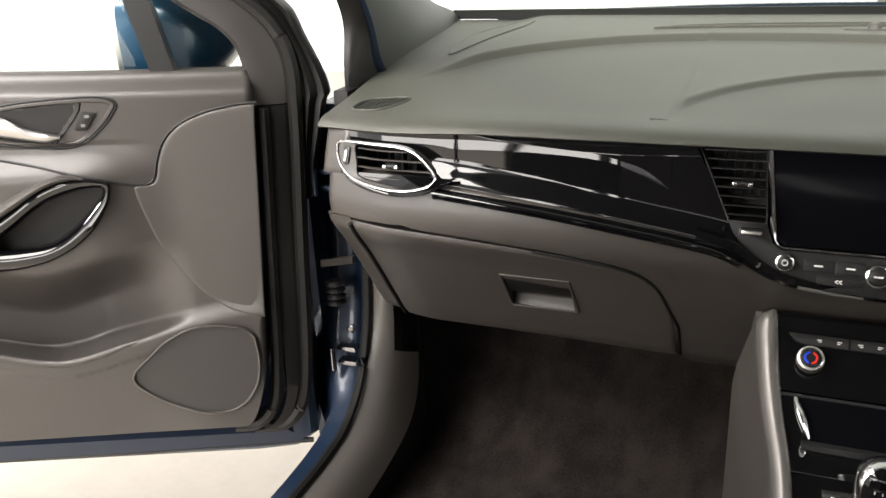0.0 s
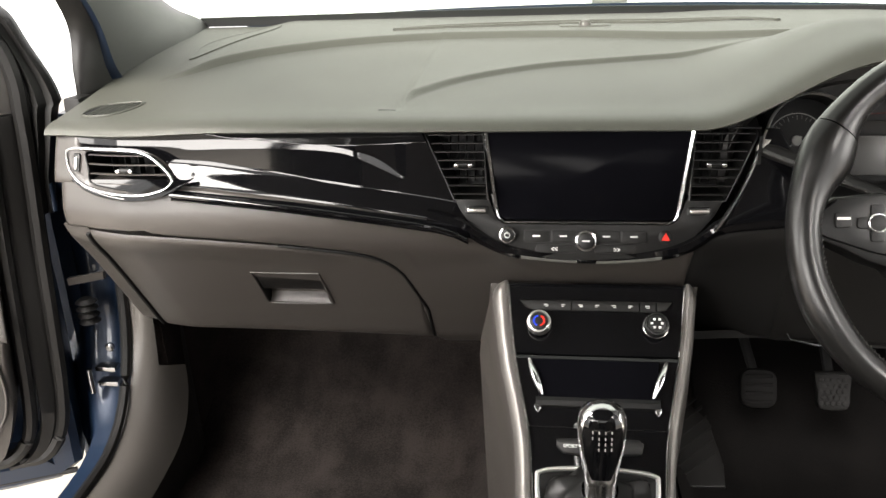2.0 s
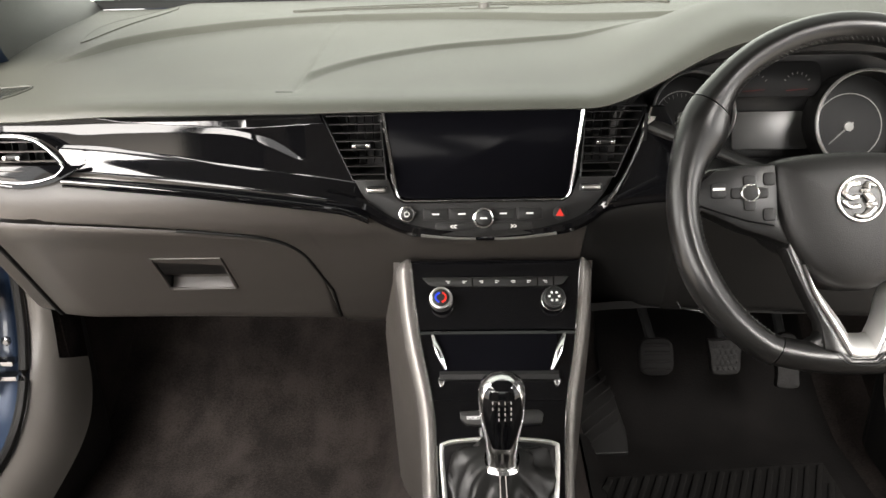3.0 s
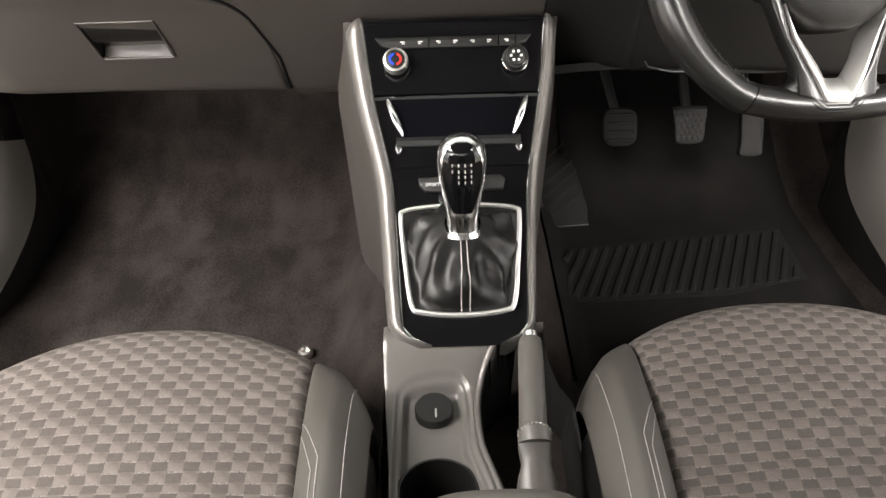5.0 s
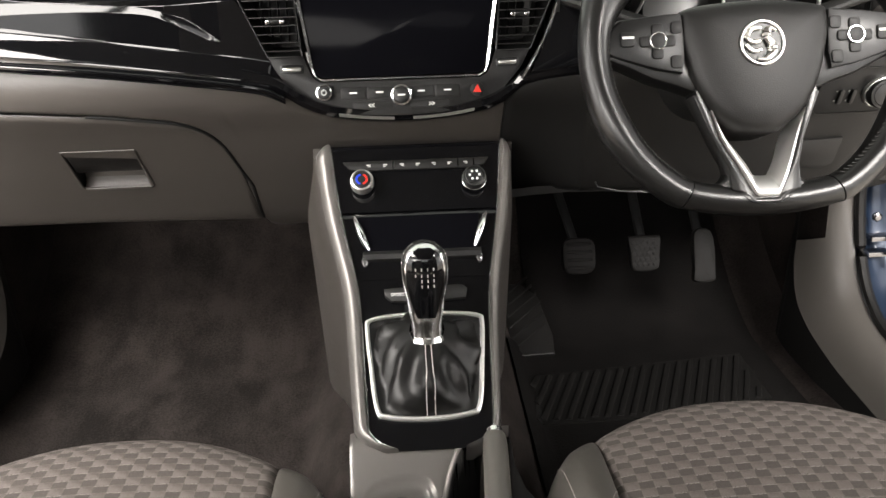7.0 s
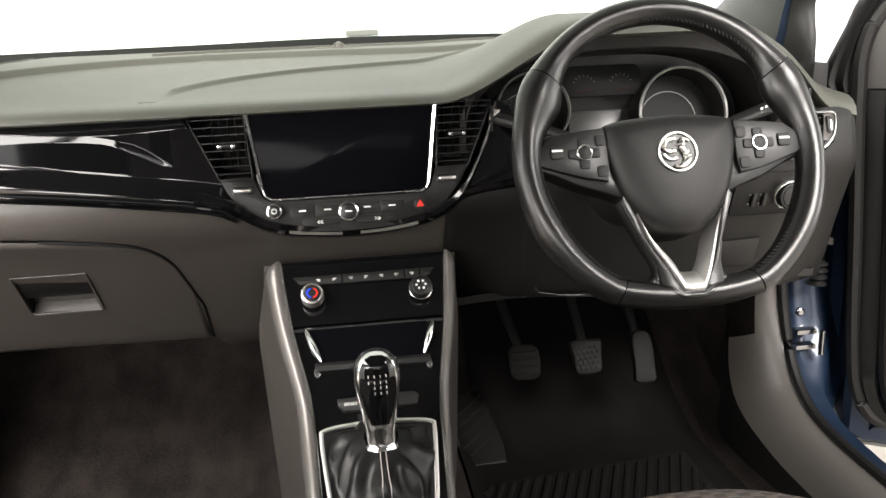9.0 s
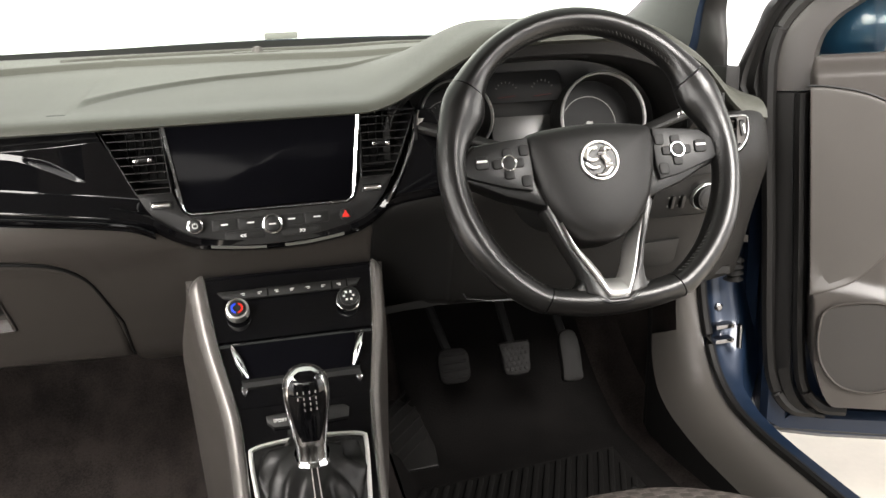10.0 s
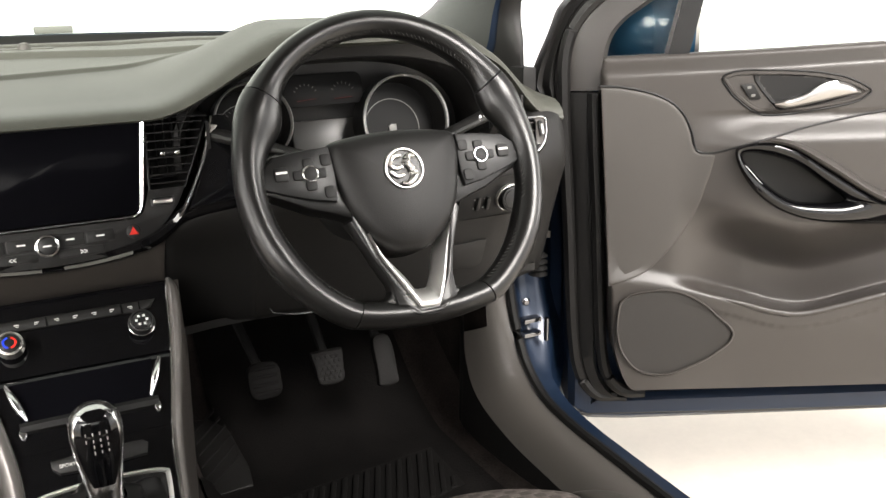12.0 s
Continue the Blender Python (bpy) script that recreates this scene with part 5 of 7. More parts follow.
part("lid", sheet(lambda u, v: rest_pt(u, v), 40, 40, (0, 0, -0.02)), VINYL, rest, "padded grey lid", 70)
for s in (0.07, 0.93):
    bm = bmesh.new()
    tube(bm, [rest_pt(s, v, 0.0008) for v in np.linspace(0.03, 1, 24)], 0.0005, 4)
    part("seam", bm, STITCH, rest, "pale stitched seam")
bm = bmesh.new()
box(bm, (0.03, -0.70, 0.33), (0.16, 0.34, 0.24), 0.01)
part("box", bm, DARK, rest)

# ---- seats ----
FABRIC = bpy.data.materials.new("woven_check_fabric")
FABRIC.use_nodes = True
nt = FABRIC.node_tree
N, L = nt.nodes, nt.links
bs = N["Principled BSDF"]
bs.inputs["Roughness"].default_value = 0.9
bs.inputs["Specular IOR Level"].default_value = 0.15
tc, sep = N.new("ShaderNodeTexCoord"), N.new("ShaderNodeSeparateXYZ")
L.new(tc.outputs["UV"], sep.inputs[0])


def math_node(op, a, b=None, c=None):
    m = N.new("ShaderNodeMath")
    m.operation = op
    for i, v in enumerate((a, b, c)):
        if v is None:
            continue
        if isinstance(v, (int, float)):
            m.inputs[i].default_value = v
        else:
            L.new(v, m.inputs[i])
    return m.outputs[0]


wob = N.new("ShaderNodeTexNoise")
wob.inputs["Scale"].default_value = 90
L.new(tc.outputs["Object"], wob.inputs["Vector"])
cu = math_node("MULTIPLY_ADD", sep.outputs[0], 1 / 0.0148, math_node("MULTIPLY", wob.outputs["Fac"], 0.16))
cv = math_node("MULTIPLY_ADD", sep.outputs[1], 1 / 0.0112, math_node("MULTIPLY", wob.outputs["Fac"], 0.22))
chk = math_node("MODULO", math_node("ABSOLUTE", math_node("ADD", math_node("FLOOR", cu), math_node("FLOOR", cv))), 2.0)
fv = math_node("FRACT", cv)
fu = math_node("FRACT", cu)
line = math_node("MULTIPLY", math_node("GREATER_THAN", fv, 0.84), chk)
nz = N.new("ShaderNodeTexNoise")
nz.inputs["Scale"].default_value = 900
L.new(tc.outputs["Object"], nz.inputs["Vector"])
line = math_node("MULTIPLY", line, math_node("GREATER_THAN", nz.outputs["Fac"], 0.46))
big = N.new("ShaderNodeTexNoise")
big.inputs["Scale"].default_value = 14
L.new(tc.outputs["Object"], big.inputs["Vector"])


def mix_node(f, a, b):
    m = N.new("ShaderNodeMix")
    m.data_type = "RGBA"
    L.new(f, m.inputs[0])
    for i, v in ((6, a), (7, b)):
        if isinstance(v, tuple):
            m.inputs[i].default_value = (*v, 1)
        else:
            L.new(v, m.inputs[i])
    return m.outputs[2]


light_c = mix_node(big.outputs["Fac"], (0.098, 0.085, 0.077), (0.135, 0.118, 0.107))
dark_c = mix_node(big.outputs["Fac"], (0.064, 0.055, 0.050), (0.082, 0.072, 0.065))
col = mix_node(chk, light_c, dark_c)
weave = mix_node(nz.outputs["Fac"], (0.6, 0.6, 0.6), (1.25, 1.25, 1.25))
mul = N.new("ShaderNodeMix")
mul.data_type, mul.blend_type = "RGBA", "MULTIPLY"
mul.inputs[0].default_value = 1.0
L.new(col, mul.inputs[6])
L.new(weave, mul.inputs[7])
L.new(mix_node(line, mul.outputs[2], (0.165, 0.148, 0.136)), bs.inputs["Base Color"])
bp = N.new("ShaderNodeBump")
bp.inputs["Strength"].default_value, bp.inputs["Distance"].default_value = 0.7, 0.002
hgt = math_node("MULTIPLY_ADD", math_node("SUBTRACT", 1.0, chk), math_node("MULTIPLY", math_node("SINE", math_node("MULTIPLY", fv, math.pi)), math_node("SINE", math_node("MULTIPLY", fu, math.pi))), math_node("MULTIPLY", nz.outputs["Fac"], 0.3))
L.new(hgt, bp.inputs["Height"])
L.new(bp.outputs[0], bs.inputs["Normal"])

seat = thing("front_seat", (-0.331, -0.55, 0.24), "front car seat in checked grey fabric with vinyl side bolsters", "car seat", "front seats")
SX, SY, SZ = -0.331, -0.243, 0.487
PROF = spl([(0.012, -0.17), (0.016, -0.10), (0.008, -0.045), (-0.018, -0.012), (-0.06, 0.001), (-0.16, 0.002), (-0.32, -0.012), (-0.50, -0.035), (-0.62, -0.03)], 6)


def cushion(u, v, lift=0.0):
    a = 2 * u - 1
    i = v * (len(PROF) - 1)
    k = min(len(PROF) - 2, int(i))
    p = PROF[k] + (PROF[k + 1] - PROF[k]) * (i - k)
    bow = 0.050 * abs(a) ** 2.4
    y = SY + p[0] - bow * (1 - sstep(0.05, 0.45, -p[0])) - 0.0
    groove = 0.004 * math.exp(-((p[0] + 0.232) / 0.006) ** 2)
    return Vector((SX + 0.176 * a, y, SZ + p[1] - 0.012 * a * a + lift - groove - 0.007 * sstep(0.955, 1.0, abs(a))))


def woven(fn, nu, nv, wide, way, back=None):
    """A sheet whose cloth runs straight: across by its width, along by the way at each step and how far it lags the middle."""
    bm = sheet(fn, nu, nv, back)
    bm.verts.index_update()
    uv = bm.loops.layers.uv.new("cloth")
    for f in bm.faces:
        for lp_ in f.loops:
            i, j = divmod(lp_.vert.index, nv + 1)
            lag = lp_.vert.co.y - fn(0.5, j / nv)[1] if i <= nu else 0.0
            lp_[uv].uv = ((i / nu - 0.5) * wide + 2.0, way[j] + lag + 2.0) if i <= nu else (2.0, 2.0)
    return bm


mid = [cushion(0.5, j / 70) for j in range(71)]
way = np.cumsum([0.0] + [(b - a).length for a, b in zip(mid, mid[1:])])
part("cushion", woven(cushion, 60, 70, 0.352, -way), FABRIC, seat, "checked woven fabric seat centre", 70)


def bolster(s):
    def fn(u, v):
        i = v * (len(PROF) - 1)
        k = min(len(PROF) - 2, int(i))
        p = PROF[k] + (PROF[k + 1] - PROF[k]) * (i - k)
        th = u * math.radians(150)
        rx, rz = 0.036, 0.034
        x = 0.176 + rx * (1 - math.cos(th)) * 0.95
        grow = sstep(-0.01, -0.14, p[0])
        dz = (rz * math.sin(th) * (0.35 + 0.65 * grow)) - 0.10 * max(0, u - 0.55) ** 1.2
        y = SY + p[0] - (0.050 + 0.075 * u ** 1.8) * (1 - sstep(0.08, 0.50, -p[0]))
        return (SX + s * x, y, SZ + p[1] - 0.012 + dz * 0.75 - (0.004 if u == 0 else 0))
    return fn


for s in (-1, 1):
    fn = bolster(s)
    b = part("bolster", sheet(fn, 20, 60), VINYL, seat, "grey vinyl side bolster", 70)
    bm = bmesh.new()
    for d, v0 in ((0.40, 0.604), (0.47, 0.586)):
        pts = [Vector(fn(d * math.sqrt(min(1.0, (v - v0) / 0.045)), v)) + Vector((0, 0, 0.0008)) for v in np.concatenate([v0 + 0.045 * np.linspace(0, 1, 14) ** 2, np.linspace(v0 + 0.05, 1, 50)])]
        tube(bm, pts, 0.00036, 4)
    part("seam", bm, STITCH, b, "pale double stitching")
    bm = bmesh.new()
    tube(bm, [Vector(fn(0.72, v)) + Vector((s * 0.0008, 0, 0.0008)) for v in np.linspace(0.30, 1, 50)], 0.0004, 4)
    part("edge_seam", bm, STITCH, b)
    # side valance and rail
    bm = bmesh.new()
    loft(bm, [[(SX + s * x, y, z) for x, z in ((0.236, 0.455), (0.243, 0.43), (0.243, 0.33), (0.225, 0.33))] for y in np.linspace(-0.42, -0.88, 6)])
    part("side_valance", bm, SATIN_BLACK, seat, "black plastic side valance")
    bm = bmesh.new()
    box(bm, (SX + s * 0.19, -0.50, 0.275), (0.035, 0.62, 0.03), 0.004)
    part("rail", bm, SATIN_BLACK, seat)
bm = bmesh.new()
box(bm, (SX, -0.58, 0.36), (0.40, 0.50, 0.13), 0.02)
part("base_pan", bm, DARK, seat)
# backrest behind the camera's line of sight
bk = lambda u, v: (SX + 0.23 * (2 * u - 1) * (1 - 0.15 * v), -0.905 - 0.24 * v - 0.02 * (1 - (2 * u - 1) ** 2) * (1 - v), 0.46 + 0.47 * v)
part("backrest", woven(bk, 16, 20, 0.44, np.linspace(0, 0.6, 21), (0, -0.10, 0.0)), FABRIC, seat, "fabric backrest", 70)
copy_thing(seat, pose(0.368, -0.523, 0.242))
seat.location = (-0.331, -0.541, 0.244)

# ---- floor of the car ----
for s in (-1, 1):
    bm = sheet(lambda u, v: (s * (0.705 + 0.02 * v), 0.24 + 0.72 * u, 0.18 + 0.76 * v), 6, 6, (s * 0.02, 0, 0))
    tagged(finish("wall_footwell", bm, CARPET), "dark carpeted side of the footwell", "wall", kind="structure")
fl = thing("carpet_floor", (0, 0, 0.2), "dark brushed carpet in both footwells", "carpet", kind="structure")


def floor_z(x, y):
    z = 0.232 + 0.012 * noise.noise(Vector((x * 6, y * 6, 0))) * 0.4
    z += 0.40 * sstep(0.26, 0.95, y) ** 1.1
    z += 0.07 * sstep(0.60, 0.70, abs(x)) * (1 - sstep(-0.1, 0.3, y)) + 0.10 * sstep(0.62, 0.78, abs(x)) * sstep(0.0, 0.4, y)
    z += 0.10 * (1 - sstep(0.11, 0.20, abs(x - 0.01)))
    z += 0.0016 * noise.noise(Vector((x * 45, y * 18, 3)))
    return z


bm = sheet(lambda u, v: (-0.78 + 1.56 * u, -1.6 + 2.5 * v, floor_z(-0.78 + 1.56 * u, -1.6 + 2.5 * v)), 150, 170, (0, 0, -0.03))
part("carpet", bm, CARPET, fl, "", 80)
bm = bmesh.new()
box(bm, (0, 0.95, 0.62), (1.5, 0.03, 0.6))
part("bulkhead", bm, CARPET, fl)
# scuttle and underside covers are added to block light into the footwells
bm = sheet(lambda u, v: (-0.86 + 1.72 * u, 0.775 + 0.20 * v, 0.985 - 0.09 * v), 8, 3, (0, 0, -0.02))
tagged(finish("wall_scuttle", bm, DARK), "plain dark scuttle below the windscreen", "scuttle", kind="structure")
for x0, x1, y0, z0 in ((-0.70, -0.10, 0.19, 0.588), (0.13, 0.71, 0.075, 0.628)):
    bm = sheet(lambda u, v: (x0 + (x1 - x0) * u, y0 + (0.93 - y0) * v, z0 + 0.05 * sstep(0.0, 1.0, v) + 0.006 * math.sin(9 * u)), 12, 10, (0, 0, 0.012))
    part("underside", bm, DARK, dash, "dark cover under the dashboard", 60)
for x, y in ((-0.223, -0.034), (0.235, -0.045)):
    bolt = thing("carpet_fastener", (x, y, floor_z(x, y)), "small round metal-ringed fastener on the carpet", "fastener", "carpet fasteners")
    bm = bmesh.new()
    turned(bm, [(0.011, 0), (0.012, 0.006), (0.009, 0.012), (0.006, 0.0125), (0.005, 0.006)], (x, y, floor_z(x, y)), (0, -0.2, 1), 18)
    part("stud", bm, SATIN, bolt)

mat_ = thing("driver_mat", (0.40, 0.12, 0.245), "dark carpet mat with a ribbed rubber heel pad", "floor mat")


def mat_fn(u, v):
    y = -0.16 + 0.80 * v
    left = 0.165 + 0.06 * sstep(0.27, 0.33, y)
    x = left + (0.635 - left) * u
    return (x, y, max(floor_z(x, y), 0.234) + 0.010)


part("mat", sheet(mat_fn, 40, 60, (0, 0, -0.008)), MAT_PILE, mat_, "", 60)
hp = lambda a, b, h: Vector((a, b, max(floor_z(a, b), 0.234) + 0.0105 + h))
def heel_pt(u, v):
    a, b = 0.186 + 0.402 * u, 0.056 + 0.012 * u + 0.030 * sstep(0.6, 1.0, u)
    c, e = 0.207 + 0.380 * u, 0.200 + 0.040 * u
    return hp(a + (c - a) * v, b + (e - b) * v, 0.002)


bm = sheet(heel_pt, 40, 16, (0, 0, -0.006))
heel = part("heel_pad", bm, RUBBER, mat_, "worn rubber heel pad")
for i in range(24):
    x0 = 0.135 + i * 0.0208
    ends = []
    for y in np.linspace(0.045, 0.25, 60):
        x = x0 + 0.41 * (y - 0.06)
        if 0.195 < x < 0.580 and 0.062 + 0.045 * (x - 0.186) + 0.16 * max(0, x - 0.45) < y < 0.192 + 0.10 * (x - 0.2):
            ends.append(y)
    if len(ends) < 8:
        continue
    bm = bmesh.new()
    loft(bm, [[hp(x0 + 0.41 * (y - 0.06) + dx, y, h) for dx, h in ((-0.0066, 0.0015), (-0.0050, 0.0050), (-0.0008, 0.0056), (0.0034, 0.0040), (0.0052, 0.0015))] for y in np.linspace(ends[0], ends[-1], 6)])
    part("rib", bm, RUBBER, heel)

frp = thing("footrest", (0.225, 0.36, 0.28), "ribbed black rubber footrest beside the clutch pedal", "footrest")
FP = frame_at((0.218, 0.350, 0.272), (1, -0.05, 0), (0, 1, 0.45))
bm = bmesh.new()
plate(bm, [(-0.045, -0.09), (0.036, -0.085), (0.038, -0.04), (0.022, 0.05), (-0.005, 0.08), (-0.045, 0.085)], FP, 0.014, 0.003)
base = part("pad", bm, RUBBER, frp)
for i in range(6):
    bm = bmesh.new()
    b0 = -0.075 + i * 0.026
    loft(bm, [[FP(a, b0 + dz + (a + 0.04) * 0.9, h) for dz, h in ((-0.004, 0.013), (-0.0025, 0.017), (0.0025, 0.017), (0.004, 0.013))] for a in (-0.040, 0.0, 0.026 - 0.006 * max(0, i - 2))])
    part("rib", bm, RUBBER, base)

# ---- pedals ----
for nm, x, z, o, mat, lab in (
        ("clutch_pedal", 0.293, 0.432, rrect(0.058, 0.064, 0.018, 5), PEDAL, "black rubber clutch pedal on a steel arm"),
        ("brake_pedal", 0.410, 0.432, [tuple(p) for p in spl([(-0.021, -0.029), (0.021, -0.029), (0.026, 0.0), (0.029, 0.027), (0.020, 0.031), (-0.020, 0.031), (-0.029, 0.027), (-0.026, 0.0)], 4, True)], WORN, "worn dotted rubber brake pedal on a steel arm"),
        ("accelerator_pedal", 0.518, 0.418, [tuple(p) for p in spl([(-0.017, -0.042), (0.017, -0.042), (0.019, -0.02), (0.016, 0.045), (-0.016, 0.045), (-0.019, -0.02)], 4, True)], WORN, "narrow worn accelerator pedal with a pale foot")):
    pd = thing(nm, (x, 0.29, z), lab, "pedal", "pedals")
    F = frame_at((x, 0.292, z), (1, 0, 0), (0, 0.45, 1))
    bm = bmesh.new()
    plate(bm, o, lambda a, b, q, F=F: F(a, b, q + 0.004 * math.cos(b * 40)), 0.014, 0.004)
    pad = part("pad", bm, mat, pd)
    if nm == "brake_pedal":
        for i in range(5):
            for j in range(5):
                bm = bmesh.new()
                turned(bm, [(0.0038, 0), (0.0034, 0.0012), (0.0, 0.0016)], F(-0.018 + 0.009 * i + 0.0045 * (j % 2) - 0.002, -0.020 + 0.0095 * j, 0.0168), F(0, 0, 1) - F(0, 0, 0), 8)
                part("stud", bm, mat, pad)
    elif nm == "clutch_pedal":
        for j in range(4):
            bm = bmesh.new()
            loft(bm, [[F(a, -0.021 + 0.014 * j + db, h) for db, h in ((-0.003, 0.016), (-0.0015, 0.0192), (0.0015, 0.0192), (0.003, 0.016))] for a in np.linspace(-0.022, 0.022, 4)])
            part("rib", bm, mat, pad)
    bm = bmesh.new()
    lean = -0.030 if nm == "clutch_pedal" else -0.008
    tube(bm, spl([F(0, 0.01, 0.0), F(lean * 0.4, 0.06, -0.015), F(lean, 0.15, -0.04), F(lean * 1.2, 0.25, -0.03)], 5), 0.009, 8, flat=0.6)
    part("arm", bm, DIAL, pd)


# ---- kick panels, sills, seals and painted jambs, both sides ----
GUNMETAL = material("hinge_metal", (0.25, 0.25, 0.26), 0.25, metal=1.0)
OUT = spl([(0.745, 0.228, 0.68), (0.745, 0.215, 0.55), (0.745, 0.172, 0.444), (0.745, 0.112, 0.389), (0.745, 0.03, 0.369), (0.745, -0.12, 0.365), (0.745, -0.45, 0.365), (0.745, -1.0, 0.365)], 8)
INN = spl([(0.685, 0.275, 0.66), (0.685, 0.268, 0.50), (0.683, 0.258, 0.405), (0.68, 0.205, 0.345), (0.678, 0.08, 0.318), (0.675, -0.08, 0.315), (0.67, -0.45, 0.310), (0.66, -1.0, 0.30)], 8)
BX = -0.010
for s, side_name in ((-1, "passenger"), (1, "driver")):
    kp = thing("sill_trim", (s * 0.70, 0, 0.35), "smooth grey kick panel running into the sill trim", "trim", "sill trims", kind="structure")

    def kick(u, v):
        i = u * (len(OUT) - 1)
        k = min(len(OUT) - 2, int(i))
        o, q = OUT[k] + (OUT[k + 1] - OUT[k]) * (i - k), INN[k] + (INN[k + 1] - INN[k]) * (i - k)
        p = o * (1 - v) + q * v
        b = math.sin(math.pi * v)
        return (BX + s * (p[0] - 0.004 * b), p[1] - 0.028 * b * (1 - u), p[2] + 0.022 * b * u)
    # doorway light on the panel is put into its paler colour
    part("panel", sheet(kick, 60, 16, None, lambda u, v: 0.09 < u < 0.20 and v > 0.56), LIT_SILL, kp, "kick panel with a dark notch at its inner edge", 70)
    bm = sheet(lambda u, v: Vector((BX + s * INN[int(u * 50)][0], INN[int(u * 50)][1] + 0.02 * v, INN[int(u * 50)][2] * (1 - v) + 0.2 * v)), 50, 3)
    part("inner_edge", bm, DARK, kp, "", 70)
    bm = bmesh.new()
    tube(bm, [(BX + s * (p[0] + 0.007), p[1] - 0.006, p[2] + 0.003) for p in spl([(0.745, 0.215, 0.895), (0.745, 0.220, 0.8), *[tuple(p) for p in OUT[::8]]], 6)], 0.0085, 8)
    tagged(finish("door_seal", bm, RUBBER), "black rubber door seal round the opening", "seal", "door seals", kind="structure")
    jamb = thing("body_side", (s * 0.80, 0.1, 0.4), "dark blue metallic painted door jamb and sill", "car body", "body sides", kind="structure")
    UP = [np.array((0.755, 0.215, 0.895)), np.array((0.755, 0.222, 0.80)), *[np.array((0.755, p[1] + 0.004, p[2] - 0.002)) for p in OUT[::4]]]

    def painted(u, v):
        i = u * (len(UP) - 1)
        k = min(len(UP) - 2, int(i))
        p = UP[k] + (UP[k + 1] - UP[k]) * (i - k)
        low = sstep(0.30, 0.48, u)
        a = np.array([0.165 * v, 0.012 * math.sin(v * math.pi * 3) + 0.05 * v, 0.0])
        b = np.array([0.048 * min(1, v * 1.6), 0.0, -0.018 * v - 0.14 * max(0, v - 0.60) / 0.40])
        p = p + a * (1 - low) + b * low
        return (BX + s * p[0], p[1], p[2])
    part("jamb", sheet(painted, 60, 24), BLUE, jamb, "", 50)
    bm = bmesh.new()
    loft(bm, [[(s * x, y, z) for x, y in ((0.872, 0.235), (0.872, 0.80), (0.85, 0.80), (0.85, 0.24))] for z in (0.2, 0.90)])
    part("wing", bm, BLUE, jamb)
    # hinges and check strap
    for z, nm in ((0.475, "lower_hinge"), (0.80, "upper_hinge")):
        hinge = bmesh.new()
        for dz in (-0.014, 0.014):
            box(hinge, (BX + s * 0.785, 0.190, z + dz), (0.036, 0.020, 0.008), 0.002)
        turned(hinge, [(0.005, -0.022), (0.005, 0.022)], (BX + s * 0.804, 0.165, z), (0, 0, 1), 12)
        for dz in (-0.045, 0.045):
            turned(hinge, [(0.008, 0), (0.008, 0.005), (0.005, 0.007)], (BX + s * 0.782, 0.205, z + dz), (0, -1, 0), 8)
        part(nm, hinge, GUNMETAL if z < 0.6 else BLUE, jamb, "bolted door hinge")
    st = bmesh.new()
    loft(st, [[(BX + s * (0.765 + 0.045 * q), 0.205 - 0.03 * q, 0.655 + dz) for dz in (-0.006, 0.006)] + [(BX + s * (0.765 + 0.045 * q), 0.197 - 0.03 * q, 0.655 + dz) for dz in (0.006, -0.006)] for q in np.linspace(0, 1, 5)])
    part("check_strap", st, PLASTIC, jamb, "flat metal check strap")
    gr = bmesh.new()
    tube(gr, [(BX + s * 0.80, 0.19, 0.575 + 0.006 * i) for i in range(8)], lambda q: 0.014 + 0.004 * math.cos(q * 7 * math.pi), 14)
    part("cable_gaiter", gr, RUBBER, jamb, "ribbed rubber cable gaiter")
    wing = bmesh.new()
    box(wing, (BX + s * 0.845, 0.262, 0.57), (0.13, 0.012, 0.68), 0.004)
    part("wing_edge", wing, BLUE, jamb, "dark blue wing edge")

    # A-pillar trim
    ap = thing("pillar_trim", (s * 0.7, 0.3, 1.0), "dark grey plastic trim on the windscreen pillar", "trim", "pillar trims", kind="structure")

    OE = spl([(0.722, 0.300, 0.930), (0.727, 0.255, 0.980), (0.720, 0.205, 1.07), (0.690, 0.03, 1.21), (0.60, -0.35, 1.375)], 6)
    IE = spl([(0.79, 0.80, 0.985), (0.793, 0.750, 1.008), (0.806, 0.625, 1.056), (0.745, 0.26, 1.215), (0.59, -0.18, 1.390)], 6)
    # rear edge of the pillar's flange, upright at its foot
    FE = spl([(0.745, 0.190, 0.930), (0.745, 0.193, 0.985), (0.746, 0.196, 1.07), (0.712, 0.020, 1.205), (0.618, -0.36, 1.372)], 6)

    def pil(u, v):
        i = u * (len(OE) - 1)
        k = min(len(OE) - 2, int(i))
        o, q = OE[k] + (OE[k + 1] - OE[k]) * (i - k), IE[k] + (IE[k + 1] - IE[k]) * (i - k)
        p = o * (1 - v) + q * v
        b = math.sin(math.pi * v)
        return (s * (p[0] - 0.022 * b), p[1] - 0.01 * b, p[2] + 0.004 * b)
    part("cover", sheet(pil, 30, 16, (s * 0.02, 0.03, 0)), PILLAR, ap, "", 70)

    def across(k, f, out):
        p = FE[k] + (OE[k] - FE[k]) * f
        return (s * (p[0] + out), p[1], p[2])
    n_ = len(OE)
    bm = bmesh.new()
    loft(bm, [[across(k, f, out) for f, out in ((0.0, 0.012), (-0.03, 0.003), (0.06, -0.004), (0.40, -0.006), (0.74, -0.004), (0.84, 0.004), (0.84, 0.016))] for k in range(n_)])
    part("flange_seal", bm, HUB, ap, "dark rubber flange round the door opening", 50)
    bm = bmesh.new()
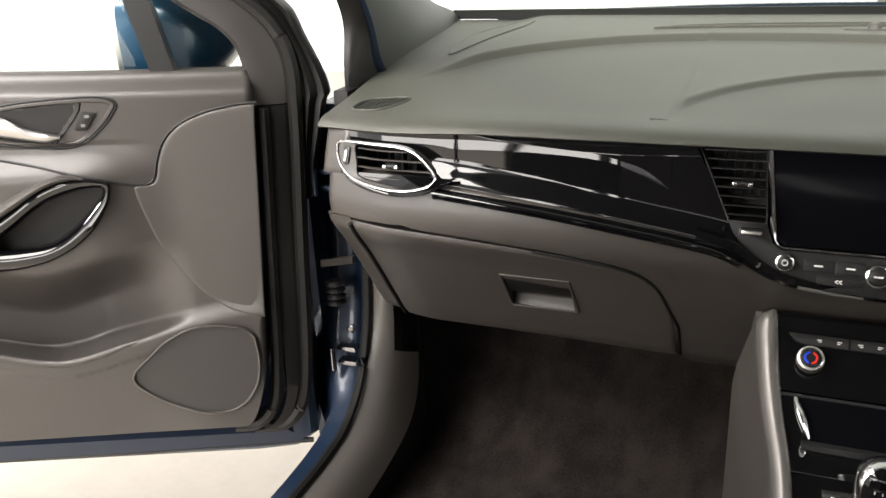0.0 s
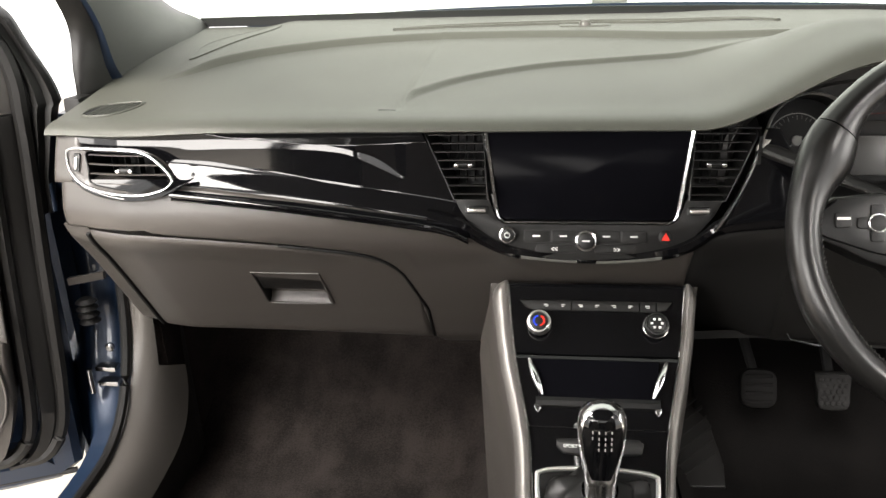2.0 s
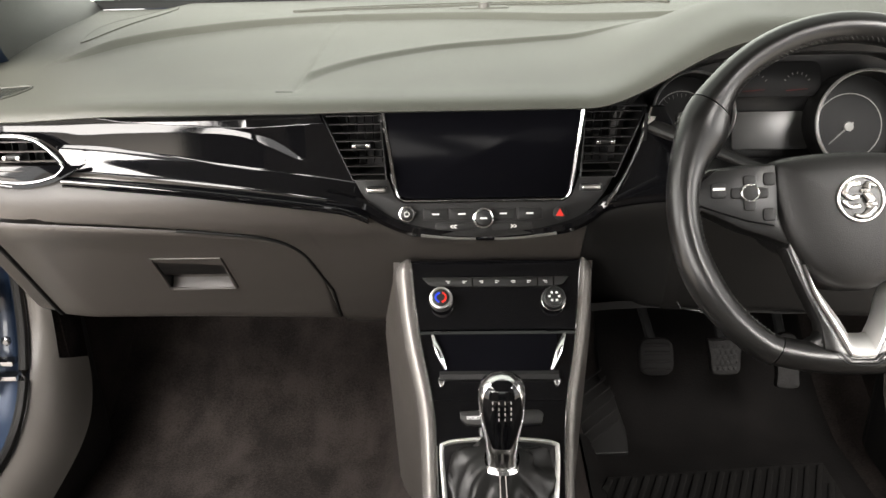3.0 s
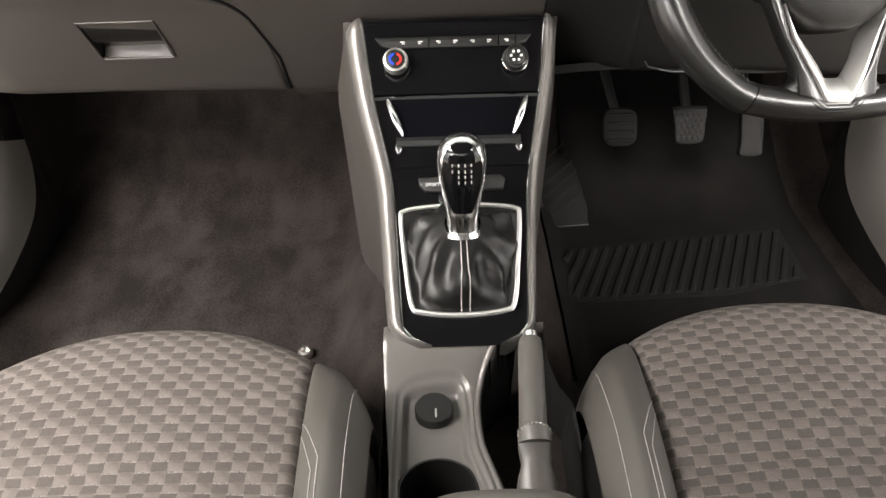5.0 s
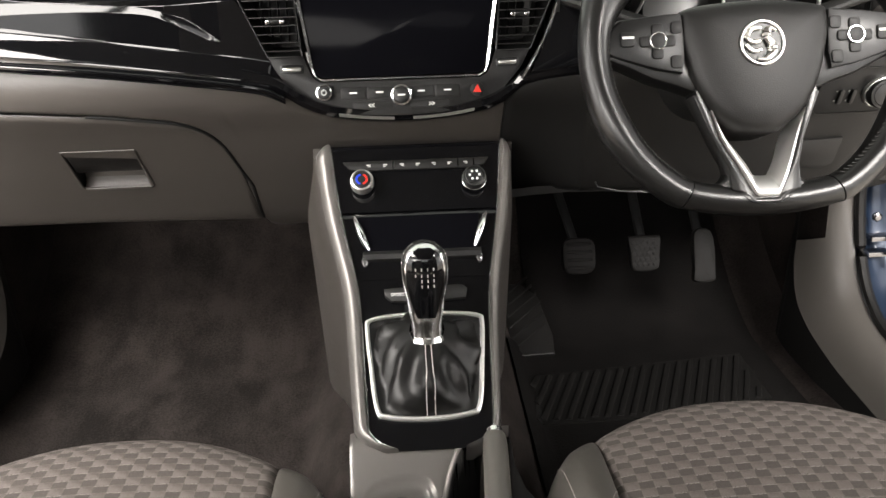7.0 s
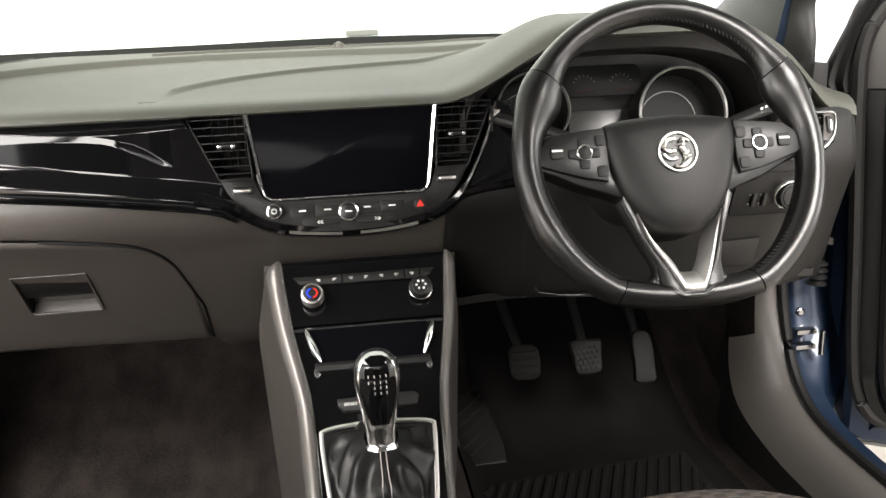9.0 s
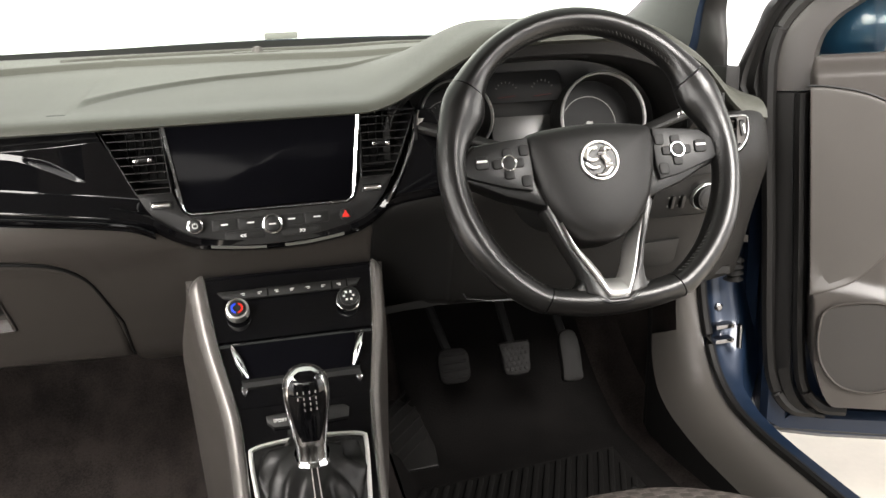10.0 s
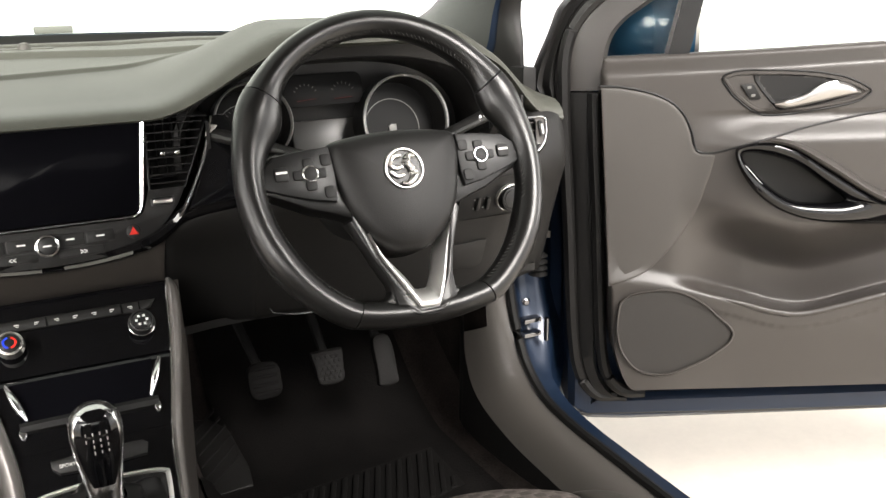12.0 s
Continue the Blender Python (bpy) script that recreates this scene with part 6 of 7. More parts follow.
    loft(bm, [[across(k, f, out) for f, out in ((0.82, 0.016), (0.84, 0.005), (0.90, 0.001), (0.98, -0.003), (1.06, -0.004), (1.06, 0.016))] for k in range(n_)])
    part("painted_strip", bm, BLUE, ap, "blue painted strip beside the flange", 50)
    bm = bmesh.new()
    box(bm, (s * 0.750, 0.196, 0.922), (0.026, 0.070, 0.060), 0.006)
    part("gasket", bm, RUBBER, ap, "small rubber gasket at the pillar's foot")

# ---- shell that closes the car above and behind ----
# all out of view; dark so that the gloss trim mirrors little light
bm = sheet(lambda u, v: (-0.635 + 1.27 * u, -0.22 - 1.96 * v, 1.385 + 0.03 * math.sin(math.pi * u) + 0.02 * math.sin(math.pi * v)), 12, 12, (0, 0, 0.03))
tagged(finish("ceiling", bm, HEADLINER), "unseen cloth headliner, kept dark to dim reflections", "ceiling", kind="structure")
# the opening, on the left only, lets the rear lamp reach the trim strip
for s in (-1, 1):
    bm = sheet(lambda u, v: (s * (0.75 - 0.13 * sstep(0.6, 1.0, v)), -0.95 - 1.2 * u, 0.20 + 1.22 * v), 24, 32, (s * 0.03, 0, 0), lambda u, v: s < 0 and 0.03 < u < 0.92 and 0.60 < v < 0.97)
    tagged(finish("wall_rear_side", bm, DARK), "unseen plain dark rear side panel", "wall", kind="structure")
bm = sheet(lambda u, v: (-0.76 + 1.52 * u, -2.15, 0.18 + 1.24 * v), 38, 31, (0, -0.04, 0), lambda u, v: 0.13 < u < 0.87 and 0.68 < v < 0.93)
tagged(finish("wall_rear", bm, DARK), "unseen plain dark rear panel with the rear window opening", "wall", kind="structure")

# ---- windscreen ----
ws = thing("windscreen", (0, 0.5, 1.1), "green-tinted windscreen with a black lower edge", "windscreen", kind="structure")


def screen_pt(u, v):
    x = -0.81 + 1.62 * u
    base = Vector((x, 0.785, 0.995))
    top = Vector((x * 0.74, -0.20 - 0.03 * (x / 0.7) ** 2, 1.395))
    return base.lerp(top, v)


g = part("pane", sheet(screen_pt, 20, 12), TINT, ws)
g.visible_shadow = False
bm = sheet(lambda u, v: Vector((-0.80 + 1.60 * u, 0.775 + 0.004 * v, 0.986 - 0.010 * sstep(0.5, 1.0, u) + 0.023 * v - 0.005 * v * abs(2 * u - 1))), 20, 2, (0, 0.01, 0))
part("black_edge", bm, DIAL, ws, "black printed edge")
bonnet = thing("bonnet", (0, 1.2, 0.95), "dark blue painted car bonnet ahead of the windscreen", "bonnet", kind="structure")
bm = sheet(lambda u, v: (-0.72 + 1.44 * u, 0.84 + 0.85 * v, 1.009 - 0.022 * (2 * u - 1) ** 2 - 0.05 * v - 0.12 * v * v), 20, 12, (0, 0, -0.02))
part("panel", bm, BLUE, bonnet)
nozzle = thing("wiper_pivot_cover", (0.062, 0.855, 1.010), "pale grey wiper pivot cover on the bonnet's edge", "wiper cover")
bm = bmesh.new()
box(bm, (0.062, 0.855, 1.016), (0.072, 0.035, 0.014), 0.004)
part("cover", bm, GREY_MARK, nozzle)

# small sensor dome and defroster slot on the pad
sd = thing("sun_sensor", (0.0, 0.56, 1.01), "small pale dome sensor on the dashboard top", "sensor")
bm = bmesh.new()
turned(bm, [(0.011, 0), (0.0105, 0.006), (0.007, 0.011), (0.0, 0.013)], (0.004, 0.557, pad_z(0, 0.557) - 0.001), (0, 0, 1), 18)
part("dome", bm, VINYL, sd)
bm = bmesh.new()
plate(bm, rrect(0.09, 0.03, 0.01, 4, 0.004, 0.562), lambda a, b, h: Vector((a, b, pad_z(a, b) + h - 0.001)), 0.003, 0.001)
part("base", bm, PAD, sd)
df = thing("defroster_vent", (0.0, 0.62, 1.0), "long dark defroster slot along the windscreen", "air vent")
bm = bmesh.new()
fp = lambda a, b, h: Vector((a, b, pad_z(a, b) + h))
band(bm, [tuple(p) for p in spl([(-0.34, 0.555), (-0.25, 0.60), (0.0, 0.625), (0.25, 0.60), (0.33, 0.54), (0.25, 0.575), (0.0, 0.590), (-0.25, 0.572)], 5, True)], fp, 0.006, 0.004, 0.001)
rim = part("rim", bm, PAD, df)
# flat dark plate; the shade inside the slot is only its colour
bm = bmesh.new()
plate(bm, [tuple(p) for p in spl([(-0.30, 0.575), (-0.2, 0.601), (0.0, 0.615), (0.2, 0.601), (0.29, 0.56), (0.2, 0.588), (0.0, 0.600), (-0.2, 0.586)], 5, True)], fp, 0.001)
part("slot", bm, DARK, df)

# side demister grilles in the pad's corners, and the faint airbag mark
for s in (-1, 1):
    dg = thing("demister_grille", (s * 0.64, 0.08, 0.95), "small leaf-shaped demister grille in the dashboard top", "air vent", "demister grilles")
    o = [tuple(p) for p in spl([(s * 0.694, 0.090), (s * 0.693, 0.119), (s * 0.672, 0.135), (s * 0.622, 0.137), (s * 0.626, 0.105), (s * 0.647, 0.081), (s * 0.674, 0.078)], 5, True)]
    if s < 0:
        o = o[::-1]
    o = o[::-1]
    bm = bmesh.new()
    band(bm, o, fp, 0.0030, 0.0025, 0.001)
    part("frame", bm, PAD, dg)
    # no depth here: a dark plate gives the shade between the slats
    bm = bmesh.new()
    plate(bm, inset2(o, 0.004), fp, 0.0008)
    well = part("well", bm, DIAL, dg)
    for i in range(7):
        q = (i + 1) / 8
        bm = bmesh.new()
        x_ = 0.690 - 0.064 * q
        lo_, hi_ = float(np.interp(x_, (0.626, 0.647, 0.674, 0.692), (0.112, 0.086, 0.083, 0.094))), float(np.interp(x_, (0.626, 0.672, 0.692), (0.132, 0.130, 0.116)))
        tube(bm, [fp(s * x_, lo_, 0.0016), fp(s * (x_ - 0.007), hi_, 0.0016)], 0.0013, 5)
        part("slat", bm, PAD, well)
    cv_ = thing("corner_speaker_grille", (s * 0.57, 0.40, 0.99), "leaf-shaped flush speaker cover in the dashboard corner", "speaker cover", "corner speaker covers")
    o = [tuple(p) for p in spl([(s * 0.648, 0.36), (s * 0.670, 0.46), (s * 0.668, 0.57), (s * 0.645, 0.645), (s * 0.595, 0.69), (s * 0.580, 0.61), (s * 0.592, 0.51), (s * 0.620, 0.42)], 6, True)]
    bm = bmesh.new()
    band(bm, o if s > 0 else o[::-1], fp, 0.005, 0.0022, 0.0008)
    part("rim", bm, PAD, cv_)
    bm = bmesh.new()
    plate(bm, inset2(o, 0.005), fp, 0.0015)
    part("cover", bm, PAD, cv_)
bars(dash, "airbag_mark", fp, [(-0.258, 0.062, 0.022, 0.004)], DARK)


# ---- doors, both standing open ----
BELT = curve([(0.0, 0.958), (0.3, 0.966), (0.6, 0.978), (1.1, 0.99)])
RIM = curve([(0.0, 0.556), (0.10, 0.553), (0.19, 0.536), (0.30, 0.505), (0.38, 0.482), (0.45, 0.480), (0.62, 0.52), (0.8, 0.535), (1.1, 0.53)])

FRONT = curve([(0.32, 0.045), (0.45, 0.036), (0.539, 0.029), (0.661, 0.017), (0.766, 0.010), (0.906, 0.002), (0.96, -0.003)])


def trim_h(s, z):
    """How far the door trim stands in towards the cabin."""
    belt = float(BELT(s))
    h = 0.052 - 0.030 * sstep(belt - 0.035, belt, z) + 0.004 * math.sin(s * 5)
    k = sstep(0.17, 0.33, s)
    rim = float(RIM(s))
    low = 0.070 - 0.012 * sstep(0.45, 0.33, z)
    pocket = 0.074 - 0.094 * sstep(rim - 0.003, rim + 0.028, z) + 0.098 * sstep(rim + 0.09, rim + 0.18, z) - 0.026 * sstep(0.80, 0.86, z)
    below = h + 0.014 * (1 - sstep(rim - 0.01, rim + 0.03, z))
    if z < 0.86:
        h = below * (1 - k) + (pocket if z > rim - 0.03 else low) * k
    return h


def make_door(side):
    P = Vector((side * 0.86, 0.168 if side > 0 else 0.1455, 0.0))
    turn = radians(65 if side > 0 else 65.5)
    d, nin = Vector((side * math.sin(turn), -math.cos(turn), 0)), Vector((-side * math.cos(turn), -math.sin(turn), 0))
    zs = 0.0 if side > 0 else 0.0276
    D = lambda s, z, h: P + d * s + nin * h + Vector((0, 0, z + zs))

    def T(s, z, h):
        h += trim_h(s, z)
        return D(s - h * (0.19 + 0.67 * s), z + h * (1.1 - z) * 0.72, h)
    door = thing("car_door", D(0.5, 0.28, 0), "open front car door with grey trim panel and blue paint", "car door", "front doors")
    # painted shell
    bm = bmesh.new()
    shell = [(-0.01, 0.30), (0.03, 0.272), (0.10, 0.268), (1.08, 0.280), (1.10, 0.5), (1.10, 0.95), (0.0, 0.95), (-0.012, 0.6)]
    plate(bm, shell, lambda a, b, h: D(a, b, h - 0.10), 0.04, 0.006)
    band(bm, shell, lambda a, b, h: D(a, b, h - 0.06), 0.055, 0.07, 0.012)
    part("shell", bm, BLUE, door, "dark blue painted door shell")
    bm = bmesh.new()
    tube(bm, [D(s, z, 0.012) for s, z in spl([(0.010, 0.93), (0.010, 0.7), (0.012, 0.45), (0.024, 0.362), (0.055, 0.330), (0.10, 0.320)], 8)], 0.008, 8)
    part("seal", bm, RUBBER, door, "black rubber seal")
    bm = bmesh.new()
    tube(bm, [D(s, z, 0.006) for s, z in ((0.0, 0.286), (0.3, 0.284), (0.7, 0.287), (1.08, 0.292))], 0.005, 6)
    part("drip_strip", bm, RUBBER, door)
    # trim panel
    def lowz(s):
        return 0.325 + 0.14 * max(0.0, 1 - (s - 0.03) / 0.07) ** 2.2

    def trim_sz(u, v):
        s = 0.030 + 1.04 * u
        z = lowz(s) + (float(BELT(s)) - lowz(s)) * v
        return s + float(FRONT(z)) * (1 - u) ** 10, z

    def fn(u, v):
        s, z = trim_sz(u, v)
        return T(s, z, -0.012 * (1 - sstep(0.0, 0.012, u)) - 0.018 * (u == 0))
    keep = 1 if side > 0 else -1
    hole1 = [tuple(p) for p in spl([(0.306, 0.921), (0.354, 0.922), (0.418, 0.917), (0.454, 0.906), (0.480, 0.893), (0.428, 0.876), (0.362, 0.864), (0.342, 0.874)], 4, True)][::keep]
    hole2 = [tuple(p) for p in spl([(0.284, 0.785), (0.300, 0.795), (0.330, 0.795), (0.366, 0.787), (0.400, 0.771), (0.448, 0.740), (0.510, 0.695), (0.520, 0.680), (0.438, 0.675), (0.383, 0.687), (0.336, 0.716), (0.296, 0.758)], 4, True)][::keep]
    # smooth insert ahead of the pull
    o = [tuple(p) for p in spl([(0.033, 0.9085), (0.068, 0.906), (0.117, 0.896), (0.156, 0.879), (0.180, 0.855), (0.194, 0.825), (0.201, 0.800), (0.212, 0.788), (0.236, 0.786), (0.240, 0.777), (0.231, 0.737), (0.213, 0.681), (0.181, 0.625), (0.136, 0.574), (0.095, 0.552), (0.060, 0.541)], 5)]
    o += [(0.060 - 0.027 * q, 0.541 + 0.3675 * q) for q in np.linspace(0.06, 0.96, 16)]
    o = o[::keep]
    c = (0.115, 0.72)
    lesser = [(c[0] + (a - c[0]) * 0.965, c[1] + (b - c[1]) * 0.975) for a, b in o]

    def cut(u, v):
        s, z = trim_sz(u, v)
        return inside(hole1, s, z) or inside(hole2, s, z) or inside(lesser, s, z)
    trim = part("trim_panel", sheet(fn, 190, 150, -nin * 0.04, cut), PLASTIC, door, "moulded grey trim panel with a map pocket", 75)
    bm = bmesh.new()
    rings = [[T(*p, -0.002) for p in o]]
    for f, h in [(1.0, 0.002), (0.992, 0.0036), (0.98, 0.0042)] + [(f, 0.0045) for f in np.linspace(0.96, 0.03, 40)]:
        rings.append([T(c[0] + (a - c[0]) * f, c[1] + (b - c[1]) * f, h) for a, b in o])
    loft(bm, rings)
    part("insert", bm, INSERT, door, "smooth paler insert panel", 60)
    bm = bmesh.new()
    tube(bm, [T(a, b, 0.001) for a, b in [tuple(p) for p in spl([(0.029, 0.911), (0.068, 0.9085), (0.117, 0.8985), (0.156, 0.8815), (0.182, 0.857), (0.197, 0.827), (0.204, 0.803), (0.214, 0.791), (0.241, 0.789), (0.288, 0.800), (0.336, 0.812), (0.394, 0.830), (0.46, 0.845), (0.537, 0.858), (0.70, 0.876)], 6)]], 0.0020, 6)
    part("seam_groove", bm, DARK, trim)
    bm = bmesh.new()
    tube(bm, [T(q, float(RIM(q)) - 0.001, -0.003 * sstep(0.36, 0.26, q)) for q in np.linspace(0.24, 1.04, 90)], lambda f: 0.0015 + 0.0042 * sstep(0.0, 0.12, f), 10)
    part("pocket_rim", bm, PLASTIC, trim, "rounded rim of the map pocket", 60)
    # speaker grille
    o = [tuple(p) for p in spl([(0.079, 0.484), (0.086, 0.512), (0.117, 0.528), (0.181, 0.531), (0.235, 0.508), (0.270, 0.478), (0.300, 0.450), (0.303, 0.428), (0.286, 0.408), (0.245, 0.380), (0.181, 0.355), (0.125, 0.364), (0.091, 0.402), (0.079, 0.445)], 5, True)]
    if side < 0:
        o = o[::-1]
    bm = bmesh.new()
    band(bm, o, lambda a, b, h: T(a, b, h), 0.005, 0.007, 0.002)
    part("speaker_frame", bm, PLASTIC, door, "raised speaker rim")
    bm = bmesh.new()
    c = (0.18, 0.45)
    loft(bm, [[T(c[0] + (a - c[0]) * f, c[1] + (b - c[1]) * f, 0.003) for a, b in o] for f in np.linspace(0.965, 0.03, 30)])
    part("speaker_grille", bm, DOTS, door, "finely perforated dark speaker grille")
    # handle: grooved bezel, dished cup, lock key, bright lever
    bz = [tuple(p) for p in spl([(0.244, 0.921), (0.268, 0.932), (0.33, 0.9325), (0.402, 0.928), (0.461, 0.917), (0.500, 0.899), (0.505, 0.889), (0.477, 0.873), (0.409, 0.861), (0.337, 0.854), (0.303, 0.861), (0.272, 0.883), (0.253, 0.903)], 5, True)][::keep]
    bm = bmesh.new()
    tube(bm, [T(a, b, 0.0005) for a, b in bz], 0.0018, 6, True)
    part("bezel_groove", bm, DARK, door, "dark groove round the handle bezel")
    bm = bmesh.new()
    band(bm, inset2(bz, 0.0025), lambda a, b, h: T(a, b, h), 0.006, 0.0028, 0.0013)
    part("handle_bezel", bm, PLASTIC, door, "raised grey bezel round the handle")
    bm = bmesh.new()
    c1 = (0.405, 0.895)
    loft(bm, [[T(c1[0] + (a - c1[0]) * f, c1[1] + (b - c1[1]) * f, h) for a, b in hole1] for f, h in ((1.10, 0.0), (1.07, 0.0025), (1.0, 0.001), (0.95, -0.020), (0.7, -0.030), (0.05, -0.032))])
    part("handle_cup", bm, DARK, door, "dished dark handle cup", 50)
    F = lambda a, b, h: T(a, b, h + 0.0015)
    ko = [(0.279, 0.908), (0.297, 0.910), (0.301, 0.907), (0.314, 0.885), (0.312, 0.882), (0.297, 0.881), (0.293, 0.884), (0.278, 0.905)][::-keep]
    bm = bmesh.new()
    plate(bm, ko, F, 0.003, 0.0012)
    kk = part("lock_key", bm, DARK, door, "small two-part lock key")
    bars(kk, "lock_mark", lambda a, b, h: F(a, b, h + 0.003), [(0.292, 0.903, 0.007, 0.0045), (0.300, 0.889, 0.007, 0.0045)], GREY_MARK)
    up_ = spl([(0.338, 0.8755), (0.387, 0.889), (0.42, 0.907), (0.434, 0.9115), (0.447, 0.911), (0.473, 0.902), (0.489, 0.8915)], 5)
    dn_ = spl([(0.340, 0.869), (0.36, 0.8645), (0.393, 0.870), (0.427, 0.877), (0.455, 0.883), (0.470, 0.886), (0.489, 0.8895)], 5)
    bm = bmesh.new()
    loft(bm, [[T(p[0] + (q[0] - p[0]) * f, p[1] + (q[1] - p[1]) * f, h) for f, h in ((0, 0.000), (0.04, 0.009), (0.45, 0.0135), (0.88, 0.012), (1.0, 0.006), (0.96, -0.004))] for p, q in zip(up_, dn_)])
    part("handle", bm, HANDLE, door, "bright satin metal door handle", 60)
    # pull: gloss black leaf-shaped loop with a padded grip over it
    outer = spl([(0.277, 0.788), (0.288, 0.800), (0.327, 0.807), (0.362, 0.801), (0.399, 0.785), (0.452, 0.751), (0.56, 0.688), (0.66, 0.660), (0.56, 0.650), (0.448, 0.656), (0.38, 0.674), (0.327, 0.708), (0.292, 0.750)], 6, True)
    innr = spl([(0.291, 0.782), (0.300, 0.788), (0.329, 0.785), (0.365, 0.775), (0.398, 0.760), (0.440, 0.730), (0.476, 0.706), (0.485, 0.697), (0.470, 0.692), (0.428, 0.693), (0.387, 0.699), (0.345, 0.724), (0.303, 0.763)], 6, True)
    outer, innr = [tuple(p) for p in outer][::keep], [tuple(p) for p in innr][::keep]
    bm = bmesh.new()
    loft(bm, [[T(p[0] + (q[0] - p[0]) * f, p[1] + (q[1] - p[1]) * f, h) for p, q in zip(outer, innr)] for f, h in ((0, -0.006), (0.0, 0.006), (0.10, 0.012), (0.35, 0.0165), (0.62, 0.0145), (0.85, 0.008), (1.0, -0.004), (1.02, -0.035))], True, False)
    pull = part("pull_loop", bm, BLACK, door, "gloss black pull loop", 60)
    bm = bmesh.new()
    c2 = (0.40, 0.735)
    loft(bm, [[T(c2[0] + (a - c2[0]) * f, c2[1] + (b - c2[1]) * f, h) for a, b in innr] for f, h in ((1.0, -0.030), (0.8, -0.034), (0.4, -0.036), (0.05, -0.036))])
    part("pull_back", bm, DARK, pull, "dark back of the pull recess")
    bm = bmesh.new()
    tube(bm, [T(a, b, 0.0095) for a, b in spl([(0.297, 0.764), (0.341, 0.719), (0.387, 0.692), (0.44, 0.682), (0.50, 0.676), (0.543, 0.669)], 6)], lambda q: 0.0009 + 0.0016 * sstep(0.55, 0.8, q) * (1 - sstep(0.85, 1.0, q)), 6)
    part("bright_edge", bm, CHROME, pull, "thin chrome edge")
    gt = spl([(0.318, 0.806), (0.345, 0.812), (0.387, 0.803), (0.45, 0.772), (0.557, 0.708), (0.68, 0.672)], 6)
    gb = spl([(0.318, 0.803), (0.345, 0.803), (0.387, 0.790), (0.45, 0.7525), (0.557, 0.690), (0.68, 0.657)], 6)
    bm = bmesh.new()
    loft(bm, [[T(p[0] + (q[0] - p[0]) * f, p[1] + (q[1] - p[1]) * f, h) for f, h in ((-0.05, -0.012), (0.0, 0.006), (0.2, 0.014), (0.55, 0.019), (0.9, 0.016), (1.0, 0.008), (1.0, -0.012))] for p, q in zip(gt, gb)])
    part("pull_grip", bm, PLASTIC, door, "padded pull grip", 60)
    # window surround, quarter pane, divider and main pane
    bm = bmesh.new()
    fr = spl([(-0.030, 0.908), (-0.031, 0.955), (-0.022, 1.000), (0.000, 1.037), (0.032, 1.066), (0.10, 1.125), (0.24, 1.27), (0.42, 1.40), (0.75, 1.42), (1.02, 1.38), (1.08, 1.2), (1.09, 0.98)], 8)

    def fr_ring(a, b, w, tall):
        return [D(a + dx * w, b - 0.35 * dx * w * sstep(0.96, 1.10, b) * tall, h) for dx, h in ((0, -0.03), (0, 0.012), (0.25, 0.024), (0.85, 0.026), (1.0, 0.010), (1.0, -0.03))]
    loft(bm, [fr_ring(a, b, 0.070 if i < 60 else 0.03, 1) for i, (a, b) in enumerate(fr)])
    part("window_frame", bm, FRAME, door, "grey plastic window surround", 50)
    bm = bmesh.new()
    lowfr = spl([(0.085, 0.327), (0.045, 0.332), (0.014, 0.375), (-0.002, 0.46), (-0.016, 0.68), (-0.027, 0.84), (-0.030, 0.905)], 8)
    loft(bm, [fr_ring(a, b, 0.030 + 0.018 * sstep(0.35, 0.6, b), 0) for a, b in lowfr])
    part("edge_strip", bm, HUB, door, "grey edge strip", 50)
    bm = bmesh.new()
    tube(bm, [D(a + 0.044, b + 0.016 * (1 - sstep(0.3, 0.4, b)), 0.030) for a, b in lowfr], 0.011, 8)
    part("edge_seal", bm, RUBBER, door)
    bm = bmesh.new()
    tube(bm, [D(a - 0.004, b, 0.014) for a, b in [*lowfr, *fr]], 0.012, 8)
    part("outer_seal", bm, RUBBER, door)
    # ribbed rubber along the front edge, broad at the belt and narrow towards the roof
    bm = bmesh.new()
    gap = curve([(0.80, 0.030), (0.90, 0.050), (0.92, 0.056), (1.00, 0.036), (1.06, 0.052), (1.12, 0.06), (1.40, 0.04)])
    loft(bm, [[D(a + 0.006 - (float(gap(b)) + 0.006) * f, b, h) for f, h in ((0.0, -0.03), (0.0, 0.014), (0.22, 0.020), (0.40, 0.010), (0.55, 0.016), (0.72, 0.004), (0.88, 0.008), (1.0, -0.006), (1.0, -0.03))] for a, b in [*lowfr[-14:-1], *fr[:64]]])
    part("front_seal", bm, RUBBER, door, "ribbed black rubber along the front edge", 45)
    bm = bmesh.new()
    loft(bm, [[D(0.140 + 0.215 * (z - 0.95) + dx, z, h) for dx, h in ((0, -0.012), (0, 0.012), (0.036, 0.012), (0.036, -0.012))] for z in (0.95, 1.1, 1.32)])
    part("divider", bm, SATIN_BLACK, door, "black window divider")
    bm = bmesh.new()
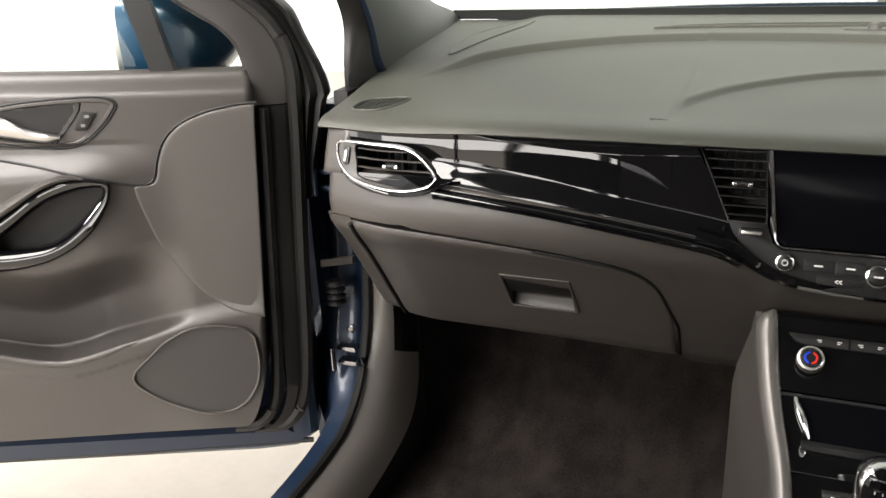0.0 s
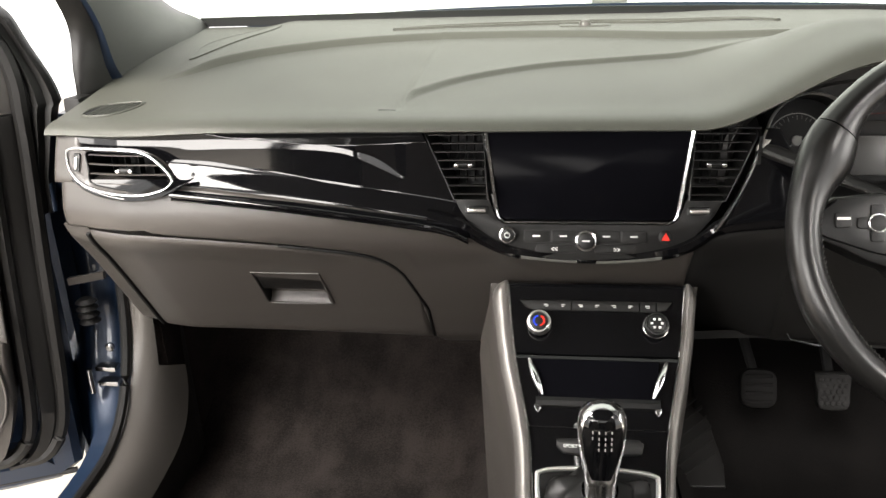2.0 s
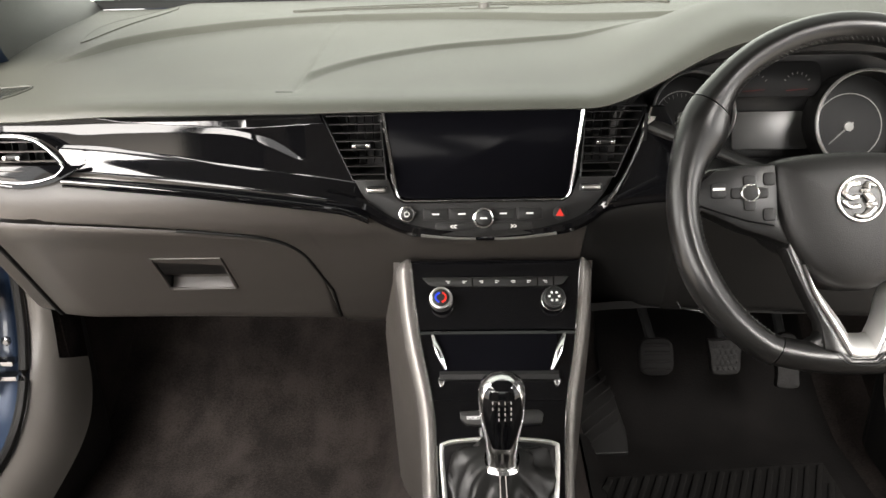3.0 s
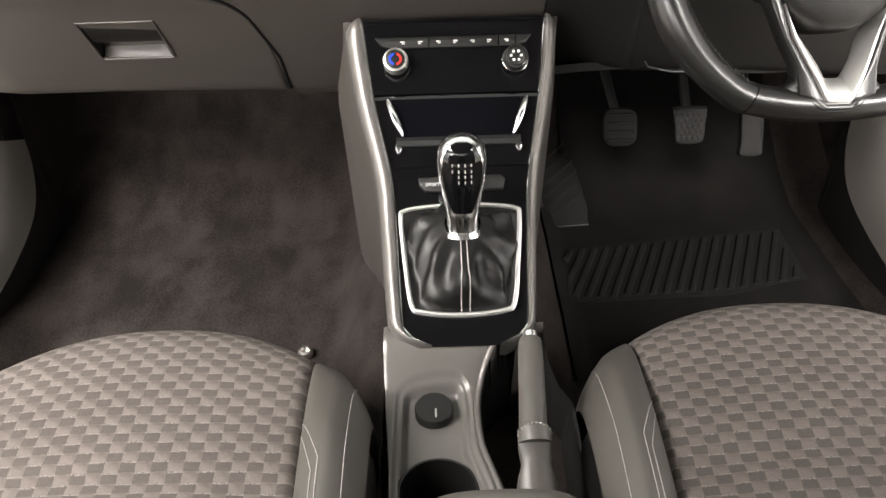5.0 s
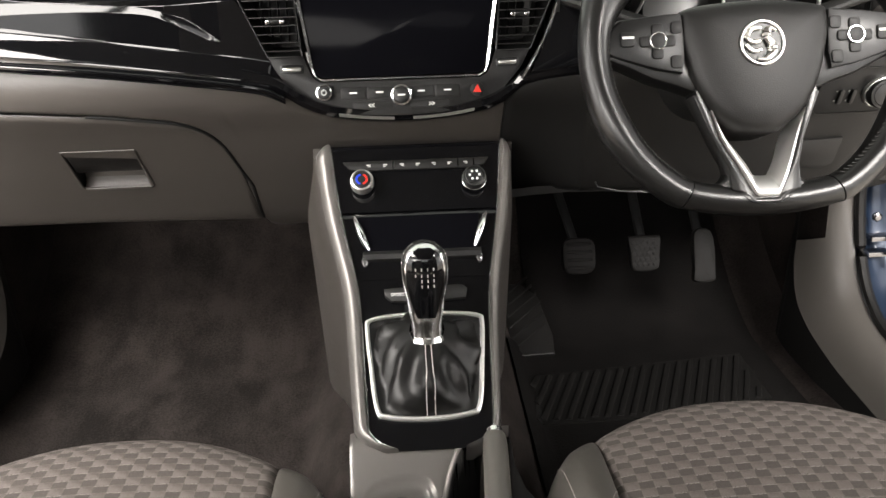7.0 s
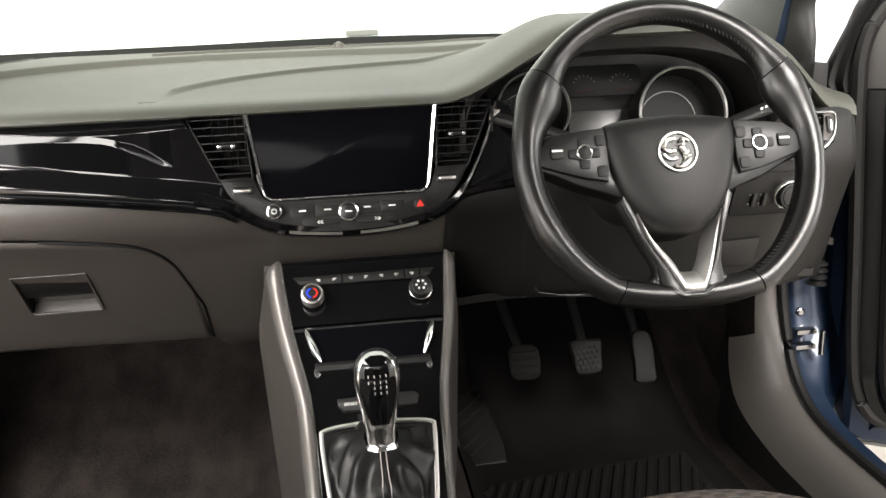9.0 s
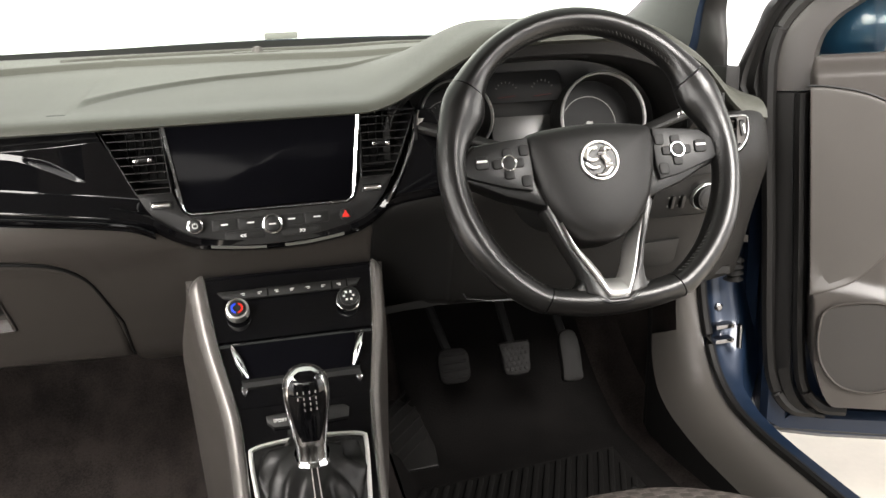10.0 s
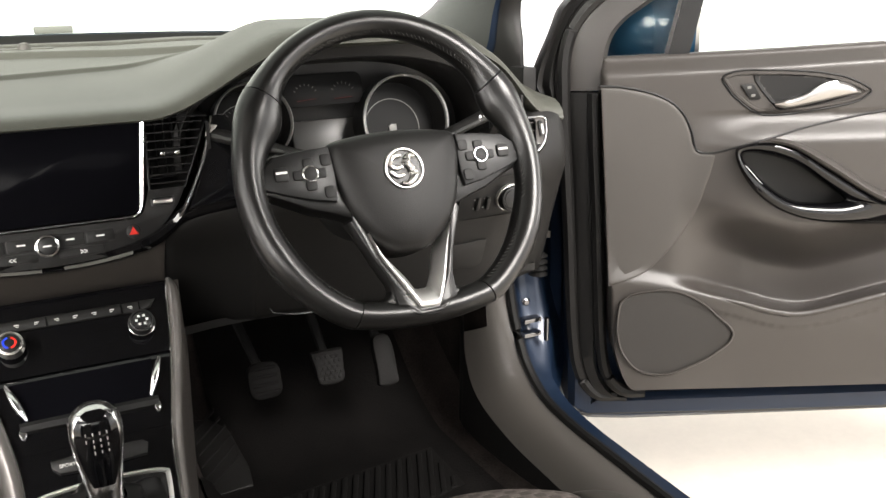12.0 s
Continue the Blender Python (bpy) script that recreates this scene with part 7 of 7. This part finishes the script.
    plate(bm, [(0.04, 0.95), (0.17, 0.95), (0.30, 1.31), (0.20, 1.28), (0.06, 1.08)][:: 1 if side > 0 else -1], lambda a, b, h: D(a, b, h - 0.004), 0.003)
    pane = part("quarter_pane", bm, CLEAR, door)
    pane.visible_shadow = False
    bm = bmesh.new()
    plate(bm, [(0.19, 0.94), (1.08, 0.95), (1.06, 1.36), (0.75, 1.41), (0.42, 1.39), (0.34, 1.33)][:: 1 if side > 0 else -1], lambda a, b, h: D(a, b, h - 0.012), 0.004)
    pane = part("main_pane", bm, CLEAR, door)
    pane.visible_shadow = False
    # mirror on its foot outside; its glass looks along the door to the rear
    mc, wide, rear = D(0.150 if side > 0 else 0.180, 1.005, -0.165), -nin, d
    oval = [(0.125 * math.copysign(abs(math.cos(t)) ** 0.7, math.cos(t)), 0.100 * math.copysign(abs(math.sin(t)) ** 0.7, math.sin(t))) for t in np.linspace(0, 2 * math.pi, 33)[:-1]]
    oval = oval if side > 0 else oval[::-1]
    bm = bmesh.new()
    rings = []
    for q in np.linspace(0, 1, 14):
        w = math.sqrt(max(0.0, 1 - (q * 0.985) ** 2.6))
        rings.append([mc + rear * (0.055 - 0.170 * q) + wide * a * w + Vector((0, 0, b * w)) for a, b in oval])
    loft(bm, rings)
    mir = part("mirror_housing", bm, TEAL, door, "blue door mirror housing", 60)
    MP = lambda a, b, h: mc + rear * (0.055 + h) + wide * a + Vector((0, 0, b))
    bm = bmesh.new()
    band(bm, oval, MP, 0.010, 0.010, 0.003)
    part("mirror_rim", bm, SATIN, mir, "pale mirror rim")
    bm = bmesh.new()
    plate(bm, inset2(oval, 0.010), MP, 0.003)
    part("mirror_glass", bm, MIRROR, mir)
    bm = bmesh.new()
    tube(bm, [D(0.10, 0.900, -0.04), D(0.10, 0.905, -0.09), D(0.10, 0.925, -0.14)], 0.022, 10)
    part("mirror_foot", bm, SATIN_BLACK, door)
    return door


HANDLE = material("satin_handle", (0.42, 0.41, 0.40), 0.30, metal=1.0, mottle=0.05)
DOTS = material("speaker_mesh", (0.027, 0.0245, 0.022), 0.6, grain=0.35, scale=1500, mottle=0.2)
make_door(-1)
make_door(1)
